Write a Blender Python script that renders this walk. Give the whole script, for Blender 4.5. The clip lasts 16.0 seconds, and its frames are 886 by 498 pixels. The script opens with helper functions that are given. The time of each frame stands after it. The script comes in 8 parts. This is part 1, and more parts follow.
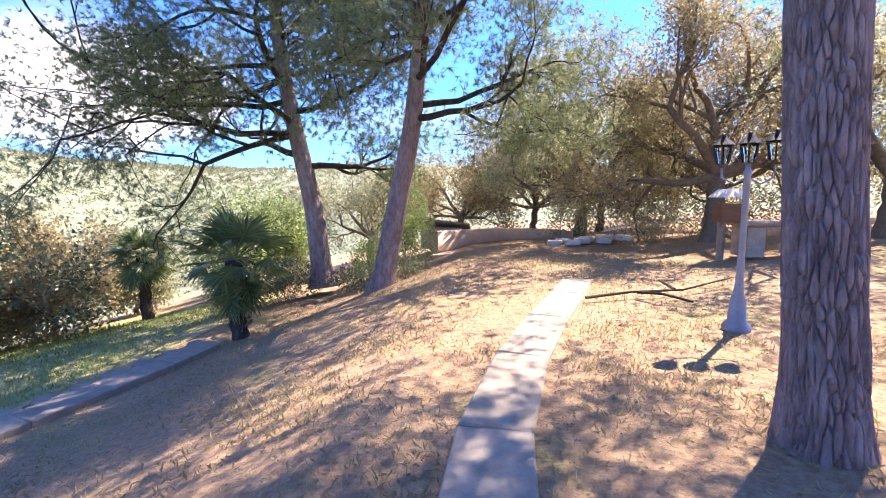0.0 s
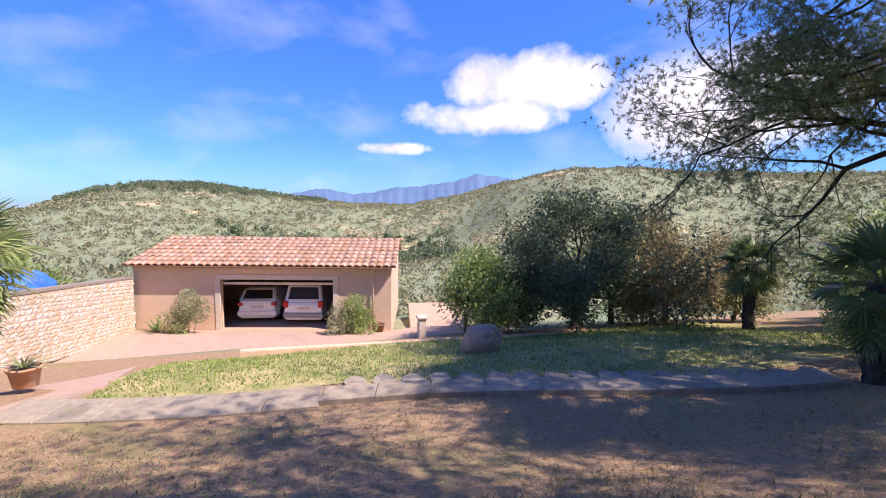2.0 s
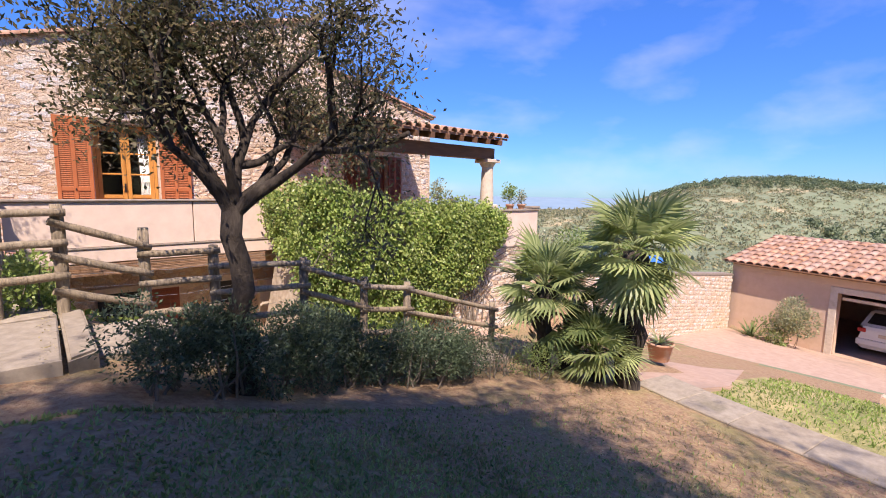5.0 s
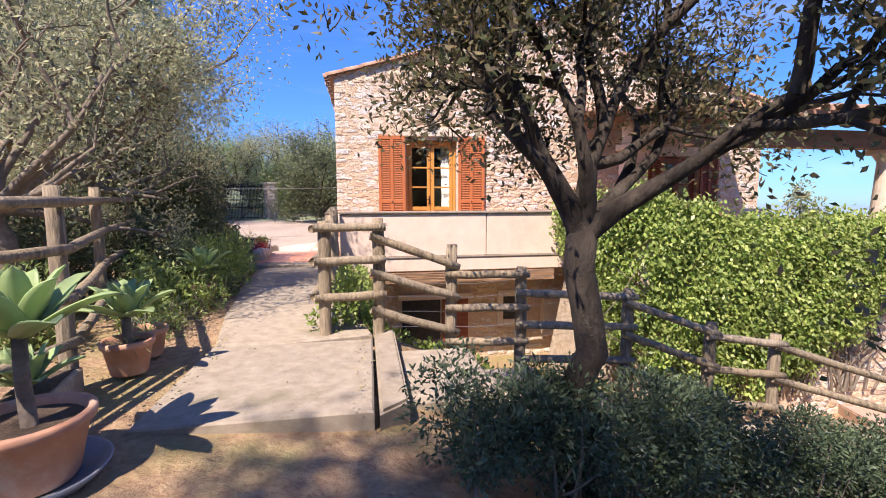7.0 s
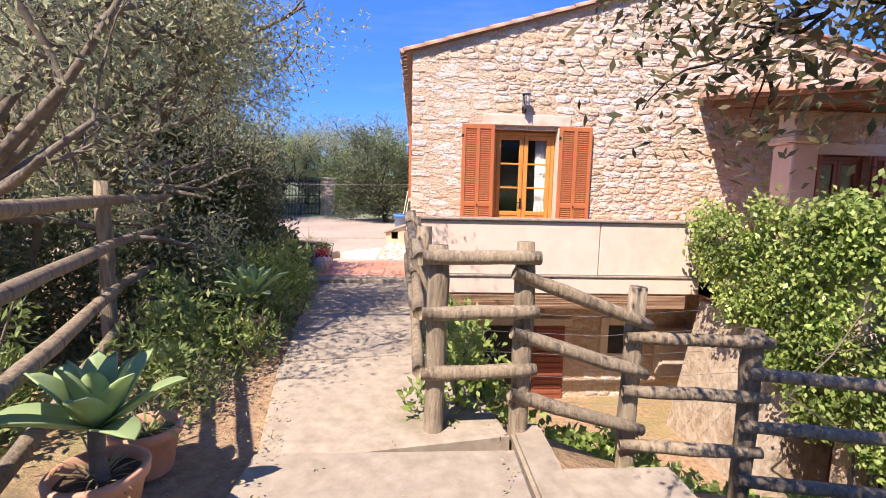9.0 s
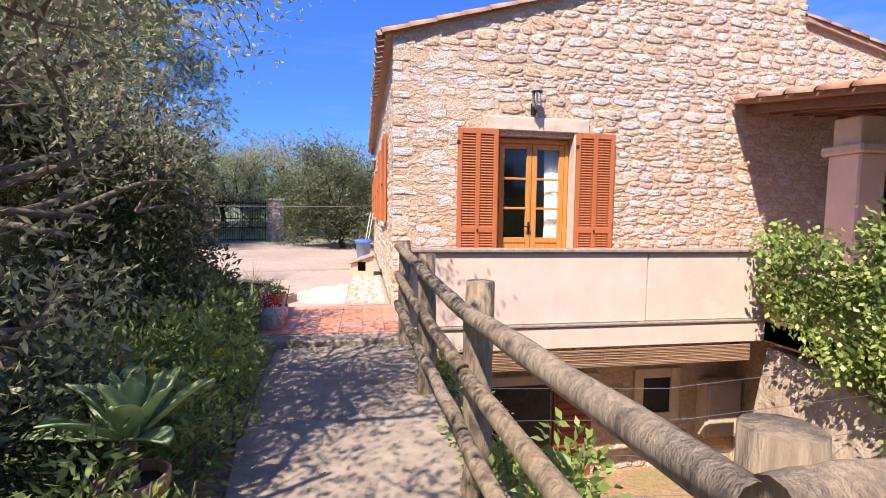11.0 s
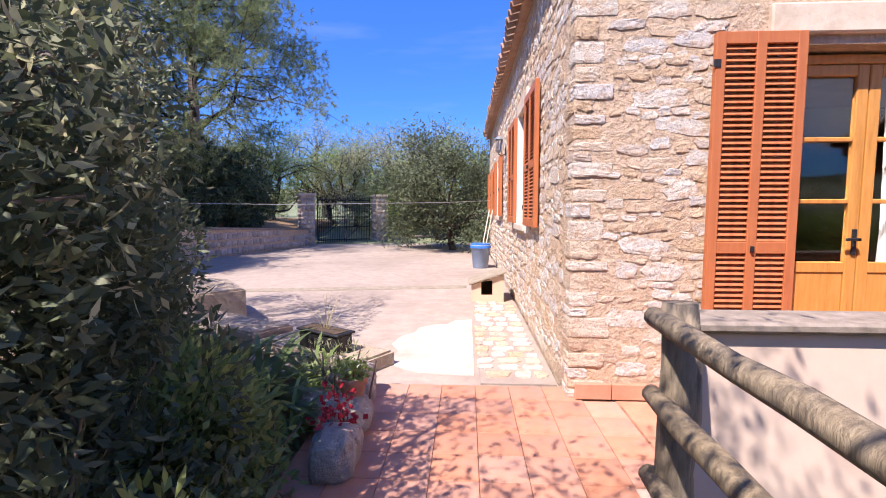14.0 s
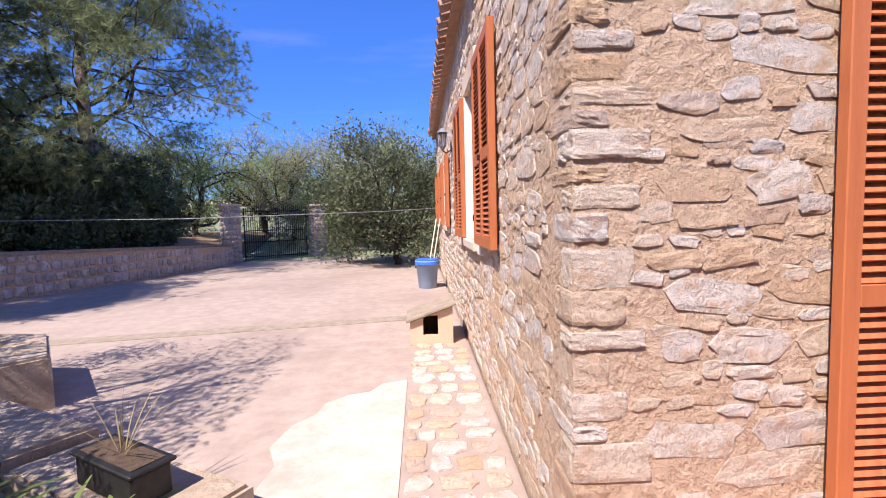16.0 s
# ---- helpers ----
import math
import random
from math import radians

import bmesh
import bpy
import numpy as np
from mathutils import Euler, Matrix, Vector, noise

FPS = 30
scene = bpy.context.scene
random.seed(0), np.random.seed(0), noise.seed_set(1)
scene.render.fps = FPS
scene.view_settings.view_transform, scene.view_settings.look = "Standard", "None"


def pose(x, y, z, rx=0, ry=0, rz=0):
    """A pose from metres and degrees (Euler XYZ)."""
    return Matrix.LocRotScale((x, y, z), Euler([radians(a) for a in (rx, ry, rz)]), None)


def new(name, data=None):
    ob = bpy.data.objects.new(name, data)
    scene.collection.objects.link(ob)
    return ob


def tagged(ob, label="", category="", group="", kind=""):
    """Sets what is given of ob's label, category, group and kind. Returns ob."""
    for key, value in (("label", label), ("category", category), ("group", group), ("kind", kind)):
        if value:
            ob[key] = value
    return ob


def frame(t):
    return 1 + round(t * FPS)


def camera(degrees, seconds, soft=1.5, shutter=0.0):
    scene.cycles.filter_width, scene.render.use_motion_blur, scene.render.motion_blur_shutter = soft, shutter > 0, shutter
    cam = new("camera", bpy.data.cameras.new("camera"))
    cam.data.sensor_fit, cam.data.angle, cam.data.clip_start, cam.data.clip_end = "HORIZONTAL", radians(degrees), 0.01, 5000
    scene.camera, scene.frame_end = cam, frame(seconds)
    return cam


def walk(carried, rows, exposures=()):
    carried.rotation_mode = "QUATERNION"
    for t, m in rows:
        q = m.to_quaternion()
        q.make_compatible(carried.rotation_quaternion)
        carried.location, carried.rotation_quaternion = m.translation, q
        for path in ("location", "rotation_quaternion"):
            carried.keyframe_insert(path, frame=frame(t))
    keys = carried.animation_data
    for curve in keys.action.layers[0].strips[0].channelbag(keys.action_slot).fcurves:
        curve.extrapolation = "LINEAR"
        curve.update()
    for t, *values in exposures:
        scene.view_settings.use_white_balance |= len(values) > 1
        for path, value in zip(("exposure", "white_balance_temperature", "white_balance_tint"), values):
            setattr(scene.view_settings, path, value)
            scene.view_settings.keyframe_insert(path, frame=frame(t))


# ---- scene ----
cam = camera(88.4, 16.0, 1.0)
METRES, EYE, TILT, LEAN, TURN = 12.0, 1.35, 0.0, 0.0, 7.3
ROWS = [
    (0.0, 0.0, 0.0, 0.0, 0.02, -6.38, -0.14),
    (0.5, -0.0071, -0.0009, -0.0002, 19.36, -6.12, 0.24),
    (1.0, -0.0153, -0.0043, -0.0007, 37.76, -5.64, 0.1),
    (1.5, -0.0228, -0.0112, -0.0019, 52.88, -5.61, -0.75),
    (2.0, -0.0302, -0.0244, -0.0011, 66.41, -5.9, -0.87),
    (2.5, -0.0381, -0.0401, -0.003, 80.9, -6.22, -1.25),
    (3.0, -0.0448, -0.0585, -0.0035, 93.73, -6.38, -0.61),
    (3.5, -0.0511, -0.0714, -0.0046, 104.64, -6.68, -0.59),
    (4.0, -0.0619, -0.0831, -0.0052, 111.64, -6.89, -0.55),
    (4.5, -0.0754, -0.0993, -0.0051, 120.21, -7.07, -0.81),
    (5.0, -0.086, -0.1226, -0.0081, 131.01, -7.41, -0.87),
    (7.5, -0.1098, -0.2912, -0.009, 167.06, -6.09, -1.19),
    (8.0, -0.1052, -0.3311, -0.0071, 169.08, -5.99, -2.42),
    (8.5, -0.0914, -0.3701, -0.0046, 169.47, -6.5, -1.61),
    (9.0, -0.0827, -0.4048, -0.004, 169.14, -6.7, -1.3),
    (11.5, -0.0625, -0.6073, -0.0001, 161.95, -3.67, -0.55),
    (12.0, -0.061, -0.6474, 0.0024, 161.92, -4.18, -0.35),
    (12.5, -0.0658, -0.6882, 0.0007, 161.98, -4.29, -0.16),
    (13.0, -0.0669, -0.7295, 0.0004, 164.11, -4.57, -0.46),
    (13.5, -0.0667, -0.7722, 0.0036, 167.33, -4.92, -0.51),
    (14.0, -0.0709, -0.8158, 0.0044, 175.7, -4.77, -0.03),
    (14.5, -0.074, -0.8554, 0.0042, 180.73, -4.6, 0.23),
    (15.0, -0.0785, -0.8905, 0.0067, 182.48, -3.86, -0.13),
    (15.5, -0.0904, -0.9235, 0.0071, 183.48, -3.45, -0.07),
    (16.0, -0.1062, -0.9512, 0.0086, 169.87, -3.95, 1.45),
]
walk(cam, [(t, pose(0, 0, EYE, TILT, LEAN, TURN) @ pose(METRES * x, METRES * y, METRES * z, 90 + pitch, roll, yaw)) for t, x, y, z, yaw, pitch, roll in ROWS],
     [(0.0, 1.95, 7000, 22), (1.2, 1.02, 6900, 22), (3.0, 0.74, 6700, 23), (5.0, 0.70, 6900, 21), (8.0, 1.0, 6900, 18), (13.0, 0.78, 6650, 21), (14.5, 0.96, 6500, 20), (16.0, 0.78, 6650, 22)])

# ---- world and sun ----
SUN_TO = Vector((0.75, 1.0, 1.75)).normalized()
world = bpy.data.worlds.new("world")
scene.world = world
world.use_nodes = True
wn, wl = world.node_tree.nodes, world.node_tree.links
wn.clear()
w_out = wn.new("ShaderNodeOutputWorld")
w_bg = wn.new("ShaderNodeBackground")
w_sky = wn.new("ShaderNodeTexSky")
w_sky.sky_type = 'NISHITA'
w_sky.sun_disc = False
w_sky.sun_elevation = math.asin(SUN_TO.z)
w_sky.sun_rotation = math.atan2(SUN_TO.x, SUN_TO.y)
w_sky.altitude = 100
w_sky.air_density = 1.0
w_sky.dust_density = 0.05
w_sky.ozone_density = 4.5
w_hsv = wn.new("ShaderNodeHueSaturation")
w_hsv.inputs["Saturation"].default_value = 1.12
wl.new(w_sky.outputs[0], w_hsv.inputs["Color"])


def wmath(op, a, b=None, c=None):
    n = wn.new("ShaderNodeMath")
    n.operation = op
    for k, v in enumerate((a, b, c)):
        if v is None:
            continue
        if isinstance(v, (int, float)):
            n.inputs[k].default_value = v
        else:
            wl.new(v, n.inputs[k])
    return n.outputs[0]


# cumulus bank over the hill and thin high streaks
w_tc = wn.new("ShaderNodeTexCoord")
w_sep = wn.new("ShaderNodeSeparateXYZ")
wl.new(w_tc.outputs["Generated"], w_sep.inputs[0])
w_az = wmath('ARCTAN2', wmath('MULTIPLY', w_sep.outputs[0], -1.0), w_sep.outputs[1])
w_el = wmath('ARCSINE', w_sep.outputs[2])


def cloud_bank(az, el, saz, sel, scale, gain, seed, ragged=6.5):
    """A soft-edged heap of cloud round one heading, broken up by noise."""
    u = wmath('DIVIDE', wmath('SUBTRACT', w_az, radians(az)), radians(saz))
    v = wmath('DIVIDE', wmath('SUBTRACT', w_el, radians(el)), radians(sel))
    d = wmath('ADD', wmath('MULTIPLY', u, u), wmath('MULTIPLY', v, v))
    no = wn.new("ShaderNodeTexNoise")
    no.noise_dimensions = '4D'
    no.inputs["W"].default_value = seed
    no.inputs["Scale"].default_value = scale
    no.inputs["Detail"].default_value = 7.0
    no.inputs["Roughness"].default_value = 0.6
    wl.new(w_tc.outputs["Generated"], no.inputs["Vector"])
    m = wmath('SUBTRACT', wmath('ADD', 1.0, wmath('MULTIPLY', wmath('SUBTRACT', no.outputs[0], 0.5), ragged)), d)
    n = wn.new("ShaderNodeClamp")
    wl.new(wmath('MULTIPLY', m, gain), n.inputs[0])
    return n.outputs[0]


c_sum = cloud_bank(63.5, 14.2, 9.0, 3.6, 9.0, 1.1, 1.3, 3.4)
c_sum = wmath('MAXIMUM', c_sum, cloud_bank(68.5, 10.4, 9.5, 2.4, 11.0, 1.1, 4.1, 3.2))
c_sum = wmath('MAXIMUM', c_sum, cloud_bank(43.0, 11.0, 14.0, 6.5, 6.0, 1.3, 6.1, 2.8))
c_sum = wmath('MAXIMUM', c_sum, cloud_bank(79.5, 6.4, 4.2, 0.85, 12.0, 1.2, 2.2, 3.0))
w_map = wn.new("ShaderNodeMapping")
w_map.inputs["Rotation"].default_value = (0.2, 0.25, 0.9)
w_map.inputs["Scale"].default_value = (1.2, 4.5, 9.0)
wl.new(w_tc.outputs["Generated"], w_map.inputs[0])
w_str = wn.new("ShaderNodeTexNoise")
w_str.inputs["Scale"].default_value = 1.1
w_str.inputs["Detail"].default_value = 6.0
wl.new(w_map.outputs[0], w_str.inputs["Vector"])
w_band = wn.new("ShaderNodeMapRange")
w_band.inputs[1].default_value, w_band.inputs[2].default_value = 0.5, 0.85
w_band.inputs[3].default_value, w_band.inputs[4].default_value = 0.0, 0.34
wl.new(w_str.outputs[0], w_band.inputs[0])
c_all = wmath('MAXIMUM', c_sum, w_band.outputs[0])
w_gr = wn.new("ShaderNodeTexNoise")
w_gr.inputs["Scale"].default_value = 9.0
w_gr.inputs["Detail"].default_value = 5.0
wl.new(w_tc.outputs["Generated"], w_gr.inputs["Vector"])
w_cc = wn.new("ShaderNodeMixRGB")
w_cc.inputs[1].default_value = (4.9, 5.1, 6.3, 1)
w_cc.inputs[2].default_value = (7.8, 7.8, 8.0, 1)
wl.new(wmath('MULTIPLY', wmath('SUBTRACT', w_gr.outputs[0], 0.3), 2.5), w_cc.inputs[0])
w_mix = wn.new("ShaderNodeMixRGB")
wl.new(c_all, w_mix.inputs[0])
w_tint = wn.new("ShaderNodeMixRGB")
w_tint.blend_type = 'MULTIPLY'
w_tint.inputs[0].default_value = 1.0
w_low = wn.new("ShaderNodeMapRange")
w_low.inputs[1].default_value, w_low.inputs[2].default_value = 0.0, 0.40
wl.new(w_el, w_low.inputs[0])
w_grad = wn.new("ShaderNodeMixRGB")
w_grad.inputs[1].default_value = (0.29, 0.55, 0.95, 1)
w_grad.inputs[2].default_value = (0.48, 0.82, 1.4, 1)
wl.new(w_low.outputs[0], w_grad.inputs[0])
wl.new(w_grad.outputs[0], w_tint.inputs[2])
wl.new(w_hsv.outputs[0], w_tint.inputs[1])
wl.new(w_tint.outputs[0], w_mix.inputs[1])
wl.new(w_cc.outputs[0], w_mix.inputs[2])
wl.new(w_mix.outputs[0], w_bg.inputs[0])
w_bg.inputs[1].default_value = 0.105
wl.new(w_bg.outputs[0], w_out.inputs[0])

sun = new("sun", bpy.data.lights.new("sun", 'SUN'))
sun.data.energy = 5.0
sun.data.angle = radians(0.53)
sun.data.color = (1.0, 0.925, 0.82)
sun.rotation_mode = 'QUATERNION'
sun.rotation_quaternion = SUN_TO.to_track_quat('Z', 'Y')

# ---- materials ----


def surface(name, c1, c2, scale=6.0, rough=0.85, bump=0.3, c3=None, big=0.6, vary=0.0, fine=0.004, island=False, metal=0.0, stretch=None, spots=(0.55, 0.7)):
    """Two-scale mottled surface: c1/c2 by grain, c3 in large stains, bump from the same grain."""
    m = bpy.data.materials.new(name)
    m.use_nodes = True
    n, l = m.node_tree.nodes, m.node_tree.links
    b = n["Principled BSDF"]
    b.inputs["Roughness"].default_value = rough
    b.inputs["Metallic"].default_value = metal
    b.inputs["Specular IOR Level"].default_value = 0.3
    tc = n.new("ShaderNodeTexCoord")
    vec = tc.outputs["Object"]
    if stretch:
        mp = n.new("ShaderNodeMapping")
        mp.inputs["Scale"].default_value = stretch
        l.new(vec, mp.inputs[0])
        vec = mp.outputs[0]
    f = n.new("ShaderNodeTexNoise")
    f.inputs["Scale"].default_value = scale
    f.inputs["Detail"].default_value = 8
    f.inputs["Roughness"].default_value = 0.65
    l.new(vec, f.inputs["Vector"])
    r = n.new("ShaderNodeMapRange")
    r.inputs[1].default_value, r.inputs[2].default_value = 0.32, 0.68
    l.new(f.outputs[0], r.inputs[0])
    mix = n.new("ShaderNodeMixRGB")
    mix.inputs[1].default_value, mix.inputs[2].default_value = (*c1, 1), (*c2, 1)
    l.new(r.outputs[0], mix.inputs[0])
    col = mix.outputs[0]
    if c3:
        g = n.new("ShaderNodeTexNoise")
        g.inputs["Scale"].default_value = big
        g.inputs["Detail"].default_value = 6
        g.inputs["Roughness"].default_value = 0.7
        l.new(vec, g.inputs["Vector"])
        r2 = n.new("ShaderNodeMapRange")
        r2.inputs[1].default_value, r2.inputs[2].default_value = spots
        l.new(g.outputs[0], r2.inputs[0])
        mix2 = n.new("ShaderNodeMixRGB")
        mix2.inputs[2].default_value = (*c3, 1)
        l.new(r2.outputs[0], mix2.inputs[0])
        l.new(col, mix2.inputs[1])
        col = mix2.outputs[0]
    if vary:
        src = n.new("ShaderNodeNewGeometry").outputs["Random Per Island"] if island else n.new("ShaderNodeObjectInfo").outputs["Random"]
        r3 = n.new("ShaderNodeMapRange")
        r3.inputs[3].default_value, r3.inputs[4].default_value = 1 - vary, 1 + vary
        l.new(src, r3.inputs[0])
        h = n.new("ShaderNodeHueSaturation")
        l.new(r3.outputs[0], h.inputs["Value"])
        r4 = n.new("ShaderNodeMapRange")
        r4.inputs[3].default_value, r4.inputs[4].default_value = 1 + vary * 0.8, 1 - vary * 0.8
        wv = n.new("ShaderNodeTexWhiteNoise")
        wv.noise_dimensions = '1D'
        l.new(src, wv.inputs["W"])
        l.new(wv.outputs[0], r4.inputs[0])
        l.new(r4.outputs[0], h.inputs["Saturation"])
        l.new(col, h.inputs["Color"])
        col = h.outputs[0]
    l.new(col, b.inputs["Base Color"])
    if bump:
        bp = n.new("ShaderNodeBump")
        bp.inputs["Strength"].default_value = bump
        bp.inputs["Distance"].default_value = fine * 4
        l.new(f.outputs[0], bp.inputs["Height"])
        l.new(bp.outputs[0], b.inputs["Normal"])
    return m


def foliage(name, c1, c2, through_light=0.35, rough=0.5, c3=None):
    """Leaves: colour varied leaf by leaf, some light let through."""
    m = bpy.data.materials.new(name)
    m.use_nodes = True
    n, l = m.node_tree.nodes, m.node_tree.links
    b = n["Principled BSDF"]
    b.inputs["Roughness"].default_value = rough
    b.inputs["Specular IOR Level"].default_value = 0.35
    geo = n.new("ShaderNodeNewGeometry")
    ramp = n.new("ShaderNodeValToRGB")
    ramp.color_ramp.elements[0].color = (*c1, 1)
    ramp.color_ramp.elements[1].color = (*c2, 1)
    if c3:
        e = ramp.color_ramp.elements.new(0.93)
        e.color = (*c3, 1)
        ramp.color_ramp.elements[1].position = 0.9
    l.new(geo.outputs["Random Per Island"], ramp.inputs[0])
    tc = n.new("ShaderNodeTexCoord")
    no = n.new("ShaderNodeTexNoise")
    no.inputs["Scale"].default_value = 1.4
    no.inputs["Detail"].default_value = 3
    l.new(tc.outputs["Object"], no.inputs["Vector"])
    r = n.new("ShaderNodeMapRange")
    r.inputs[1].default_value, r.inputs[2].default_value = 0.3, 0.7
    r.inputs[3].default_value, r.inputs[4].default_value = 0.72, 1.3
    l.new(no.outputs[0], r.inputs[0])
    h = n.new("ShaderNodeHueSaturation")
    l.new(r.outputs[0], h.inputs["Value"])
    l.new(ramp.outputs[0], h.inputs["Color"])
    l.new(h.outputs[0], b.inputs["Base Color"])
    t = n.new("ShaderNodeBsdfTranslucent")
    l.new(h.outputs[0], t.inputs[0])
    mx = n.new("ShaderNodeMixShader")
    mx.inputs[0].default_value = through_light
    l.new(b.outputs[0], mx.inputs[1])
    l.new(t.outputs[0], mx.inputs[2])
    l.new(mx.outputs[0], n["Material Output"].inputs[0])
    return m


M_lawn = surface("dry_lawn", (0.25, 0.145, 0.09), (0.43, 0.305, 0.18), 16.0, 0.95, 0.9, (0.23, 0.22, 0.085), 0.6, fine=0.01, spots=(0.52, 0.72))
M_scrub = surface("scrub_ground", (0.15, 0.19, 0.11), (0.25, 0.27, 0.16), 0.35, 0.95, 0.5, (0.56, 0.41, 0.24), 0.028, fine=0.1, spots=(0.57, 0.68))
M_green = surface("irrigated_grass", (0.17, 0.19, 0.06), (0.34, 0.32, 0.13), 22.0, 0.95, 0.9, (0.50, 0.41, 0.20), 1.1, fine=0.01, spots=(0.42, 0.62))
M_conc = surface("weathered_concrete", (0.25, 0.205, 0.155), (0.37, 0.315, 0.245), 9.0, 0.9, 0.35, (0.19, 0.165, 0.11), 1.1, vary=0.08)
M_forecourt = surface("pink_concrete", (0.41, 0.275, 0.205), (0.50, 0.355, 0.27), 5.0, 0.85, 0.2, (0.35, 0.26, 0.205), 0.5, vary=0.05)
M_court = surface("pale_yard_concrete", (0.33, 0.265, 0.225), (0.43, 0.36, 0.305), 6.0, 0.9, 0.25, (0.27, 0.215, 0.18), 0.35, spots=(0.45, 0.75))
M_terra = surface("terracotta_tile", (0.46, 0.205, 0.13), (0.56, 0.28, 0.185), 7.0, 0.6, 0.15, (0.42, 0.25, 0.2), 2.0, vary=0.12)
M_grout = surface("tile_grout", (0.42, 0.34, 0.28), (0.5, 0.42, 0.35), 30.0, 0.9, 0.2)
M_mortar = surface("sandy_mortar", (0.56, 0.40, 0.275), (0.76, 0.60, 0.455), 22.0, 0.95, 1.0, (0.65, 0.445, 0.285), 1.6, fine=0.016)


def rubble_stone(name, island):
    """Split limestone: each stone its own tone from ochre to chalk, smeared with mortar, with a craggy layered face."""
    m = bpy.data.materials.new(name)
    m.use_nodes = True
    n, l = m.node_tree.nodes, m.node_tree.links
    b = n["Principled BSDF"]
    b.inputs["Roughness"].default_value = 0.92
    b.inputs["Specular IOR Level"].default_value = 0.25
    src = n.new("ShaderNodeNewGeometry").outputs["Random Per Island"] if island else n.new("ShaderNodeObjectInfo").outputs["Random"]
    ramp = n.new("ShaderNodeValToRGB")
    tones = ((0.0, (0.66, 0.47, 0.31)), (0.2, (0.74, 0.58, 0.43)), (0.42, (0.78, 0.67, 0.55)), (0.64, (0.80, 0.735, 0.66)), (0.84, (0.73, 0.69, 0.66)), (1.0, (0.60, 0.43, 0.31)))
    ramp.color_ramp.elements[0].color, ramp.color_ramp.elements[1].color = (*tones[0][1], 1), (*tones[-1][1], 1)
    for p, c in tones[1:-1]:
        ramp.color_ramp.elements.new(p).color = (*c, 1)
    l.new(src, ramp.inputs[0])
    tc = n.new("ShaderNodeTexCoord")

    def grain(scale, detail, rough, lo, hi, to0=0.0, to1=1.0):
        no = n.new("ShaderNodeTexNoise")
        no.inputs["Scale"].default_value, no.inputs["Detail"].default_value, no.inputs["Roughness"].default_value = scale, detail, rough
        l.new(tc.outputs["Object"], no.inputs["Vector"])
        r = n.new("ShaderNodeMapRange")
        r.inputs[1].default_value, r.inputs[2].default_value, r.inputs[3].default_value, r.inputs[4].default_value = lo, hi, to0, to1
        l.new(no.outputs[0], r.inputs[0])
        return no, r.outputs[0]
    _, smear = grain(11.0, 7, 0.7, 0.50, 0.62, 0.0, 0.85)
    mix = n.new("ShaderNodeMixRGB")
    mix.inputs[2].default_value = (0.66, 0.475, 0.335, 1)
    l.new(smear, mix.inputs[0])
    l.new(ramp.outputs[0], mix.inputs[1])
    crag, tone = grain(34.0, 9, 0.72, 0.3, 0.7, 0.72, 1.14)
    h = n.new("ShaderNodeHueSaturation")
    l.new(tone, h.inputs["Value"])
    l.new(mix.outputs[0], h.inputs["Color"])
    l.new(h.outputs[0], b.inputs["Base Color"])
    bp = n.new("ShaderNodeBump")
    bp.inputs["Strength"].default_value, bp.inputs["Distance"].default_value = 1.0, 0.035
    l.new(crag.outputs[0], bp.inputs["Height"])
    l.new(bp.outputs[0], b.inputs["Normal"])
    return m


M_stone = rubble_stone("rubble_limestone", False)
M_stone_j = rubble_stone("rubble_limestone_joined", True)
M_pale_patch = surface("pale_concrete_patch", (0.46, 0.405, 0.34), (0.60, 0.545, 0.48), 7.0, 0.9, 0.3, (0.40, 0.335, 0.28), 1.8, spots=(0.48, 0.72))
M_drystone = surface("grey_dry_stone", (0.40, 0.345, 0.31), (0.60, 0.54, 0.50), 9.0, 0.9, 0.7, (0.46, 0.35, 0.26), 3.0, vary=0.22, fine=0.01, island=True)
M_drystone_single = surface("pale_weathered_stone", (0.36, 0.31, 0.26), (0.54, 0.48, 0.41), 14.0, 0.9, 1.0, (0.38, 0.30, 0.22), 3.0, fine=0.012)
M_boulder = surface("ochre_limestone_block", (0.34, 0.26, 0.18), (0.50, 0.42, 0.33), 7.0, 0.9, 0.9, (0.27, 0.20, 0.13), 2.2, vary=0.12, fine=0.012)
M_plaster = surface("peach_render", (0.68, 0.52, 0.42), (0.75, 0.60, 0.49), 4.0, 0.85, 0.12, (0.61, 0.47, 0.38), 0.8)
M_garage = surface("garage_render", (0.60, 0.42, 0.30), (0.66, 0.48, 0.355), 4.0, 0.85, 0.12, (0.55, 0.38, 0.27), 0.6)
M_limewash = surface("limewashed_render", (0.74, 0.70, 0.66), (0.80, 0.77, 0.73), 5.0, 0.85, 0.15, (0.68, 0.62, 0.56), 1.2)
M_cornice = surface("limestone_trim", (0.56, 0.46, 0.36), (0.68, 0.58, 0.47), 9.0, 0.85, 0.3, (0.48, 0.38, 0.28), 2.0)
M_greycap = surface("lichened_capping", (0.20, 0.165, 0.13), (0.36, 0.30, 0.25), 14.0, 0.9, 0.4)
M_roof = surface("clay_roof_tile", (0.33, 0.185, 0.125), (0.48, 0.30, 0.215), 6.0, 0.85, 0.4, (0.33, 0.26, 0.20), 3.0, vary=0.22)
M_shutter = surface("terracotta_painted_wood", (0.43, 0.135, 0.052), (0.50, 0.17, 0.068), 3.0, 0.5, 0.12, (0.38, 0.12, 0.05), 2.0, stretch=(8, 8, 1))
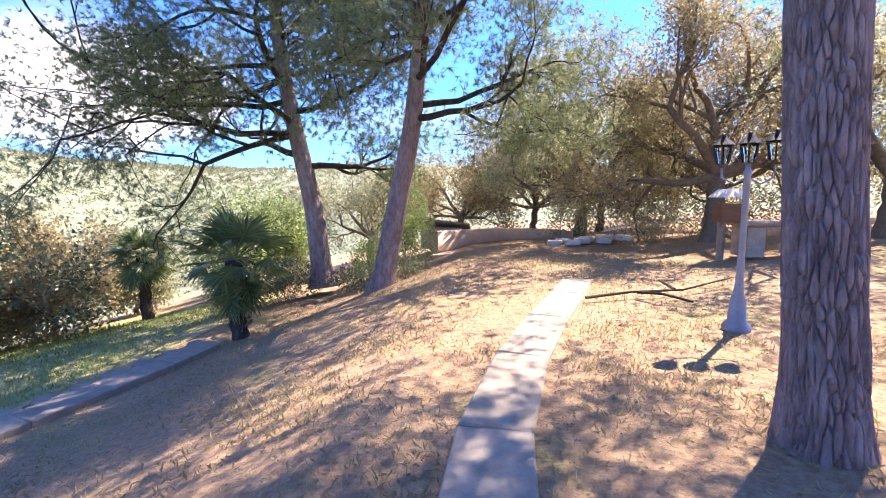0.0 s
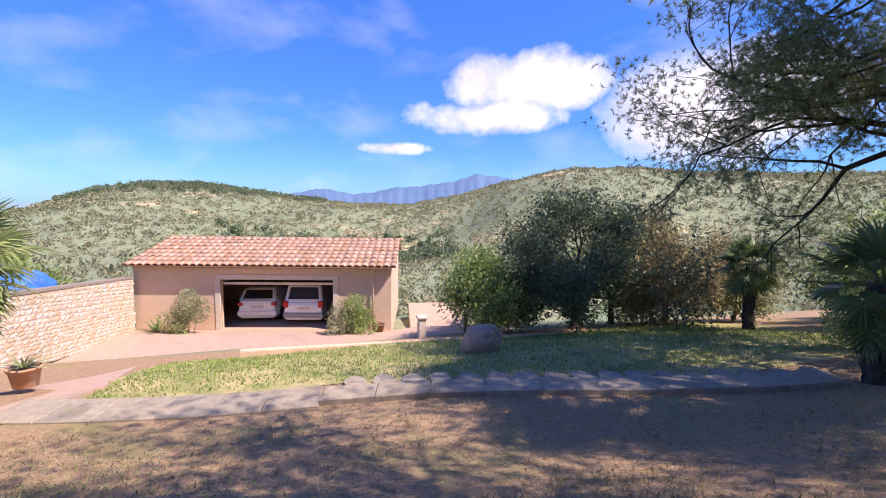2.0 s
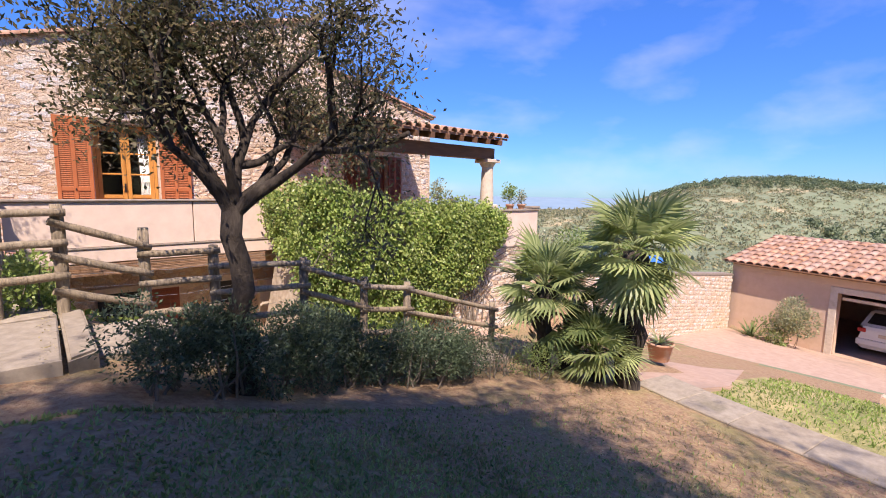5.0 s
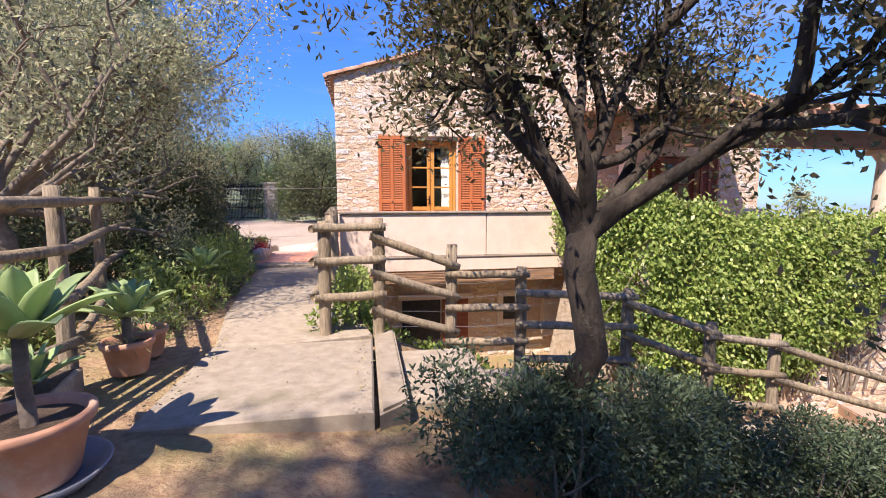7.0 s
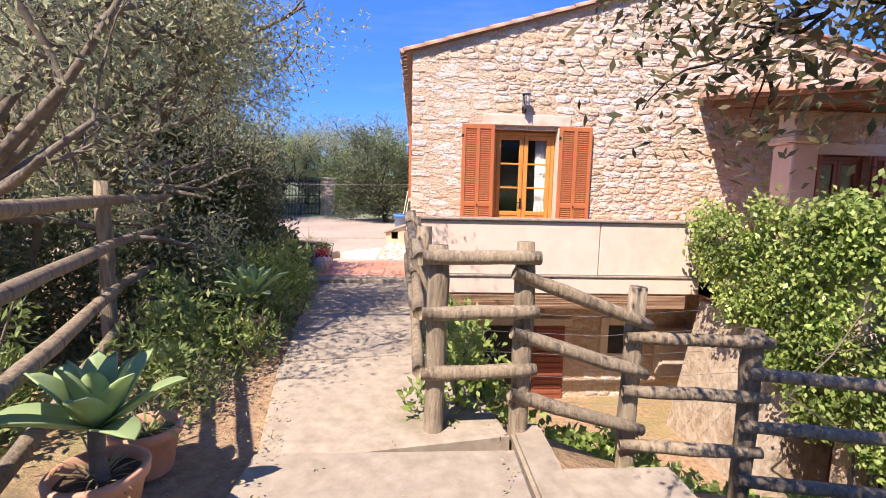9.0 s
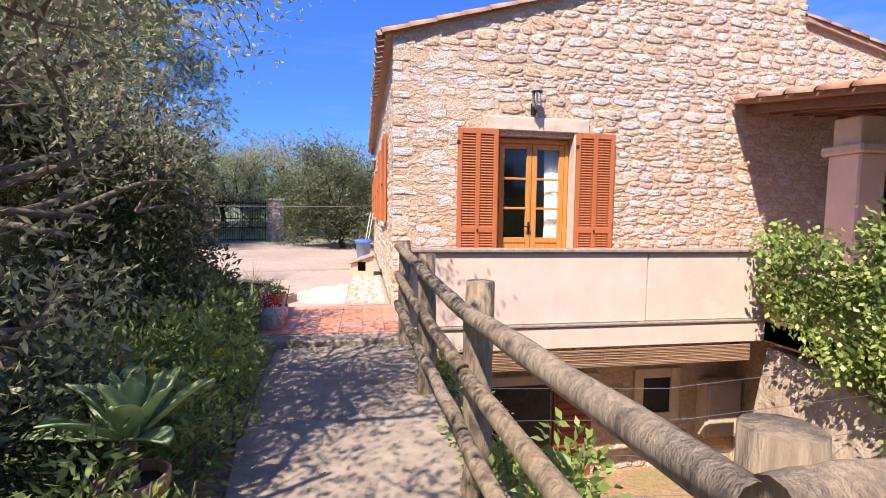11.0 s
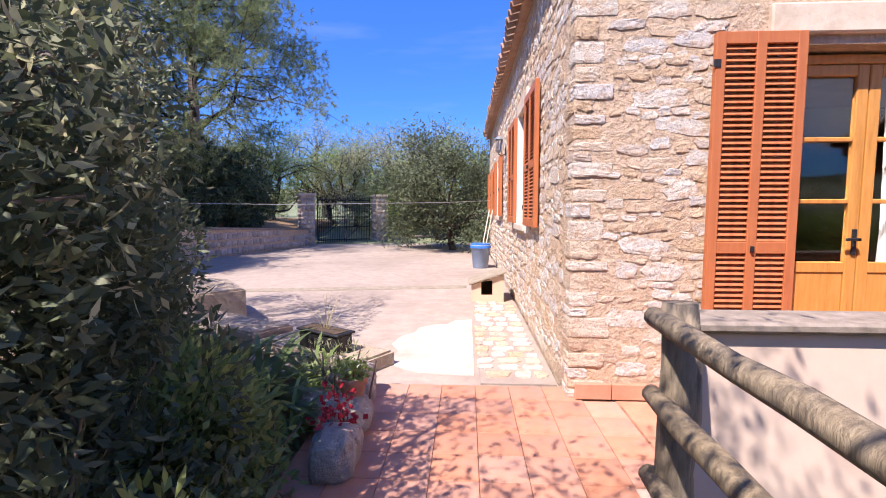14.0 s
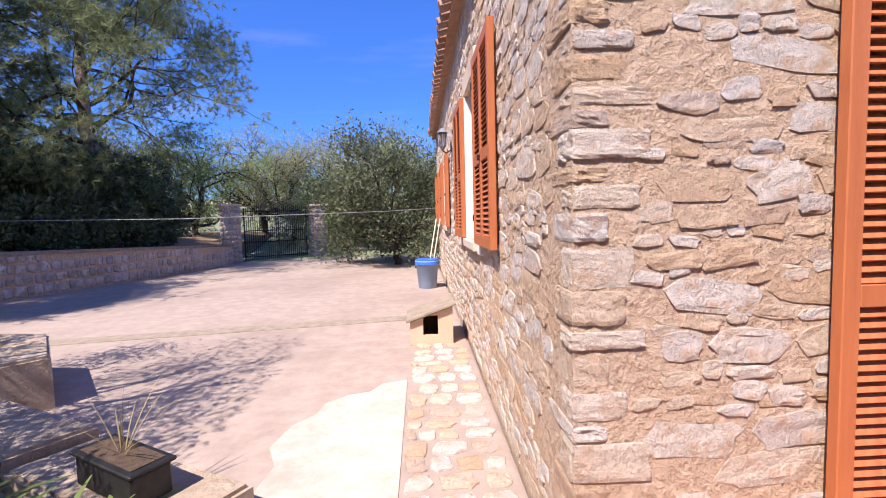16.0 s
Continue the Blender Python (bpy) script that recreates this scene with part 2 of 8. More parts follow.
# darker tone of the shutter wood, used under the porch and on the lower storey
M_shutter_dark = surface("darker_red_wood", (0.235, 0.07, 0.04), (0.30, 0.095, 0.052), 3.0, 0.5, 0.12, stretch=(8, 8, 1))
M_honey = surface("varnished_honey_wood", (0.50, 0.225, 0.052), (0.62, 0.30, 0.085), 4.0, 0.32, 0.1, (0.42, 0.17, 0.04), 1.5, stretch=(9, 9, 1))
M_beam = surface("brown_beam_wood", (0.15, 0.075, 0.045), (0.22, 0.115, 0.065), 4.0, 0.7, 0.3, stretch=(1, 6, 6))
M_log = surface("weathered_log_wood", (0.20, 0.155, 0.105), (0.38, 0.305, 0.21), 7.0, 0.9, 0.7, (0.13, 0.105, 0.08), 3.0, vary=0.12, stretch=(6, 6, 0.9), fine=0.008, spots=(0.52, 0.66))
M_barkpine = surface("pine_bark", (0.19, 0.135, 0.12), (0.44, 0.345, 0.32), 13.0, 0.95, 1.0, (0.45, 0.38, 0.36), 3.0, stretch=(1, 1, 0.35), fine=0.02)
M_bark = surface("dark_bark", (0.032, 0.025, 0.02), (0.075, 0.06, 0.048), 14.0, 0.95, 1.0, (0.14, 0.12, 0.095), 3.0, stretch=(1, 1, 0.4), fine=0.01)
M_twig = surface("pale_twig_bark", (0.13, 0.105, 0.08), (0.24, 0.20, 0.16), 14.0, 0.95, 0.7)
M_pot = surface("terracotta_pot", (0.46, 0.225, 0.14), (0.57, 0.33, 0.225), 7.0, 0.8, 0.25, (0.52, 0.42, 0.34), 3.5, spots=(0.5, 0.7))
M_soil = surface("potting_soil", (0.06, 0.042, 0.03), (0.12, 0.085, 0.06), 30.0, 0.95, 0.8)
M_white = surface("white_car_paint", (0.72, 0.72, 0.72), (0.76, 0.76, 0.76), 2.0, 0.25, 0.0)
M_black = surface("black_rubber", (0.02, 0.02, 0.02), (0.035, 0.035, 0.035), 20.0, 0.7, 0.2)
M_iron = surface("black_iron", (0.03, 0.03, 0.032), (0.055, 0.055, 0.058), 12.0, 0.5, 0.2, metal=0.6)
M_greymetal = surface("grey_painted_metal", (0.20, 0.22, 0.25), (0.28, 0.30, 0.34), 8.0, 0.45, 0.2, metal=0.3)
M_red = surface("red_tail_light", (0.45, 0.02, 0.02), (0.5, 0.03, 0.03), 3.0, 0.2, 0.0)
M_bluecloth = surface("blue_plastic", (0.03, 0.14, 0.55), (0.05, 0.19, 0.65), 5.0, 0.4, 0.3)
M_bluegrey = surface("grey_blue_bucket", (0.20, 0.26, 0.36), (0.25, 0.31, 0.42), 5.0, 0.45, 0.1)
M_pool = surface("faded_pool_render", (0.56, 0.40, 0.31), (0.64, 0.48, 0.39), 4.0, 0.9, 0.3, (0.46, 0.36, 0.30), 0.8)
M_pinkrock = surface("pink_boulder", (0.33, 0.225, 0.17), (0.46, 0.335, 0.26), 6.0, 0.9, 0.8, (0.28, 0.20, 0.15), 2.0, fine=0.012)
M_whiteblock = surface("white_rubble", (0.62, 0.58, 0.53), (0.74, 0.70, 0.65), 8.0, 0.9, 0.5, vary=0.1)
# plain and mountain: distance haze is put into both base colours as blue
M_plain_hazed = surface("hazed_plain", (0.18, 0.27, 0.34), (0.24, 0.33, 0.39), 0.01, 0.95, 0.0)
M_mount_hazed = surface("hazed_mountain", (0.085, 0.15, 0.265), (0.11, 0.18, 0.30), 0.004, 0.95, 0.0)
# indoor shade put into a dark base colour, for the inner wall and shelter back
M_inner_shade = surface("interior_shade_colour", (0.10, 0.075, 0.06), (0.14, 0.11, 0.085), 2.0, 0.9, 0.1)
M_curtain = surface("white_curtain", (0.66, 0.64, 0.6), (0.74, 0.72, 0.68), 6.0, 0.9, 0.2, stretch=(14, 14, 1))
M_cane = surface("cane_matting", (0.22, 0.125, 0.075), (0.34, 0.215, 0.135), 6.0, 0.9, 0.4, vary=0.2, stretch=(1, 8, 8))
M_wire = surface("galvanised_wire", (0.45, 0.44, 0.42), (0.55, 0.54, 0.52), 10.0, 0.4, 0.0, metal=0.8)

M_glass = bpy.data.materials.new("window_glass")
M_glass.use_nodes = True
_g = M_glass.node_tree.nodes["Principled BSDF"]
_g.inputs["Base Color"].default_value = (0.95, 0.97, 1, 1)
_g.inputs["Roughness"].default_value = 0.02
_g.inputs["Transmission Weight"].default_value = 1.0
_g.inputs["IOR"].default_value = 1.5

F_pine = foliage("pine_needles", (0.125, 0.17, 0.075), (0.27, 0.315, 0.15), 0.4, 0.55)
F_carob = foliage("carob_leaves", (0.07, 0.092, 0.038), (0.16, 0.19, 0.085), 0.4, 0.42, (0.25, 0.19, 0.1))
F_olive = foliage("olive_leaves", (0.25, 0.295, 0.175), (0.53, 0.57, 0.38), 0.55, 0.5, (0.52, 0.5, 0.3))
F_ivy = foliage("ivy_leaves", (0.13, 0.225, 0.045), (0.33, 0.45, 0.10), 0.42, 0.38, (0.48, 0.55, 0.18))
F_bush = foliage("garden_shrub_leaves", (0.16, 0.235, 0.075), (0.37, 0.45, 0.16), 0.45, 0.45)
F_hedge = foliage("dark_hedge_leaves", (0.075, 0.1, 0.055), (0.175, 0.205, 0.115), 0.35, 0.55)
F_grass = foliage("grass_blades", (0.26, 0.235, 0.1), (0.46, 0.37, 0.19), 0.35, 0.6)
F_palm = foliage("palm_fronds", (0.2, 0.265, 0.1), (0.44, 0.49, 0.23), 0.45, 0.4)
# darker frond copy: shade in the sucker's colour, dark leaf green on other plants
F_palm_d = foliage("shade_toned_dark_fronds", (0.1, 0.15, 0.06), (0.23, 0.29, 0.11), 0.4, 0.4)
F_agave = foliage("agave_leaves", (0.32, 0.46, 0.2), (0.48, 0.6, 0.3), 0.35, 0.45)
F_yellow = foliage("yellow_petals", (0.75, 0.60, 0.03), (0.85, 0.7, 0.05), 0.3, 0.5)
F_redfl = foliage("red_petals", (0.45, 0.03, 0.05), (0.6, 0.06, 0.07), 0.3, 0.5)
F_scrub = foliage("hillside_scrub", (0.125, 0.165, 0.09), (0.29, 0.325, 0.18), 0.3, 0.8, (0.42, 0.36, 0.2))
F_woods = foliage("ridge_pines", (0.1, 0.14, 0.075), (0.21, 0.25, 0.13), 0.25, 0.7)
F_dark = foliage("glossy_dark_leaves", (0.05, 0.08, 0.045), (0.16, 0.21, 0.115), 0.3, 0.4)
F_dry = foliage("dry_shrub_leaves", (0.3, 0.25, 0.13), (0.48, 0.41, 0.23), 0.4, 0.6)
F_bright = foliage("bright_shrub_leaves", (0.19, 0.28, 0.06), (0.37, 0.46, 0.14), 0.42, 0.5)

# ---- building helpers ----


def empty(name, loc=(0, 0, 0), rz=0.0):
    e = new(name)
    e.empty_display_size = 0.1
    e.matrix_world = pose(*loc, 0, 0, rz)
    return e


def link(name, me, material, parent=None, label=""):
    ob = new(name, me)
    if material and not me.materials:
        me.materials.append(material)
    if parent:
        ob.parent = parent
    if label:
        ob["label"] = label
    return ob


def part(name, bm, material, parent=None, label="", smooth=False):
    me = bpy.data.meshes.new(name)
    bm.to_mesh(me)
    bm.free()
    if smooth:
        me.polygons.foreach_set("use_smooth", [True] * len(me.polygons))
    return link(name, me, material, parent, label)


def mesh_np(name, v, f, material, parent=None, label="", smooth=False):
    """One mesh from arrays of vertices and of equal-sided faces."""
    v, f = np.asarray(v, dtype=np.float32), np.asarray(f, dtype=np.int32)
    me = bpy.data.meshes.new(name)
    me.vertices.add(len(v))
    me.vertices.foreach_set("co", v.ravel())
    me.loops.add(f.size)
    me.loops.foreach_set("vertex_index", f.ravel())
    me.polygons.add(len(f))
    me.polygons.foreach_set("loop_start", np.arange(0, f.size, f.shape[1], dtype=np.int32))
    if smooth:
        me.polygons.foreach_set("use_smooth", np.ones(len(f), dtype=bool))
    me.update(calc_edges=True)
    me.validate()
    return link(name, me, material, parent, label)


def add_box(bm, x0, x1, y0, y1, z0, z1, bevel=0.0, m=None):
    r = bmesh.ops.create_cube(bm, size=1.0)
    vs = r["verts"]
    for v in vs:
        v.co = Vector(((x0 + x1) / 2 + v.co.x * (x1 - x0), (y0 + y1) / 2 + v.co.y * (y1 - y0), (z0 + z1) / 2 + v.co.z * (z1 - z0)))
    if bevel:
        es = list({e for v in vs for e in v.link_edges})
        rb = bmesh.ops.bevel(bm, geom=es, offset=bevel, segments=1, affect='EDGES')
        vs = list({v for f in rb["faces"] for v in f.verts} | {v for v in vs if v.is_valid})
    if m is not None:
        bmesh.ops.transform(bm, matrix=m, verts=[v for v in vs if v.is_valid])
    return vs


def box(name, x0, x1, y0, y1, z0, z1, material, parent=None, label="", bevel=0.006):
    bm = bmesh.new()
    add_box(bm, min(x0, x1), max(x0, x1), min(y0, y1), max(y0, y1), z0, z1, bevel)
    return part(name, bm, material, parent, label)


def tube(points, radii, sides=8, cap=True):
    """Vertices and quads of a tapered tube along points."""
    p = np.asarray(points, dtype=float)
    r = np.broadcast_to(np.asarray(radii, dtype=float), (len(p),))
    d = np.gradient(p, axis=0)
    d /= np.linalg.norm(d, axis=1)[:, None] + 1e-9
    ref = np.array([0.31, 0.17, 0.93]) if abs(d[0][2]) < 0.8 else np.array([0.93, 0.3, 0.1])
    a = np.cross(d, ref)
    a /= np.linalg.norm(a, axis=1)[:, None] + 1e-9
    b = np.cross(d, a)
    th = np.linspace(0, 2 * np.pi, sides, endpoint=False)
    v = p[:, None, :] + r[:, None, None] * (np.cos(th)[None, :, None] * a[:, None, :] + np.sin(th)[None, :, None] * b[:, None, :])
    v = v.reshape(-1, 3)
    f = []
    for i in range(len(p) - 1):
        for k in range(sides):
            k2 = (k + 1) % sides
            f.append((i * sides + k, i * sides + k2, (i + 1) * sides + k2, (i + 1) * sides + k))
    if cap and sides % 2 == 0:
        for i0 in (0, (len(p) - 1) * sides):
            for k in range(1, sides // 2):
                q = (i0 + k - 1, i0 + k, i0 + (sides - k) - 1, i0 + (sides - k) % sides) if k > 0 else None
                q = (i0 + k - 1 + 0, i0 + k, i0 + sides - 1 - k, i0 + (sides - k) % sides)
                f.append(q)
    return v, np.array(f, dtype=np.int32)


def merge(chunks):
    vs, fs, o = [], [], 0
    for v, f in chunks:
        vs.append(v)
        fs.append(np.asarray(f) + o)
        o += len(v)
    return np.vstack(vs), np.vstack(fs)


def log(name, a, b, r, parent, material=None, rng=random, sides=10):
    """A round, slightly crooked timber with split ends between two points."""
    a, b = np.array(a, float), np.array(b, float)
    n = 7
    pts = [a + (b - a) * i / (n - 1) + np.array([rng.uniform(-1, 1) for _ in range(3)]) * r * 0.12 * (0 < i < n - 1) for i in range(n)]
    rad = [r * (1 + rng.uniform(-0.07, 0.07)) for _ in range(n)]
    rad[0] *= 0.9
    rad[-1] *= 0.9
    v, f = tube(pts, rad, sides)
    me_off = np.array(parent.matrix_world.translation) if parent else 0
    ob = mesh_np(name, v - me_off, f, material or M_log, parent)
    for p in ob.data.polygons:
        p.use_smooth = len(p.vertices) == 4
    return ob


def unit(v):
    return v / (np.linalg.norm(v, axis=-1, keepdims=True) + 1e-9)


def leaf_quads(pos, axis, length, width, rng, fold=0.15):
    """Pointed four-cornered leaves at pos, along axis."""
    n = len(pos)
    side = unit(np.cross(axis, unit(rng.normal(size=(n, 3)))))
    nrm = np.cross(axis, side)
    length = np.broadcast_to(length, (n,))[:, None]
    width = np.broadcast_to(width, (n,))[:, None]
    v = np.stack([pos, pos + axis * length * 0.5 + side * width * 0.5 + nrm * width * fold,
                  pos + axis * length, pos + axis * length * 0.5 - side * width * 0.5 + nrm * width * fold], axis=1).reshape(-1, 3)
    return v, np.arange(4 * n).reshape(-1, 4)


def blob_points(n, centre, radii, rng, shell=0.45):
    """Random points in an ellipsoid, thicker towards its skin."""
    d = unit(rng.normal(size=(n, 3)))
    rr = (shell + (1 - shell) * rng.random(n)) ** 0.6
    return np.array(centre) + d * rr[:, None] * np.array(radii), d


def leafy(name, blobs, per_m3, length, width, material, rng, parent=None, label="", up=0.2, kind="", droop=0.0):
    """A crown of separate leaves gathered in many clumps."""
    chunks = []
    for (c, r) in blobs:
        vol = 4.19 * r[0] * r[1] * r[2]
        n = max(12, int(vol * per_m3))
        p, d = blob_points(n, c, r, rng)
        ax = unit(d * 0.7 + rng.normal(size=(n, 3)) * 0.6 + np.array([0, 0, up - droop]))
        chunks.append(leaf_quads(p, ax, length * rng.uniform(0.6, 1.25, n), width * rng.uniform(0.7, 1.2, n), rng))
    v, f = merge(chunks)
    return mesh_np(name, v, f, material, parent, label)


def ground_z(x, y):
    """Height of the garden: the level walk, the lawn that falls away, the sunken patio."""
    x, y = np.asarray(x, float), np.asarray(y, float)
    z = np.interp(x, [-60, -40, -24, -19, -14.2, -12, -9.5, -7, -4.5, -2, -1, 0.5, 3, 6, 12, 30],
                  [-14, -9, -4.9, -4.25, -3.1, -2.6, -2.02, -1.66, -1.24, -0.47, -0.13, -0.02, 0.08, 0.3, 0.8, 1.6])

    def st(v, a, b):
        t = np.clip((v - a) / (b - a), 0, 1)
        return t * t * (3 - 2 * t)
    z = z + 0.05 * np.sin(x * 0.9 + 1.3) * np.sin(y * 0.7) * st(np.abs(x), 0.8, 3)
    patio = st(-y, 7.65, 8.3) * st(-x, 0.75, 1.3) * (1 - st(-y, 13.3, 13.5)) * (1 - st(-x, 14, 19))
    z = z * (1 - patio) + np.minimum(z, -2.2) * patio
    bank = st(-y, 8.1, 8.4) * st(-x, 11.2, 11.8) * (1 - st(-x, 22, 26))
    z = z * (1 - bank) + (-1.35 - 0.1 * (-11.3 - x)) * bank
    yard = st(-y, 11.2, 11.6) * st(x, -0.8, -0.5)
    z = z * (1 - yard) + np.interp(x, [0, 10, 14], [0.03, 0.03, 0.3]) * yard
    return z


def rest(x, y):
    return float(ground_z(x, y))

# ---- ground, hills and mountains ----
NP = np.random.default_rng(7)


def crest_angle(az):
    """Height of the skyline of the nearer hills, in degrees, by heading (0 = +y, growing towards -x)."""
    return np.interp(az, [-180, -120, -60, 0, 27, 38, 45, 50, 58, 66.7, 70.8, 77.7, 84, 91.8, 95.2, 101.8, 106.7, 110.5, 113.4, 116, 119, 123, 150, 180],
                     [2.0, 3.0, 4.0, 3.5, 3.0, 3.2, 3.4, 3.6, 3.9, 2.3, 1.0, -0.4, -0.45, 0.0, 0.5, 1.35, 1.35, 0.7, -0.3, -1.3, -2.2, -2.8, -2.8, 2.0])


def hill_noise(x, y):
    return (np.sin(x * 0.021 + 1.1) * np.cos(y * 0.027 - 0.4) + 0.55 * np.sin(x * 0.053 - y * 0.041) + 0.3 * np.sin(x * 0.11 + y * 0.13 + 2.0))


def land_z(x, y):
    """Garden near by; beyond it a valley, the scrub-covered hills, then the plain."""
    r = np.hypot(x, y)
    az = np.degrees(np.arctan2(-x, y))
    rc = 255 + 35 * np.sin(np.radians(az * 5)) + 20 * np.sin(np.radians(az * 11))
    zc = 1.3 + rc * np.tan(np.radians(crest_angle(az)))
    t = np.clip((r - 34) / (rc - 34), 0, 1)
    valley = -7.5 - 9 * np.sin(np.pi * np.clip(t, 0, 1)) * (1 - 0.35 * t)
    west = 0.5 - 0.5 * np.cos(np.clip((np.abs(az) - 15) / 25, 0, 1) * np.pi) * 1.0
    valley = valley * west + 1.2 * (1 - west)
    s = t * t * (3 - 2 * t)
    hill = valley * (1 - s) + zc * s + hill_noise(x, y) * 2.2 * np.sin(np.pi * t)
    back = np.clip((r - rc) / 900, 0, 1)
    back = back * back * (3 - 2 * back)
    hill = np.where(r > rc, zc * (1 - back) + (-58) * back, hill)
    k = np.clip((r - 26) / 16, 0, 1)
    k = k * k * (3 - 2 * k)
    east = (x > -2) & (np.abs(az) > 60) & (r < 60)
    g = ground_z(x, y)
    return np.where(east, g * (1 - k) + np.maximum(hill, 1.0) * k, g * (1 - k) + hill * k)


def build_land():
    rad = list(np.arange(0.3, 9, 0.28)) + list(np.arange(9, 26, 0.5))
    while rad[-1] < 330:
        rad.append(rad[-1] * 1.035 + 0.1)
    while rad[-1] < 4600:
        rad.append(rad[-1] * 1.15)
    rad = np.array(rad)
    na = 300
    th = np.linspace(0, 2 * np.pi, na, endpoint=False)
    cx, cy = -1.0, -2.0
    R, T = np.meshgrid(rad, th, indexing="ij")
    X, Y = cx + R * np.cos(T), cy + R * np.sin(T)
    Z = land_z(X, Y)
    Z = np.where(R > 1500, np.minimum(Z, -58), Z)
    under_house = (X < -0.5) & (X > -10.2) & (Y < -13.2) & (Y > -24)
    Z = np.where(under_house, -2.3, Z)
    v = np.vstack([[[cx, cy, float(ground_z(cx, cy))]], np.stack([X, Y, Z], -1).reshape(-1, 3)])
    nr = len(rad)
    i, j = np.meshgrid(np.arange(nr - 1), np.arange(na), indexing="ij")
    j2 = (j + 1) % na
    f = np.stack([1 + i * na + j, 1 + (i + 1) * na + j, 1 + (i + 1) * na + j2, 1 + i * na + j2], -1).reshape(-1, 4)
    ob = mesh_np("ground", v, f, M_lawn, smooth=True)
    bm = bmesh.new()
    bm.from_mesh(ob.data)
    bm.verts.ensure_lookup_table()
    for k in range(na):
        bm.faces.new((bm.verts[0], bm.verts[1 + k], bm.verts[1 + (k + 1) % na])).smooth = True
    bm.to_mesh(ob.data)
    bm.free()
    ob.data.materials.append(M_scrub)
    ob.data.materials.append(M_plain_hazed)
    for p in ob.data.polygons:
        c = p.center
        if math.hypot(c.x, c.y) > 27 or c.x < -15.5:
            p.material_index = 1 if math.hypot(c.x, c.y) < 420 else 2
    return tagged(ob, "dry lawn and pine-needle earth falling to scrub hills", "ground", kind="structure")


build_land()


def build_mountains():
    az = np.linspace(60, 96, 90)
    e = np.interp(az, [60, 63, 66.7, 68.5, 69.6, 71, 72.5, 74.2, 76.5, 78.5, 80, 82, 85, 87, 88.6, 90, 92, 96],
                  [1.6, 2.4, 3.2, 3.3, 3.55, 3.0, 2.5, 2.3, 1.9, 1.75, 1.7, 1.1, 0.75, 1.2, 1.4, 1.15, 0.7, 0.1])
    e = e + 0.05 * np.sin(az * 3.1) + 0.04 * np.sin(az * 7.7)
    d = 3000.0
    rows = []
    for k, (dd, s) in enumerate(((d - 700, 0.0), (d - 350, 0.62), (d, 1.0), (d + 500, 0.5), (d + 900, 0.0))):
        x, y = -np.sin(np.radians(az)) * dd, np.cos(np.radians(az)) * dd
        z = -60 + (61 + d * np.tan(np.radians(e))) * s + (12 * np.sin(az * 5 + k) if 0 < s < 1 else 0)
        rows.append(np.stack([x, y, z], -1))
    n = len(az)
    v = np.vstack(rows)
    f = [(r * n + i, r * n + i + 1, (r + 1) * n + i + 1, (r + 1) * n + i) for r in range(4) for i in range(n - 1)]
    tagged(mesh_np("backdrop_mountains", v, f, M_mount_hazed, smooth=True), "far mountain ridge beyond the hills, haze blue in its colour", "mountain", kind="structure")


build_mountains()

# ---- walks and paved areas ----


def slab(name, pts, z_top, thick, material, label, cat, kind="structure", bevel=0.02):
    """A cast slab over a plan polygon; z_top may be a number or one height a corner."""
    bm = bmesh.new()
    zs = z_top if isinstance(z_top, (list, tuple)) else [z_top] * len(pts)
    top = [bm.verts.new((x, y, z)) for (x, y), z in zip(pts, zs)]
    bot = [bm.verts.new((x, y, z - thick)) for (x, y), z in zip(pts, zs)]
    bm.faces.new(top)
    bm.faces.new(bot[::-1])
    n = len(pts)
    for i in range(n):
        bm.faces.new((top[i], bot[i], bot[(i + 1) % n], top[(i + 1) % n]))
    bmesh.ops.recalc_face_normals(bm, faces=bm.faces[:])
    if bevel:
        es = [e for e in bm.edges if all(v in top for v in e.verts)]
        bmesh.ops.bevel(bm, geom=es, offset=bevel, segments=2, affect='EDGES')
    return tagged(part(name, bm, material), label, cat, kind=kind)


def strip_slabs(name, centre, width, lift, material, label, rng, gap=0.012, thick=0.16, group="walk slabs"):
    """A run of cast slabs along a centre line, each its own piece of one walk."""
    root = tagged(empty(name), label, "path", kind="structure")
    for (x0, y0), (x1, y1) in zip(centre, centre[1:]):
        d = np.array([x1 - x0, y1 - y0])
        L = np.hypot(*d)
        d = d / L
        s = np.array([-d[1], d[0]]) * width / 2
        a, b = np.array([x0, y0]) + d * gap, np.array([x1, y1]) - d * gap
        bm = bmesh.new()
        jit = lambda: np.array([rng.uniform(-1, 1), rng.uniform(-1, 1)]) * (0.02 if gap > 0.005 else 0.0)
        cs = [a + s + jit(), b + s + jit(), b - s + jit(), a - s + jit()]
        zs = [max(rest(*((a + a) / 2)), rest(*(a + s)), rest(*(a - s))) + lift, max(rest(*b), rest(*(b + s)), rest(*(b - s))) + lift]
        zz = [zs[0], zs[1], zs[1], zs[0]]
        top = [bm.verts.new((*c, z)) for c, z in zip(cs, zz)]
        bot = [bm.verts.new((*c, z - thick)) for c, z in zip(cs, zz)]
        bm.faces.new(top)
        bm.faces.new(bot[::-1])
        for i in range(4):
            bm.faces.new((top[i], bot[i], bot[(i + 1) % 4], top[(i + 1) % 4]))
        bmesh.ops.recalc_face_normals(bm, faces=bm.faces[:])
        bmesh.ops.bevel(bm, geom=[e for e in bm.edges if all(v in top for v in e.verts)], offset=0.012, segments=1, affect='EDGES')
        part("slab", bm, material, root)
    return root


RW = random.Random(3)
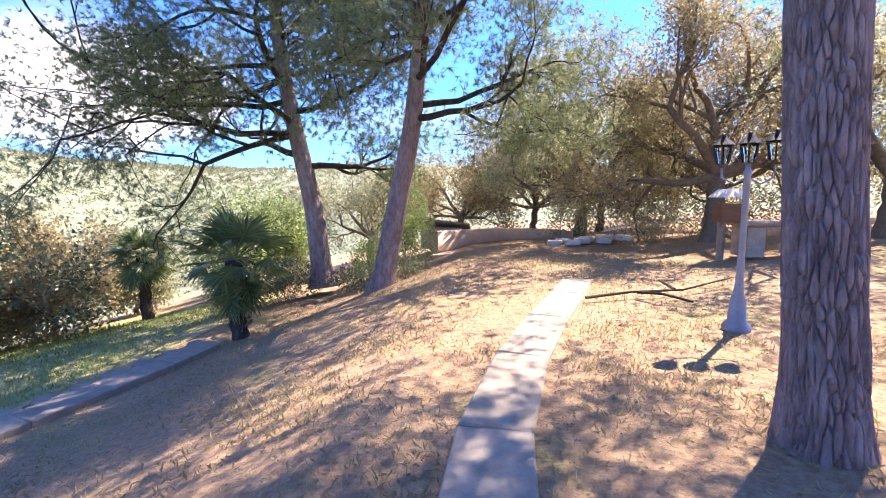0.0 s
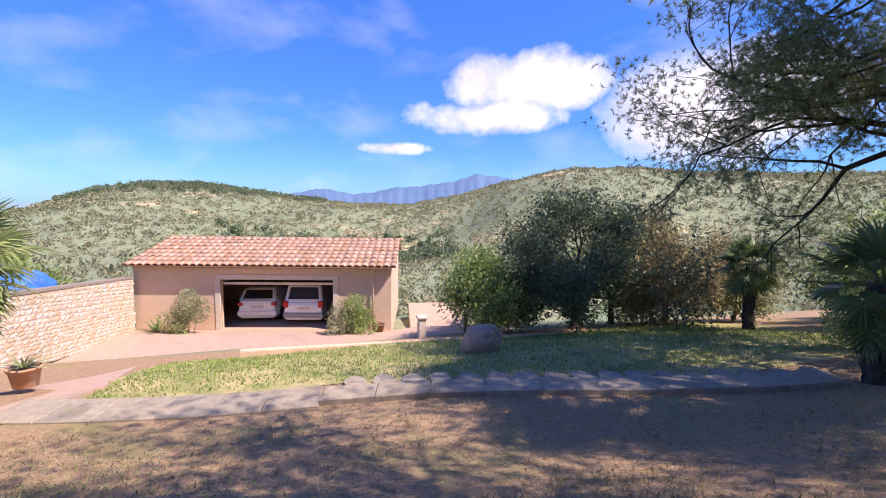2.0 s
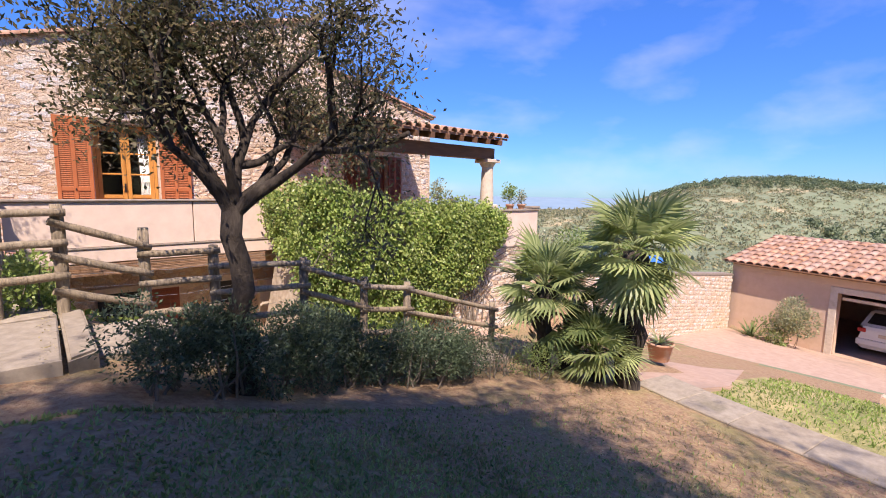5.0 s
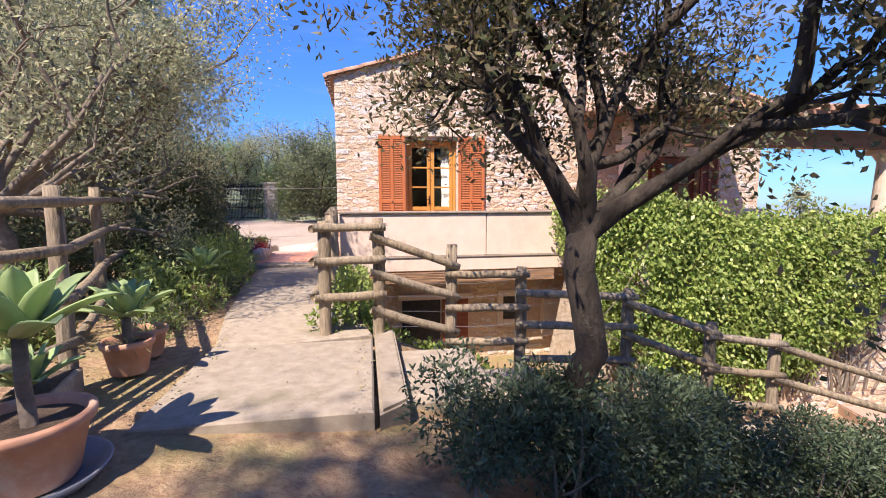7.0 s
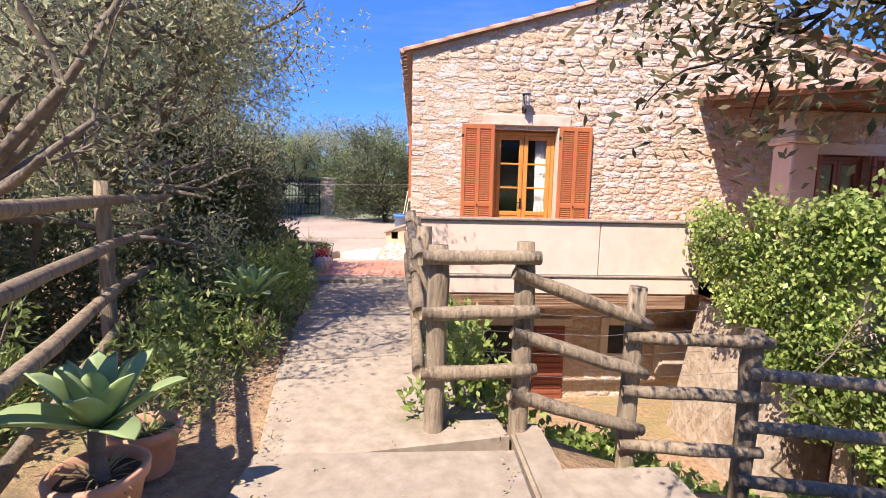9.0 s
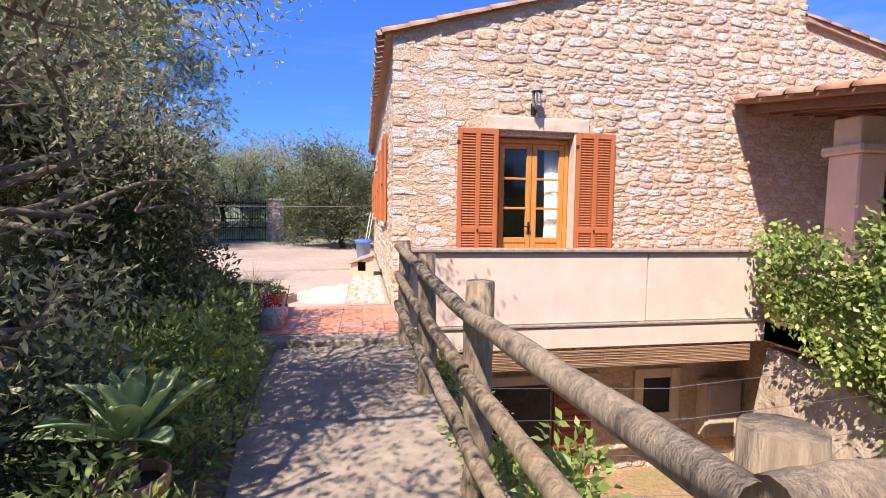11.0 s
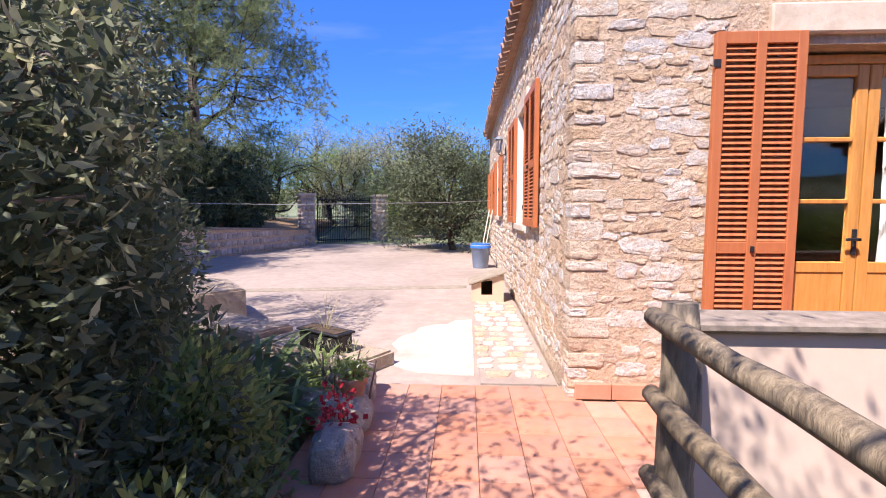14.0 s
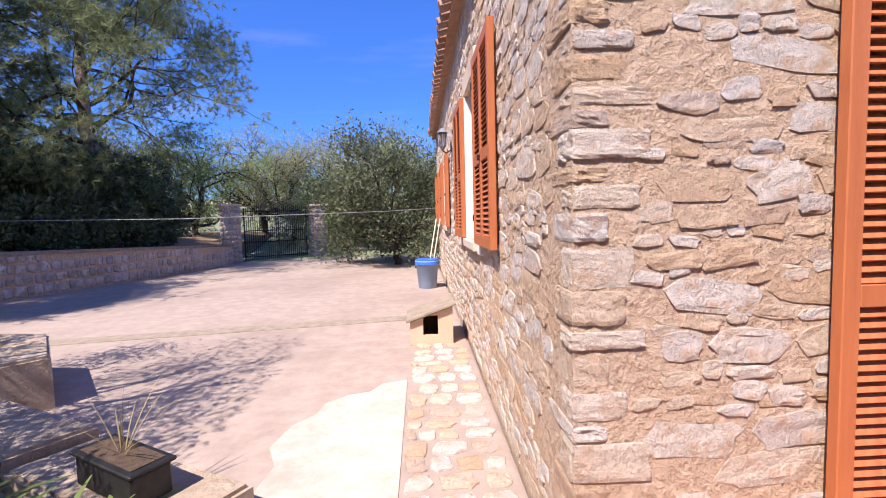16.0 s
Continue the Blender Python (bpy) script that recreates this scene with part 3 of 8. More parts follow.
# narrow concrete strip through the pine garden
strip_slabs("garden_strip_path", [(-0.12, -1.6), (-0.10, -0.2), (-0.06, 1.2), (-0.02, 2.6), (0.2, 3.9), (0.55, 5.2), (0.95, 6.5), (1.25, 7.6)], 0.46, 0.03, M_conc,
            "narrow weathered concrete strip across the dry lawn", RW, gap=0.003)
# walk to the house, with broken joints
strip_slabs("house_walk", [(-0.25, -5.75), (-0.26, -7.15), (-0.02, -8.5), (0.16, -9.8), (0.25, -11.42)], 1.32, 0.03, M_conc,
            "sand-coloured concrete walk leading up to the house step", RW)
slab("side_landing", [(-0.93, -5.75), (-1.12, -5.9), (-1.12, -7.45), (-0.93, -7.45)], -0.01, 0.3, M_conc, "concrete landing at the head of the garden steps", "path")
# lower garden path with a raised kerb
strip_slabs("lower_path", [(-8.1, -4.6), (-7.9, -3.9), (-7.75, -3.2), (-7.6, -2.4), (-7.48, -1.7), (-7.35, -1.0), (-7.25, -0.2)], 0.75, 0.03, M_conc, "pale concrete garden path beside the lawn", RW, gap=0.002)
strip_slabs("raised_path", [(-7.2, -0.18), (-7.0, 0.6), (-6.8, 1.4), (-6.55, 2.2), (-6.3, 3.0), (-6.05, 3.8), (-5.8, 4.6), (-5.55, 5.5), (-5.3, 6.4), (-5.15, 7.3)], 0.5, 0.09, M_conc,
            "raised concrete kerb path along the lawn edge", RW, gap=0.002, thick=0.3)
RS = random.Random(5)
stones_root = tagged(empty("stepping_stones"), "flat grey stepping stones set in the lower grass", "path", kind="structure")
for i in range(17):
    t = i / 16
    cx, cy = -7.95 + 2.25 * t + RS.uniform(-0.05, 0.05), 0.4 + 7.4 * t
    bm = bmesh.new()
    n = 7
    a0 = RS.uniform(0, 6)
    vs = [bm.verts.new((cx + math.cos(a0 + k * 2 * math.pi / n) * RS.uniform(0.24, 0.3), cy + math.sin(a0 + k * 2 * math.pi / n) * RS.uniform(0.17, 0.23), rest(cx, cy) + 0.05)) for k in range(n)]
    fc = bm.faces.new(vs)
    ex = bmesh.ops.extrude_face_region(bm, geom=[fc])
    bmesh.ops.translate(bm, verts=[g for g in ex["geom"] if isinstance(g, bmesh.types.BMVert)], vec=(0, 0, -0.12))
    bmesh.ops.recalc_face_normals(bm, faces=bm.faces[:])
    part("stepping_stone", bm, M_conc, stones_root)

# irrigated lower lawn between path and forecourt wall
def draped(name, x0, x1, y0, y1, lift, material, label, cat, keep, step=0.4):
    nx, ny = max(2, int(abs(x1 - x0) / step)), max(2, int(abs(y1 - y0) / step))
    X, Y = np.meshgrid(np.linspace(x0, x1, nx), np.linspace(y0, y1, ny), indexing="ij")
    Z = ground_z(X, Y) + lift
    v = np.stack([X, Y, Z], -1).reshape(-1, 3)
    f = [(i * ny + j, (i + 1) * ny + j, (i + 1) * ny + j + 1, i * ny + j + 1) for i in range(nx - 1) for j in range(ny - 1)
         if keep((X[i, j] + X[i + 1, j]) / 2, (Y[i, j] + Y[i, j + 1]) / 2)]
    return tagged(mesh_np(name, v, f, material, smooth=True), label, cat, kind="structure")


draped("lower_lawn", -13.4, -6.3, -4.4, 13, 0.012, M_green, "short green lower lawn beyond the path", "lawn",
       lambda x, y: x < -8.1 + 0.28 * max(0, y + 0.2) + 0.25 * min(0, y + 0.2) * -0.4 and y > -4.2 + 0.45 * (-9.3 - x) * 0.3)
# garage forecourt
slab("garage_forecourt", [(-13.6, -9.5), (-13.4, 4.0), (-17.0, 8.0), (-19.0, 4.2), (-18.9, 2.9), (-21.3, -7.2), (-21.9, -9.6)], [-3.35, -3.2, -3.6, -4.0, -4.07, -4.07, -4.07], 0.5, M_forecourt,
     "sun-bleached pink concrete forecourt before the garage", "paving")
slab("drive_ramp", [(-8.2, -4.0), (-9.2, -3.75), (-13.7, -4.6), (-13.7, -9.5), (-8.3, -9.0), (-7.2, -6.4)], [-1.74, -1.9, -3.0, -3.2, -2.05, -1.75], 0.5, M_forecourt,
     "pink concrete ramp down from the garden steps", "paving")
slab("garage_side_walk", [(-17.2, 3.4), (-16.4, 5.2), (-24.0, 8.0), (-24.4, 4.8)], [-4.0, -3.98, -4.2, -4.2], 0.5, M_forecourt, "pink concrete walk beside the garage", "paving")
slab("forecourt_kerb", [(-13.35, -2.2), (-13.1, 4.2), (-12.9, 11.4), (-13.15, 11.4), (-13.4, 4.2), (-13.6, -2.2)], [-2.78, -2.8, -2.95, -2.95, -2.8, -2.78], 1.6, M_garage,
     "low rendered retaining wall above the forecourt", "wall")

# ---- house ----


def wall_cells(bm, u0, u1, z0, top, holes, breaks, put, thick):
    """Fill a wall's plane with prisms round its openings. put(u, z, d) gives the world place."""
    us = sorted({u0, u1, *breaks, *[h[0] for h in holes], *[h[1] for h in holes]})
    for ua, ub in zip(us, us[1:]):
        um = (ua + ub) / 2
        hs = sorted([h for h in holes if h[0] < um < h[1]], key=lambda h: h[2])
        zs = [z0]
        for h in hs:
            zs += [h[2], h[3]]
        for k in range(0, len(zs), 2):
            za = zs[k]
            zb = zs[k + 1] if k + 1 < len(zs) else None
            if zb is not None and zb <= za:
                continue
            ta, tb = (zb, zb) if zb is not None else (top(ua + 1e-6), top(ub - 1e-6))
            vs = [bm.verts.new(put(*c)) for c in ((ua, za, 0), (ub, za, 0), (ub, tb, 0), (ua, ta, 0), (ua, za, thick), (ub, za, thick), (ub, tb, thick), (ua, ta, thick))]
            for q in ((0, 1, 2, 3), (7, 6, 5, 4), (0, 4, 5, 1), (2, 6, 7, 3), (1, 5, 6, 2), (3, 7, 4, 0)):
                bm.faces.new([vs[i] for i in q])
    bmesh.ops.remove_doubles(bm, verts=bm.verts[:], dist=0.0002)
    bmesh.ops.recalc_face_normals(bm, faces=bm.faces[:])


WY, EX = -12.95, -0.30
WEST, NORTH_END = -10.38, -24.3


def gable_top(x):
    """Top of the end wall: a long pitch up to a step, then the lower pitch of the west wing."""
    if x > -6.56:
        return 3.72 + 0.285 * (EX - x)
    return 4.36 - 0.235 * (-6.56 - x)


DOOR1 = (-2.87, -1.73, 0.1, 2.47)
DOOR2 = (-8.72, -7.72, 0.1, 2.2)
bm = bmesh.new()
wall_cells(bm, WEST, EX - 0.012, -2.3, gable_top, [DOOR1, DOOR2], [-6.56], lambda u, z, d: (u, WY - 0.012 - d, z), 0.42)
wall_gable = tagged(part("wall_gable", bm, M_mortar), "sandy mortared rubble-stone gable wall in full sun", "wall", kind="structure")
WIN_E = [(-16.15, -15.38, 1.24, 2.66), (-20.3, -19.4, 1.3, 2.5), (-23.4, -22.6, 1.3, 2.5)]
bm = bmesh.new()
wall_cells(bm, NORTH_END, WY - 0.432, -0.3, lambda u: 3.72, WIN_E, [], lambda u, z, d: (EX - 0.012 - d, u, z), 0.42)
wall_yard = tagged(part("wall_yard", bm, M_mortar), "sandy mortared rubble-stone side wall facing the yard", "wall", kind="structure")
for nm, b in (("wall_west", (WEST, WEST + 0.4, NORTH_END, WY - 0.44, -2.3, 3.45)), ("wall_back", (WEST, EX - 0.02, NORTH_END - 0.4, NORTH_END, -2.3, 3.7))):
    tagged(box(nm, *b, M_mortar, bevel=0), "plain rendered house wall", "wall", kind="structure")
tagged(box("floor_house", WEST + 0.4, EX - 0.44, NORTH_END, WY - 0.44, -0.1, 0.1, M_terra, bevel=0), "tiled floor inside the house", "floor", kind="structure")
tagged(box("ceiling_house", WEST + 0.4, EX - 0.44, NORTH_END, WY - 0.44, 2.9, 3.05, M_plaster, bevel=0), "plain rendered ceiling inside the house", "ceiling", kind="structure")
tagged(box("wall_inner", WEST + 0.4, EX - 0.44, -17.0, -16.85, 0.1, 2.9, M_inner_shade, bevel=0), "inner wall behind the glazed doors, coloured dark for room shade", "wall", kind="structure")


def sloped_sheet(name, x0, z0, x1, z1, y0, y1, thick, material, parent, label=""):
    bm = bmesh.new()
    vs = []
    for y in (y0, y1):
        vs += [bm.verts.new((x0, y, z0)), bm.verts.new((x1, y, z1)), bm.verts.new((x1, y, z1 + thick)), bm.verts.new((x0, y, z0 + thick))]
    for q in ((0, 1, 2, 3), (7, 6, 5, 4), (0, 4, 5, 1), (1, 5, 6, 2), (2, 6, 7, 3), (3, 7, 4, 0)):
        bm.faces.new([vs[i] for i in q])
    bmesh.ops.recalc_face_normals(bm, faces=bm.faces[:])
    return part(name, bm, material, parent, label)


def barrel_mesh(name, length, r0, r1, thick=0.016, seg=8, bulge=1.0):
    """One half-round clay tile along +y (its low end at y=0), arching in z."""
    bm = bmesh.new()
    rings = []
    for y, r in ((0, r0), (length, r1)):
        for rr in (r, r - thick):
            rings.append([bm.verts.new((math.cos(math.pi * k / seg) * rr, y, math.sin(math.pi * k / seg) * rr * bulge)) for k in range(seg + 1)])
    o0, i0, o1, i1 = rings
    for k in range(seg):
        bm.faces.new((o0[k], o0[k + 1], o1[k + 1], o1[k]))
        bm.faces.new((i1[k], i1[k + 1], i0[k + 1], i0[k]))
        bm.faces.new((i0[k], i0[k + 1], o0[k + 1], o0[k]))
        bm.faces.new((o1[k], o1[k + 1], i1[k + 1], i1[k]))
    bmesh.ops.recalc_face_normals(bm, faces=bm.faces[:])
    me = bpy.data.meshes.new(name)
    bm.to_mesh(me)
    bm.free()
    me.polygons.foreach_set("use_smooth", [True] * len(me.polygons))
    me.materials.append(M_roof)
    return me


roof_house = tagged(empty("roof_house"), "clay barrel-tiled pitched roof over the stone house", "roof", kind="structure")
sloped_sheet("roof_deck", EX + 0.10, 3.66, -6.56, 5.5, NORTH_END - 0.4, WY + 0.02, 0.07, M_roof, roof_house)
sloped_sheet("roof_deck", -6.55, 4.36, WEST - 0.12, 3.44, NORTH_END - 0.4, WY + 0.05, 0.08, M_roof, roof_house)
box("step_wall", -6.58, -6.50, NORTH_END, WY - 0.03, 4.4, 5.5, M_mortar, roof_house, bevel=0)
# barrel tiles along the yard eave, open ends over the wall
me_eave = barrel_mesh("eave_tile", 0.42, 0.095, 0.08)
RT = random.Random(11)
for i in range(52):
    y = WY - 0.1 - i * 0.215
    if y < NORTH_END:
        break
    ob = link("roof_tile", me_eave, None, roof_house)
    ob.matrix_world = pose(EX + 0.20 + RT.uniform(-0.015, 0.015), y, 3.66, RT.uniform(-1, 1) - 0, 0, 90) @ pose(0, 0, 0, 15.5, 0, RT.uniform(-2, 2))
# verge tiles up the gable edge
me_verge = barrel_mesh("verge_tile", 0.40, 0.085, 0.07)
for i in range(18):
    s = i * 0.36
    ob = link("roof_tile", me_verge, None, roof_house)
    ob.matrix_world = pose(EX + 0.14 - s, WY + 0.0, 3.70 + 0.285 * (s - 0.1), 0, 0, 90) @ pose(0, 0, 0, 15.9, 0, RT.uniform(-2, 2))
for i in range(11):
    s = i * 0.36
    ob = link("roof_tile", me_verge, None, roof_house)
    ob.matrix_world = pose(WEST - 0.15 + s, WY + 0.0, 3.50 + 0.235 * s, 0, 0, -90) @ pose(0, 0, 0, 13.2, 0, RT.uniform(-2, 2))


# ---- joinery ----


def shutter(name, w, h, parent_label, material, loc, rz, mid=0.42):
    """Two-column louvred leaf, hinged at its local x = 0, standing on z = 0, facing local -y."""
    root = tagged(empty(name, loc, rz), parent_label, "shutter", group="louvred shutters")
    t, st = 0.045, 0.062
    for x in (0, w / 2 - st / 2, w - st):
        box("stile", x, x + st, 0, t, 0, h, material, root, bevel=0.004)
    zr = [0, h * mid, h - 0.075]
    for z in zr:
        for xa, xb in ((st, w / 2 - st / 2), (w / 2 + st / 2, w - st)):
            box("rail", xa, xb, 0.002, t - 0.002, z, z + 0.075, material, root, bevel=0.003)
    lw = w / 2 - 1.5 * st
    bm = bmesh.new()
    add_box(bm, 0, lw, -0.003, 0.003, -0.02, 0.02)
    me = bpy.data.meshes.new("louvre")
    bmesh.ops.rotate(bm, verts=bm.verts[:], cent=(0, 0, 0), matrix=Matrix.Rotation(radians(-40), 3, 'X'))
    bm.to_mesh(me)
    bm.free()
    me.materials.append(material)
    for za, zb in ((0.075, h * mid), (h * mid + 0.075, h - 0.075)):
        n = max(3, int((zb - za) / 0.036))
        for i in range(n):
            for xa in (st, w / 2 + st / 2):
                ob = link("louvre", me, None, root)
                ob.location = (xa, t / 2, za + (i + 0.5) * (zb - za) / n)
    bm = bmesh.new()
    add_box(bm, w * 0.5 - 0.01, w * 0.5 + 0.01, -0.02, 0.0, h * mid + 0.01, h * mid + 0.05, 0.003)
    part("catch", bm, M_iron, root, "small dark iron catch")
    for z in (0.18, h - 0.22):
        box("hinge", -0.015, 0.03, -0.006, 0.0, z, z + 0.05, M_iron, root, bevel=0.002)
    return root


def glazed_door(name, x0, x1, z0, z1, y, label, bottom=0.28, bars=3, facing=None, material=None):
    """A pair of glazed leaves in a frame in the wall's plane y, seen from +y."""
    material = material or M_honey
    root = tagged(empty(name, (0, 0, 0)), label, "door")
    if facing is not None:
        root.matrix_world = facing
    f = 0.06
    box("frame", x0, x0 + f, y - 0.05, y + 0.02, z0, z1, material, root)
    box("frame", x1 - f, x1, y - 0.05, y + 0.02, z0, z1, material, root)
    box("frame", x0 + f, x1 - f, y - 0.05, y + 0.02, z1 - f, z1, material, root)
    xm = (x0 + x1) / 2
    for a, b in ((x0 + f + 0.004, xm - 0.004), (xm + 0.004, x1 - f - 0.004)):
        leaf = empty("leaf")
        leaf.parent = root
        s = 0.075
        zt = z1 - f - 0.005
        za = z0 + bottom
        box("stile", a, a + s, y - 0.03, y + 0.015, z0 + 0.01, zt, material, leaf)
        box("stile", b - s, b, y - 0.03, y + 0.015, z0 + 0.01, zt, material, leaf)
        box("rail", a + s, b - s, y - 0.03, y + 0.013, zt - s, zt, material, leaf)
        if bottom > 0.1:
            box("rail", a + s, b - s, y - 0.03, y + 0.013, z0 + 0.01, z0 + 0.09, material, leaf)
            box("panel", a + s, b - s, y - 0.02, y + 0.003, z0 + 0.09, za - s, material, leaf)
        box("rail", a + s, b - s, y - 0.03, y + 0.013, za - s, za, material, leaf)
        ph = (zt - s - za) / bars
        for k in range(1, bars):
            box("glazing_bar", a + s, b - s, y - 0.026, y + 0.011, za + k * ph - 0.016, za + k * ph + 0.016, material, leaf)
        for k in range(bars):
            g = box("pane", a + s - 0.005, b - s + 0.005, y - 0.012, y - 0.007, za + k * ph + 0.012, za + (k + 1) * ph - 0.012, M_glass, leaf, bevel=0)
            g.visible_shadow = False
    bm = bmesh.new()
    add_box(bm, xm + 0.02, xm + 0.05, y + 0.015, y + 0.03, z0 + 1.0, z0 + 1.18, 0.004)
    add_box(bm, xm + 0.025, xm + 0.045, y + 0.03, y + 0.075, z0 + 1.1, z0 + 1.12, 0.003)
    add_box(bm, xm + 0.025, xm + 0.12, y + 0.06, y + 0.075, z0 + 1.1, z0 + 1.12, 0.003)
    part("handle", bm, M_iron, root, "dark iron lever handle")
    return root


glazed_door("door_1", -2.85, -1.75, 0.1, 2.45, WY - 0.17, "honey-varnished glazed double door in the stone wall", bottom=0.95 - 0.0)
shutter("louvred_shutter", 0.56, 2.42, "terracotta louvred shutter folded open beside the glazed door", M_shutter, (-1.17, WY + 0.075, 0.11), 180)
shutter("louvred_shutter", 0.58, 2.42, "terracotta louvred shutter folded open beside the glazed door", M_shutter, (-2.87, WY + 0.075, 0.11), 180)
tagged(box("lintel", -3.07, -1.53, WY - 0.1, WY + 0.028, 2.53, 2.72, M_cornice, bevel=0.012), "smooth pale limestone lintel over the door", "lintel", kind="structure")
for nm, xa, xb in (("trim", -1.745, -1.60), ("trim", -3.0, -2.855)):
    tagged(box(nm, xa, xb, WY - 0.16, WY + 0.012, 0.1, 2.53, M_cornice, bevel=0.004), "pale rendered door reveal", "trim", kind="structure")
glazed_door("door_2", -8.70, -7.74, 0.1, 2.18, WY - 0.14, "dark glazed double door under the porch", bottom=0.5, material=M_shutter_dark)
shutter("louvred_shutter", 0.48, 2.08, "darker red louvred shutter open under the porch", M_shutter_dark, (-7.24, WY + 0.07, 0.11), 180)
shutter("louvred_shutter", 0.48, 2.08, "darker red louvred shutter open under the porch", M_shutter_dark, (-8.72, WY + 0.07, 0.11), 180)
tagged(box("lintel", -9.0, -7.4, WY - 0.1, WY + 0.02, 2.2, 2.42, M_cornice, bevel=0.01), "pale limestone lintel under the porch", "lintel", kind="structure")


def curtain(name, x0, x1, z0, z1, y):
    n = 40
    bm = bmesh.new()
    rows = []
    for z, sc in ((z0, 1.0), ((z0 + z1) / 2, 0.7), (z1, 0.9)):
        rows.append([bm.verts.new((x0 + (x1 - x0) * (0.5 + (k / n - 0.5) * sc), y + 0.02 * math.sin(k * 1.4), z)) for k in range(n + 1)])
    for a, b in zip(rows, rows[1:]):
        for k in range(n):
            bm.faces.new((a[k], a[k + 1], b[k + 1], b[k]))
    ob = part(name, bm, M_curtain, None, smooth=True)
    so = ob.modifiers.new("thickness", 'SOLIDIFY')
    so.thickness = 0.004
    return tagged(ob, "white curtain hanging behind the door glass", "curtain")


curtain("curtain", -2.82, -2.52, 0.15, 2.4, WY - 0.3)

# yard windows: white reveals, wooden leaves, open shutters
for k, (ya, yb, za, zb) in enumerate(WIN_E):
    m = pose(EX, (ya + yb) / 2, 0, 0, 0, -90)
    w = yb - ya
    glazed_door("window_%d" % (k + 1), -w / 2 + 0.02, w / 2 - 0.02, za + 0.03, zb - 0.02, -0.2, "small glazed wooden casement in the yard wall", bottom=0.08, facing=m)
    band = 0.12 if k else 0.27
    tagged(box("reveal", EX - 0.19, EX + 0.016, yb - 0.004, yb + band, za - 0.1, zb + 0.12, M_limewash, bevel=0.004), "white rendered window surround", "trim", kind="structure")
    tagged(box("reveal", EX - 0.19, EX + 0.016, ya - 0.12, ya + 0.004, za - 0.1, zb + 0.12, M_limewash, bevel=0.004), "white rendered window surround", "trim", kind="structure")
    tagged(box("window_sill", EX - 0.19, EX + 0.05, ya - 0.1, yb + 0.1, za - 0.08, za - 0.005, M_cornice, bevel=0.006), "pale stone window sill", "sill", kind="structure")
    tagged(box("lintel", EX - 0.19, EX + 0.02, ya - 0.12, yb + 0.12, zb + 0.005, zb + 0.18, M_cornice, bevel=0.006), "pale stone window lintel", "lintel", kind="structure")
    sw = w / 2 if k else 0.80
    shutter("louvred_shutter", sw, zb - za, "terracotta louvred shutter open against the yard wall", M_shutter, (EX + 0.064, yb + band + 0.01, za), 90.6)
    shutter("louvred_shutter", sw, zb - za, "terracotta louvred shutter open against the yard wall", M_shutter, (EX + 0.075, ya - 0.03 - sw, za), 91)


def wall_lantern(loc, rz, label):
    root = tagged(empty("wall_lantern", loc, rz), label, "lamp", group="wall lanterns")
    box("back_plate", -0.04, 0.04, -0.0, 0.015, -0.06, 0.1, M_iron, root)
    v, f = tube([(0, 0.01, -0.02), (0, 0.08, -0.06), (0, 0.13, -0.02), (0, 0.13, 0.02)], 0.01, 6)
    mesh_np("bracket", v, f, M_iron, root)
    bm = bmesh.new()
    bmesh.ops.create_cone(bm, cap_ends=True, segments=6, radius1=0.045, radius2=0.075, depth=0.2, matrix=Matrix.Translation((0, 0.13, 0.13)))
    part("lantern_glass", bm, M_glass, root, "clear tapered lantern glass")
    bm = bmesh.new()
    for k in range(6):
        a = k * math.pi / 3
        add_box(bm, -0.005, 0.005, -0.005, 0.005, 0, 0.2, m=Matrix.Translation((math.cos(a) * 0.06, 0.13 + math.sin(a) * 0.06, 0.03)))
    part("cage", bm, M_greymetal, root)
    bm = bmesh.new()
    bmesh.ops.create_cone(bm, cap_ends=True, segments=6, radius1=0.09, radius2=0.02, depth=0.07, matrix=Matrix.Translation((0, 0.13, 0.265)))
    part("cap", bm, M_greymetal, root)
    bm = bmesh.new()
    bmesh.ops.create_cone(bm, cap_ends=True, segments=6, radius1=0.02, radius2=0.05, depth=0.05, matrix=Matrix.Translation((0, 0.13, 0.015)))
    part("base_cup", bm, M_greymetal, root)
    return root


wall_lantern((-2.235, WY + 0.005, 2.81), 0, "grey metal lantern on the stone wall over the door")
wall_lantern((EX + 0.005, -18.2, 2.45), -90, "grey metal lantern on the yard wall")

# ---- balcony and lower storey ----
PY = -11.55
bal = tagged(empty("balcony"), "peach-rendered balcony parapet with lichened coping", "balcony", kind="structure")
for a, b in ((-3.135, -0.42), (-4.72, -3.15)):
    box("parapet_panel", a, b, PY - 0.16, PY, 0.16, 0.95, M_plaster, bal, bevel=0.008)
box("coping", -4.72, -0.40, PY - 0.2, PY + 0.04, 0.955, 0.995, M_greycap, bal, "lichened grey stone coping", bevel=0.01)
box("slab_edge", -4.72, -0.62, PY - 0.2, PY + 0.03, -0.12, 0.13, M_plaster, bal, bevel=0.01)
box("drip_strip", -4.72, -0.62, PY - 0.18, PY + 0.05, 0.132, 0.157, M_greycap, bal, bevel=0.004)
box("balcony_tiles", -4.72, -0.625, WY + 0.04, PY - 0.21, 0.083, 0.1, M_terra, bal, bevel=0)
box("balcony_slab", -4.72, -0.62, WY - 0.0, PY - 0.205, -0.12, 0.08, M_plaster, bal, bevel=0)
LY = -12.5
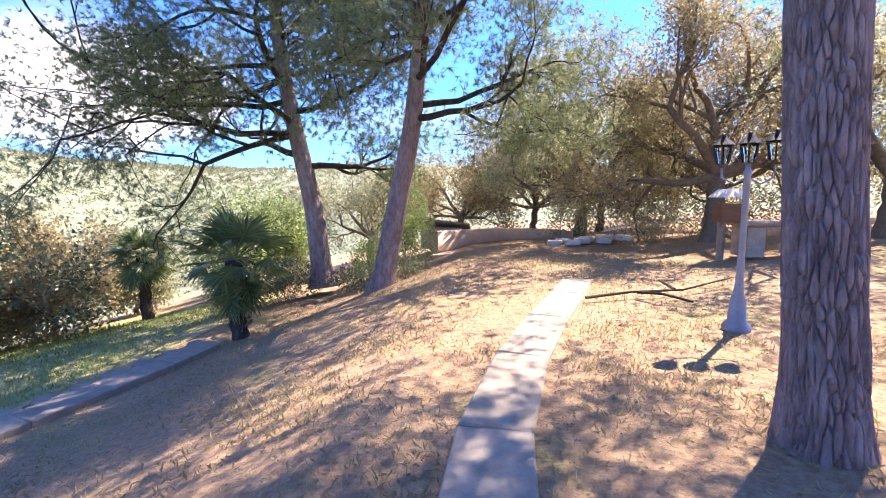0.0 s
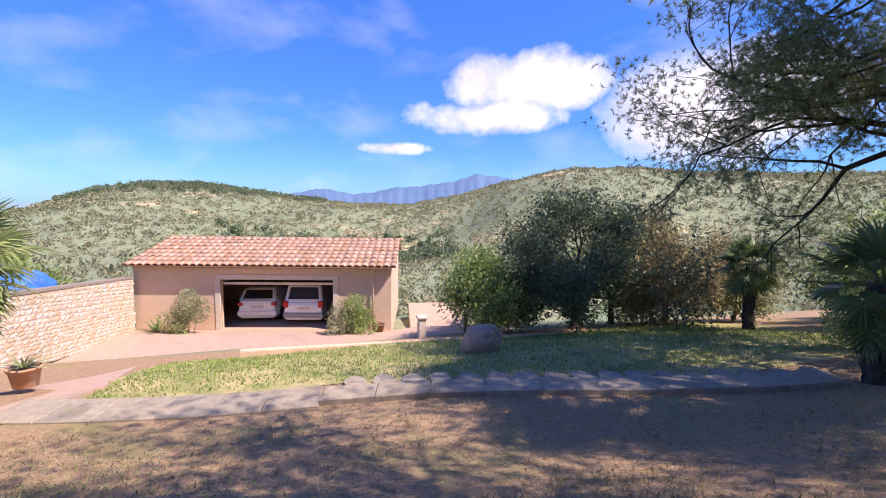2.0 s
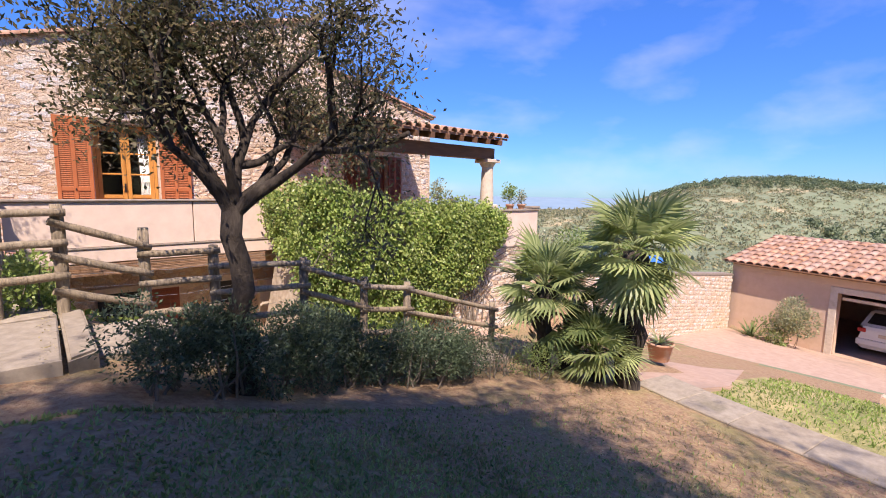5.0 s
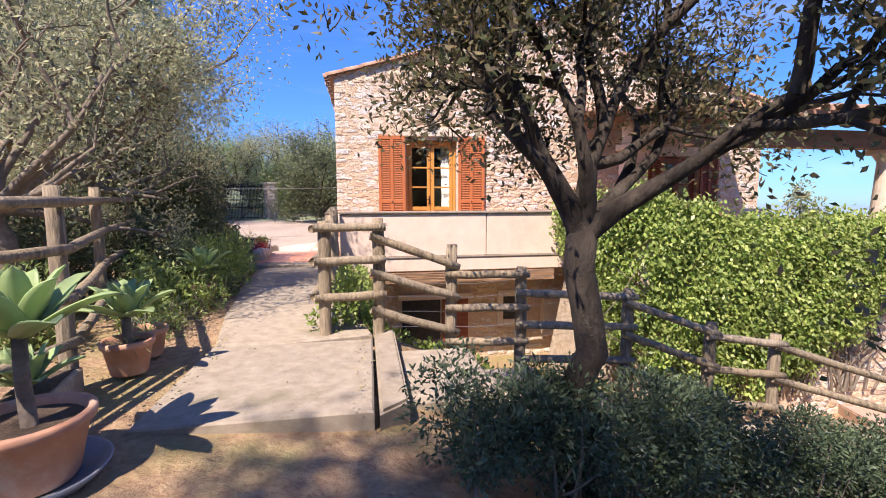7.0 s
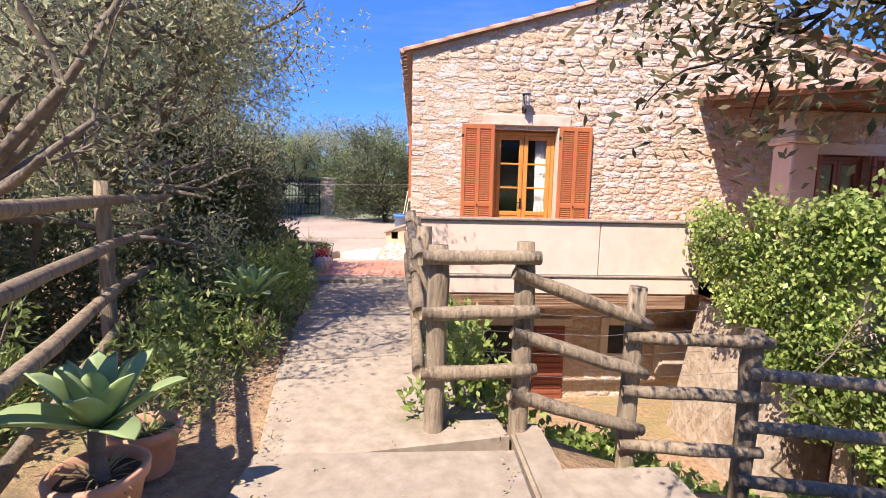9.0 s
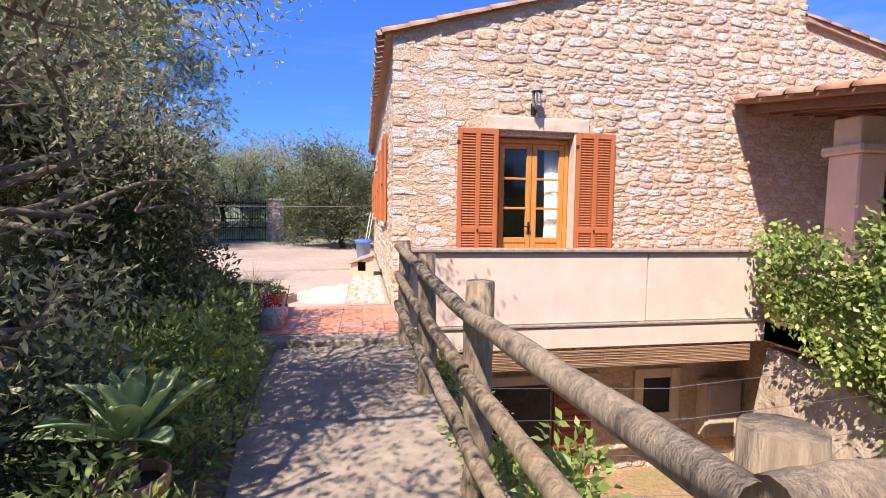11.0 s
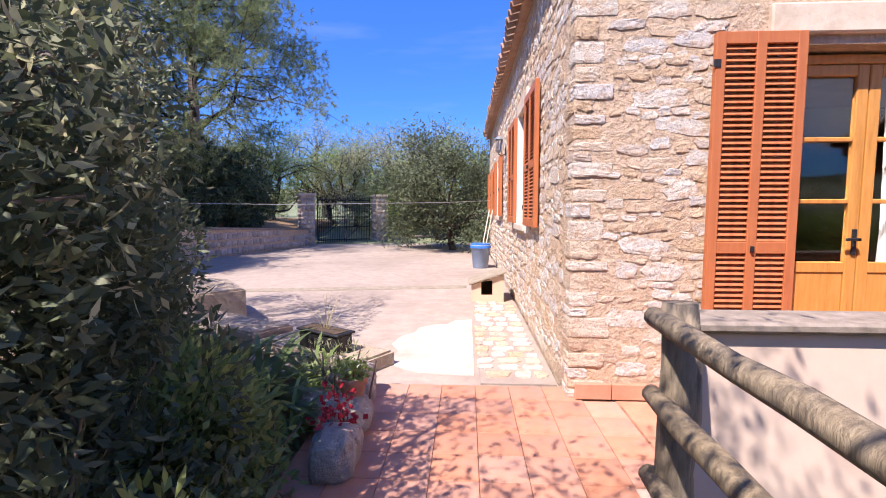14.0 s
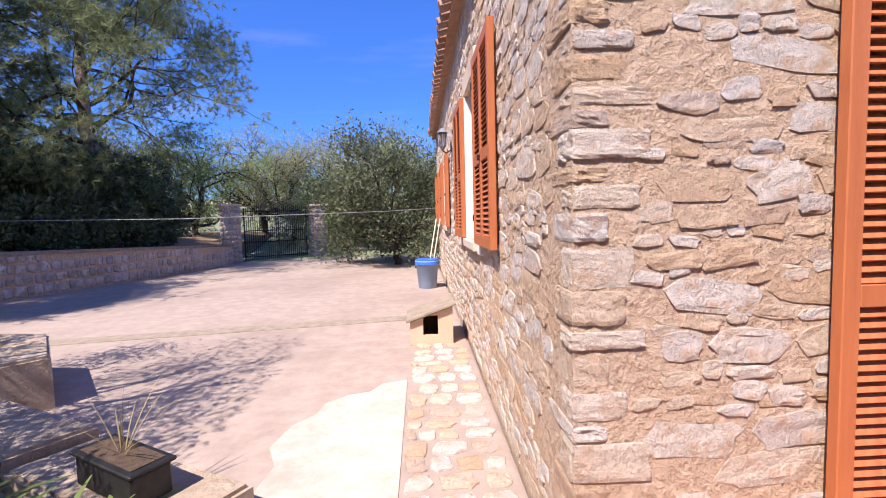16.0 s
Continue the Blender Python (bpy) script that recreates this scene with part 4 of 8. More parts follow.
lower = tagged(box("wall_lower", -5.28, -0.6, LY - 0.3, LY, -2.3, -0.125, M_mortar, bevel=0), "shaded stone wall of the lower storey", "wall", kind="structure")
tagged(box("wall_bank", -0.62, -0.44, -12.9, -7.6, -2.4, -0.14, M_mortar, bevel=0.02), "stone retaining wall under the walk", "wall", kind="structure")
lw = tagged(empty("window_lower"), "small dark lower window in a pale stone surround", "window", kind="structure")
for xa, xb in ((-4.34, -4.20), (-3.78, -3.64)):
    box("surround", xa, xb, LY, LY + 0.04, -1.52, -0.74, M_cornice, lw)
box("surround", -4.20, -3.78, LY, LY + 0.04, -0.875, -0.74, M_cornice, lw)
box("surround", -4.20, -3.78, LY, LY + 0.04, -1.52, -1.38, M_cornice, lw)
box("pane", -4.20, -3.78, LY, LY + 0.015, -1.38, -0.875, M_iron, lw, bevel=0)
meter = tagged(empty("meter_cabinet"), "cream wall cabinet on the lower storey", "cabinet")
box("body", -5.2, -4.64, LY + 0.005, LY + 0.2, -1.72, -0.93, M_cornice, meter)
box("door", -5.16, -4.68, LY + 0.2, LY + 0.215, -1.68, -0.97, M_cornice, meter)
ld = tagged(empty("door_lower"), "dark lower door standing in the shade", "door", kind="structure")
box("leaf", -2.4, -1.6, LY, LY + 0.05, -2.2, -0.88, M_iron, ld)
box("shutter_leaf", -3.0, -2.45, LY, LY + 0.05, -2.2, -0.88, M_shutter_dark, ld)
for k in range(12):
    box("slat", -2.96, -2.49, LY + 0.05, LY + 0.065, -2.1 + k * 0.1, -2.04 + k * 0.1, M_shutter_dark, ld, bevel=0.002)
box("frame", -3.1, -1.5, LY, LY + 0.06, -0.88, -0.76, M_cornice, ld)
shade = tagged(empty("cane_awning"), "brown cane matting hung under the balcony edge", "awning")
for k in range(26):
    v, f = tube([(-4.5, PY + 0.05, -0.145 - k * 0.017), (-2.6, PY + 0.05 + RS.uniform(-0.004, 0.004), -0.145 - k * 0.017 + RS.uniform(-0.006, 0.006)), (-0.66, PY + 0.05, -0.145 - k * 0.017)], 0.008, 4)
    if k < 12:
        mesh_np("cane", v, f, M_cane, shade)
# sloping stone buttress under the terrace corner
bm = bmesh.new()
vs = [bm.verts.new(c) for c in ((-4.35, -9.6, -2.3), (-4.35, -11.5, -2.3), (-4.75, -11.5, -0.2), (-4.75, -9.6, -0.5), (-5.2, -9.6, -2.3), (-5.2, -11.5, -2.3), (-5.2, -11.5, -0.2), (-5.2, -9.6, -0.5))]
for q in ((0, 1, 2, 3), (7, 6, 5, 4), (0, 4, 5, 1), (2, 6, 7, 3), (1, 5, 6, 2), (3, 7, 4, 0)):
    bm.faces.new([vs[i] for i in q])
bmesh.ops.recalc_face_normals(bm, faces=bm.faces[:])
tagged(part("buttress", bm, M_boulder), "sunlit sloping stone buttress under the terrace", "wall", kind="structure")

# ---- terrace and porch ----
TY, TX0, TX1 = -8.98, -4.78, -10.8
tagged(box("terrace_floor", TX1, TX0, WY, TY - 0.2, -0.15, 0.1, M_terra, bevel=0), "terracotta-tiled terrace floor under the porch", "floor", kind="structure")
for nm, b in (("wall_terrace_front", (TX1, TX0, TY - 0.2, TY, -2.5, -0.14)), ("wall_terrace_side", (TX1, TX1 + 0.2, WY, TY - 0.2, -2.5, -0.15)), ("wall_terrace_inner", (-5.48, -5.28, WY, TY - 0.2, -2.5, -0.15))):
    tagged(box(nm, *b, M_mortar, bevel=0.01), "stone retaining wall below the terrace", "wall", kind="structure")
ter = tagged(empty("terrace_parapet"), "peach-rendered terrace parapet with dark coping", "parapet", kind="structure")
box("panel", TX1, TX0, TY - 0.17, TY + 0.005, -0.13, 0.74, M_plaster, ter)
box("panel", TX1, TX1 + 0.17, WY, TY - 0.18, -0.13, 0.74, M_plaster, ter)
box("panel", TX0 - 0.17, TX0, WY + 1.3, TY - 0.18, -0.13, 0.74, M_plaster, ter)
box("coping", TX1 - 0.03, TX0 + 0.03, TY - 0.2, TY + 0.04, 0.745, 0.795, M_greycap, ter, "lichened grey stone coping", bevel=0.01)
box("drip_course", TX1 - 0.02, TX0 + 0.02, TY - 0.1, TY + 0.025, -0.16, -0.125, M_greycap, ter, bevel=0.005)
box("corner_pier", TX1 - 0.04, TX1 + 0.3, TY - 0.22, TY + 0.05, 0.8, 0.86, M_greycap, ter, bevel=0.01)
# porch: sloping beam, rafters, tiles, two stone columns
PX0, PX1 = -5.40, -9.18


def porch_z(y):
    return 3.02 - 0.16 * (y - WY)


porch = tagged(empty("porch_roof"), "clay-tiled lean-to porch roof on dark beams", "roof", kind="structure")
bm = bmesh.new()
vs = []
for x in (PX1, PX0):
    vs += [bm.verts.new((x, WY, porch_z(WY) + 0.06)), bm.verts.new((x, -8.72, porch_z(-8.72) + 0.06)), bm.verts.new((x, -8.72, porch_z(-8.72) + 0.11)), bm.verts.new((x, WY, porch_z(WY) + 0.11))]
for q in ((0, 1, 2, 3), (7, 6, 5, 4), (0, 4, 5, 1), (1, 5, 6, 2), (2, 6, 7, 3), (3, 7, 4, 0)):
    bm.faces.new([vs[i] for i in q])
bmesh.ops.recalc_face_normals(bm, faces=bm.faces[:])
part("deck", bm, M_roof, porch)
box("eave_beam", PX1 + 0.1, PX0 - 0.1, -9.28, -9.02, 1.98, 2.24, M_beam, porch)
for k in range(9):
    x = PX1 + 0.25 + k * (PX0 - PX1 - 0.5) / 8
    bm = bmesh.new()
    add_box(bm, -0.05, 0.05, 0, 4.3, -0.12, 0.0, 0.006, m=pose(x, WY + 0.02, porch_z(WY) + 0.055, math.degrees(math.atan(-0.16)), 0, 0))
    part("rafter", bm, M_beam, porch)
for k in range(int((PX0 - PX1) / 0.235)):
    x = PX1 + 0.12 + k * 0.235
    for r in range(9):
        ob = link("roof_tile", me_eave, None, porch)
        y = -8.66 - r * 0.46
        ob.matrix_world = pose(x + RT.uniform(-0.008, 0.008), y, porch_z(y) + 0.11 + RT.uniform(0, 0.008), 0, 0, 180) @ pose(0, 0, 0, 9.0 + 2.0, 0, RT.uniform(-1.5, 1.5))
for r in range(10):
    ob = link("roof_tile", me_verge, None, porch)
    y = -8.7 - r * 0.42
    ob.matrix_world = pose(PX0 + 0.02, y, porch_z(y) + 0.10, 0, 0, 180) @ pose(0, 0, 0, 11, 0, 0)


def stone_column(x, y, z0, z1, label):
    root = tagged(empty("porch_column", (x, y, z0)), label, "column", group="porch columns")
    h = z1 - z0
    bm = bmesh.new()
    add_box(bm, -0.2, 0.2, -0.2, 0.2, 0, 0.12, 0.015)
    part("base", bm, M_cornice, root)
    bm = bmesh.new()
    bmesh.ops.create_cone(bm, cap_ends=True, segments=20, radius1=0.165, radius2=0.135, depth=h - 0.3, matrix=Matrix.Translation((0, 0, 0.12 + (h - 0.3) / 2)))
    part("shaft", bm, M_cornice, root, smooth=False)
    bm = bmesh.new()
    bmesh.ops.create_cone(bm, cap_ends=True, segments=20, radius1=0.14, radius2=0.2, depth=0.1, matrix=Matrix.Translation((0, 0, h - 0.13)))
    add_box(bm, -0.22, 0.22, -0.22, 0.22, h - 0.08, h, 0.01)
    part("capital", bm, M_cornice, root)
    return root


stone_column(-8.95, -9.12, 0.80, 1.98, "pale limestone porch column on the parapet")
pier = tagged(empty("porch_pier", (-6.35, -11.9, 0.1)), "thick white-rendered pier under the porch beams", "column")
box("shaft", -0.21, 0.21, -0.21, 0.21, 0, 2.12, M_plaster, pier, bevel=0.02)
box("capital", -0.27, 0.27, -0.27, 0.27, 2.12, 2.24, M_cornice, pier, bevel=0.02)
box("pad", -0.18, 0.18, -0.18, 0.18, 2.24, 2.60, M_cornice, pier, bevel=0.01)

# ---- step and tiled landing ----
tagged(box("house_step", -0.40, 1.15, -11.68, -11.44, -0.2, 0.085, M_conc, bevel=0.015), "dark worn stone step at the end of the walk", "step", kind="structure")
landing = tagged(box("floor_landing", -0.62, 1.3, -13.15, -11.65, -0.2, 0.088, M_grout, bevel=0), "terracotta-tiled landing at the house corner", "floor", kind="structure")
for i in range(-1, 7):
    for j in range(6):
        if i < 0 and (j == 0 or j > 4):
            continue
        x, y = -0.40 + i * 0.245, -11.68 - j * 0.245
        t = link("tile", bpy.data.meshes.get("floor_tile") or part("floor_tile", (lambda b: (add_box(b, 0, 0.242, -0.242, 0, 0, 0.012, 0.002), b)[1])(bmesh.new()), M_terra, landing).data, None, landing)
        t.location = (x, y, 0.088)
for i in range(4):
    tagged(box("baseboard", EX - 0.30 - i * 0.25, EX - 0.055 - i * 0.25, WY - 0.005, WY + 0.035, 0.105, 0.215, M_terra, bevel=0.004), "terracotta skirting tile along the stone wall", "baseboard", kind="structure")
slab("yard", [(EX - 0.0, -13.16), (1.2, -13.16), (3.0, -13.6), (9.0, -14.5), (9.4, -18.5), (7.4, -26.3), (7.2, -29.5), (3.8, -31.0), (-0.6, -30.0), (-0.6, -24.75), (EX, -24.7)], 0.085, 0.3, M_court,
     "sunlit pale concrete yard beside the house", "yard")
slab("wall_foot_strip", [(EX, -13.17), (0.31, -13.17), (0.34, -17.6), (EX, -17.6)], 0.10, 0.1, M_court, "pale mortar strip along the foot of the wall", "paving")

# ---- garage ----
GA, GB = np.array([-21.3, -7.2]), np.array([-18.9, 2.9])
GL = float(np.hypot(*(GB - GA)))
G_M = Matrix(((0, 0, 0, 0),) * 4)
gd = (GB - GA) / GL
# local x runs along the front from the south corner, local y goes back into the building
G_M = Matrix(((gd[0], -gd[1], 0, GA[0]), (gd[1], gd[0], 0, GA[1]), (0, 0, 1, -4.07), (0, 0, 0, 1)))
garage = tagged(empty("garage"), "single-storey peach-rendered garage with a clay-tiled roof", "garage")
garage.matrix_world = G_M
GH, GD = 2.72, 6.3
d0, d1, dh = 3.42, 7.98, 2.12
bm = bmesh.new()
wall_cells(bm, 0, GL, -0.4, lambda u: GH, [(d0, d1, -0.4, dh)], [], lambda u, z, d: (u, d, z), 0.25)
part("wall", bm, M_garage, garage)
for xa, xb in ((0, 0.25), (GL - 0.25, GL)):
    bm = bmesh.new()
    vs = []
    for x in (xa, xb):
        vs += [bm.verts.new((x, 0.26, -0.4)), bm.verts.new((x, GD, -0.4)), bm.verts.new((x, GD, GH)), bm.verts.new((x, 3.3, GH + 0.80)), bm.verts.new((x, 0.26, GH))]
    bm.faces.new(vs[:5])
    bm.faces.new(vs[5:][::-1])
    for i in range(5):
        j = (i + 1) % 5
        bm.faces.new((vs[i], vs[5 + i], vs[5 + j], vs[j]))
    bmesh.ops.recalc_face_normals(bm, faces=bm.faces[:])
    part("wall", bm, M_garage, garage)
box("wall", 0.26, GL - 0.26, GD - 0.2, GD, -0.4, GH, M_garage, garage, bevel=0)
box("garage_floor", 0.26, GL - 0.26, 0.0, GD - 0.2, -0.3, 0.0, M_forecourt, garage, "reddish concrete garage floor", bevel=0)
box("door_surround", d0 - 0.22, d0, -0.03, 0.1, -0.02, dh + 0.2, M_cornice, garage, "cream rendered door surround")
box("door_surround", d1, d1 + 0.22, -0.03, 0.1, -0.02, dh + 0.2, M_cornice, garage, "cream rendered door surround")
box("door_surround", d0, d1, -0.03, 0.1, dh, dh + 0.2, M_cornice, garage, "cream rendered door surround")
box("up_and_over_door", d0 + 0.05, d1 - 0.05, 0.25, 2.3, dh - 0.20, dh - 0.15, M_beam, garage, "raised garage door panel under the ceiling")
box("door_edge", d0 + 0.05, d1 - 0.05, 0.18, 0.25, dh - 0.24, dh - 0.14, M_cornice, garage)
box("eave_band", 0, GL, -0.04, 0.0, GH - 0.34, GH, M_garage, garage)
v, f = tube([(0.2, -0.30, GH - 0.02), (GL - 0.1, -0.30, GH - 0.04)], 0.055, 8)
mesh_np("gutter", v, f, M_beam, garage)
v, f = tube([(GL - 0.75, -0.30, GH - 0.05), (GL - 0.75, -0.09, GH - 0.3), (GL - 0.75, -0.08, 0.0)], 0.035, 8)
mesh_np("downpipe", v, f, M_cornice, garage)
slope = math.degrees(math.atan(0.80 / 3.55))
for s, (ya, yb) in ((1, (-0.28, 3.3)), (-1, (GD + 0.28, 3.3))):
    bm = bmesh.new()
    vs = []
    for x in (-0.2, GL + 0.2):
        vs += [bm.verts.new((x, ya, GH - 0.03)), bm.verts.new((x, yb, GH + 0.80)), bm.verts.new((x, yb, GH + 0.86)), bm.verts.new((x, ya, GH + 0.03))]
    for q in ((0, 1, 2, 3), (7, 6, 5, 4), (0, 4, 5, 1), (1, 5, 6, 2), (2, 6, 7, 3), (3, 7, 4, 0)):
        bm.faces.new([vs[i] for i in q])
    bmesh.ops.recalc_face_normals(bm, faces=bm.faces[:])
    part("roof_deck", bm, M_roof, garage)
me_gt = barrel_mesh("garage_tile", 0.53, 0.122, 0.112, seg=8, bulge=0.6)
ncol = 37
for c in range(ncol):
    x = -0.1 + c * (GL + 0.2) / (ncol - 1)
    for r in range(8):
        ob = link("roof_tile", me_gt, None, garage)
        y = -0.36 + r * 0.465
        ob.matrix_local = pose(x + RT.uniform(-0.01, 0.01), y, GH + 0.03 + (y + 0.28) * 0.80 / 3.55 + RT.uniform(0, 0.012), slope - 2.5, 0, RT.uniform(-1.2, 1.2))
for c in range(26):
    ob = link("ridge_tile", me_gt, None, garage)
    ob.matrix_local = pose(-0.25 + c * 0.42, 3.3, GH + 0.83, 0, 0, -90)


def car(name, m, suv, label):
    """A white car seen from the back: body, cabin, glass, lamps, plate, wheels."""
    root = tagged(empty(name), label, "car")
    root.matrix_world = m
    L, W, H = (4.4, 1.82, 1.72) if suv else (4.1, 1.74, 1.46)
    sec = [(-L / 2, 0.32, 0.86), (-L / 2 + 0.05, 0.22, 1.0), (-L / 2 + 0.6, 0.2, 1.0), (0, 0.2, 0.98), (L / 2 - 1.0, 0.2, 0.92), (L / 2 - 0.1, 0.25, 0.72), (L / 2, 0.36, 0.6)]
    bm = bmesh.new()
    rings = []
    for y, za, zb in sec:
        w = W / 2 - (0.1 if abs(y) > L / 2 - 0.12 else 0)
        rings.append([bm.verts.new(c) for c in ((-w, y, za + 0.08), (-w - 0.0, y, (za + zb) / 2), (-w + 0.08, y, zb), (w - 0.08, y, zb), (w, y, (za + zb) / 2), (w, y, za + 0.08), (w - 0.1, y, za), (-w + 0.1, y, za))])
    for a, b in zip(rings, rings[1:]):
        for k in range(8):
            bm.faces.new((a[k], a[(k + 1) % 8], b[(k + 1) % 8], b[k]))
    bm.faces.new(rings[0][::-1])
    bm.faces.new(rings[-1])
    bmesh.ops.recalc_face_normals(bm, faces=bm.faces[:])
    bmesh.ops.bevel(bm, geom=bm.edges[:], offset=0.02, segments=1, affect='EDGES')
    part("body", bm, M_white, root)
    yb0, yb1 = -L / 2 + 0.06, -L / 2 + (0.35 if suv else 0.6)
    yf1, yf0 = 0.35, 1.0
    bm = bmesh.new()
    lo = [bm.verts.new(c) for c in ((-W / 2 + 0.08, yb0, 0.97), (W / 2 - 0.08, yb0, 0.97), (W / 2 - 0.08, yf0, 0.95), (-W / 2 + 0.08, yf0, 0.95))]
    hi = [bm.verts.new(c) for c in ((-W / 2 + 0.22, yb1, H), (W / 2 - 0.22, yb1, H), (W / 2 - 0.22, yf1, H), (-W / 2 + 0.22, yf1, H))]
    bm.faces.new(hi)
    for k in range(4):
        bm.faces.new((lo[k], lo[(k + 1) % 4], hi[(k + 1) % 4], hi[k]))
    bmesh.ops.recalc_face_normals(bm, faces=bm.faces[:])
    bmesh.ops.bevel(bm, geom=bm.edges[:], offset=0.05, segments=2, affect='EDGES')
    part("cabin", bm, M_white, root)
    # rear glass lies on the sloping back of the cabin
    t0, t1 = 0.2, 0.86
    bm = bmesh.new()
    q = []
    for t, ins in ((t0, 0.14), (t1, 0.12)):
        y = yb0 + (yb1 - yb0) * t - 0.012
        z = 0.97 + (H - 0.97) * t
        w = W / 2 - 0.08 - 0.14 * t - ins
        q.append(((-w, y, z), (w, y, z)))
    vs = [bm.verts.new(c) for c in (q[0][0], q[0][1], q[1][1], q[1][0])]
    bm.faces.new(vs)
    ex = bmesh.ops.extrude_face_region(bm, geom=bm.faces[:])
    bmesh.ops.translate(bm, verts=[g for g in ex["geom"] if isinstance(g, bmesh.types.BMVert)], vec=(0, 0.02, 0))
    bmesh.ops.recalc_face_normals(bm, faces=bm.faces[:])
    part("rear_window", bm, M_iron, root, "dark rear window")
    for s in (-1, 1):
        box("tail_light", s * (W / 2 - 0.28), s * (W / 2 - 0.06), -L / 2 - 0.02, -L / 2 + 0.12, 0.78, 1.05 if suv else 0.92, M_red, root, bevel=0.02)
        for y in (-L / 2 + 0.75, L / 2 - 0.8):
            wheel = empty("wheel", (0, 0, 0))
            wheel.parent = root
            wheel.location = (s * (W / 2 - 0.1), y, 0.31)
            bm = bmesh.new()
            bmesh.ops.create_cone(bm, cap_ends=True, segments=20, radius1=0.31, radius2=0.31, depth=0.2, matrix=Matrix.Rotation(math.pi / 2, 4, 'Y'))
            bmesh.ops.bevel(bm, geom=bm.edges[:], offset=0.03, segments=1, affect='EDGES')
            part("tyre", bm, M_black, wheel)
            bm = bmesh.new()
            bmesh.ops.create_cone(bm, cap_ends=True, segments=14, radius1=0.19, radius2=0.17, depth=0.215, matrix=Matrix.Rotation(math.pi / 2, 4, 'Y'))
            part("rim", bm, M_greymetal, wheel)
    box("number_plate", -0.26, 0.26, -L / 2 - 0.025, -L / 2 + 0.03, 0.68, 0.79, M_cornice, root, bevel=0.004)
    box("bumper", -W / 2 + 0.05, W / 2 - 0.05, -L / 2 - 0.05, -L / 2 + 0.15, 0.34, 0.56, M_greymetal if suv else M_white, root, bevel=0.03)
    return root


car("parked_car", G_M @ pose(4.35, 3.1, 0.0, 0, 0, 4), False, "small white hatchback parked in the garage")
car("parked_car", G_M @ pose(6.55, 2.95, 0.0, 0, 0, 0), True, "white estate car parked in the garage")

# stone wall running down to the garage
def rubble(name, a, b, h, thick, label, rng, z_of, row=0.16, material=None, wide=(0.14, 0.36), out=(0.012, 0.04)):
    """A mortared rubble wall between two plan points with every stone standing proud."""
    root = tagged(empty(name), label, "wall", kind="structure")
    a, b = np.array(a, float), np.array(b, float)
    L = np.hypot(*(b - a))
    d = (b - a) / L
    n = np.array([-d[1], d[0]])
    ns = max(2, int(L / 0.8))
    bm = bmesh.new()
    prev = None
    for i in range(ns + 1):
        p = a + d * L * i / ns
        zt = z_of(i / ns)
        q = [bm.verts.new((*(p + n * s * thick / 2), z)) for s, z in ((-1, zt[0]), (1, zt[0]), (1, zt[1]), (-1, zt[1]))]
        if prev:
            for k in range(4):
                bm.faces.new((prev[k], prev[(k + 1) % 4], q[(k + 1) % 4], q[k]))
        else:
            bm.faces.new(q)
        prev = q
    bm.faces.new(prev)
    bmesh.ops.recalc_face_normals(bm, faces=bm.faces[:])
    part("core", bm, M_mortar, root)
    chunks = []
    for s in (-1, 1):
        k = 0
        z = 0.0
        while z < h + 2:
            rh = row * rng.uniform(0.7, 1.3)
            u = 0.0
            while u < L:
                w = rng.uniform(*wide)
                um = min(u + w / 2, L)
                z0, z1 = z_of(um / L)
                zm = z0 + z + rh / 2
                if zm + rh * 0.4 < z1:
                    p = a + d * um + n * s * thick / 2
                    chunks.append(stone_chunk(w * 0.94, rh * 0.9, rng, lambda uu, vv, ww, p=p, zm=zm, s=s: (*(p + d * uu * s * -1 + n * s * ww), zm + vv), out=out))
                u += w
            z += rh
    v, f = merge(chunks)
    mesh_np("stones", v, f, material or M_drystone, root)["kind"] = "stuff"
    return root


def stone_chunk(w, h, rng, place, n=9, out=(0.012, 0.04)):
    """One irregular stone: a ragged foot ring, a shoulder ring and a crown, as quads."""
    th = [2 * math.pi * (k + rng.uniform(-0.25, 0.25)) / n for k in range(n)]

    def sq(t, e=0.55):
        c, s = math.cos(t), math.sin(t)
        return math.copysign(abs(c) ** e, c), math.copysign(abs(s) ** e, s)
    o = rng.uniform(*out)
    jit = [rng.uniform(0.74, 1.08) for _ in range(n)]
    vs = []
    for sc, dep in ((1.0, -0.02), (0.96, o * 0.7), (0.6, o)):
        for k in range(n):
            c, s = sq(th[k])
            vs.append(place(c * w / 2 * jit[k] * sc, s * h / 2 * jit[k] * sc, dep + (rng.uniform(-0.25, 0.25) * o if dep > 0 else 0)))
    vs.append(place(0, 0, o * rng.uniform(0.8, 1.15)))
    f = []
    for r in range(2):
        for k in range(n):
            k2 = (k + 1) % n
            f.append((r * n + k, r * n + k2, (r + 1) * n + k2, (r + 1) * n + k))
    for k in range(0, n, 2):
        f.append((2 * n + k, 2 * n + (k + 1) % n, 2 * n + (k + 2) % n if k + 1 < n else 2 * n + k, 3 * n) if k + 2 <= n else (2 * n + k, 2 * n + (k + 1) % n, 3 * n, 3 * n))
    f = [q for q in f if len(set(q)) == 4] + [(2 * n + n - 1, 2 * n, 3 * n, 2 * n + n - 1)] * 0
    return np.array(vs), np.array(f)


RR = random.Random(21)
rubble("wall_ramp", (-11.8, -8.2), (-21.0, -7.3), 2.2, 0.35, "rubble-stone wall running down to the garage corner", RR,
       lambda t: (-2.9 - 1.3 * t, -0.95 - 0.95 * t), row=0.13, wide=(0.14, 0.36), material=M_stone_j, out=(0.002, 0.008))
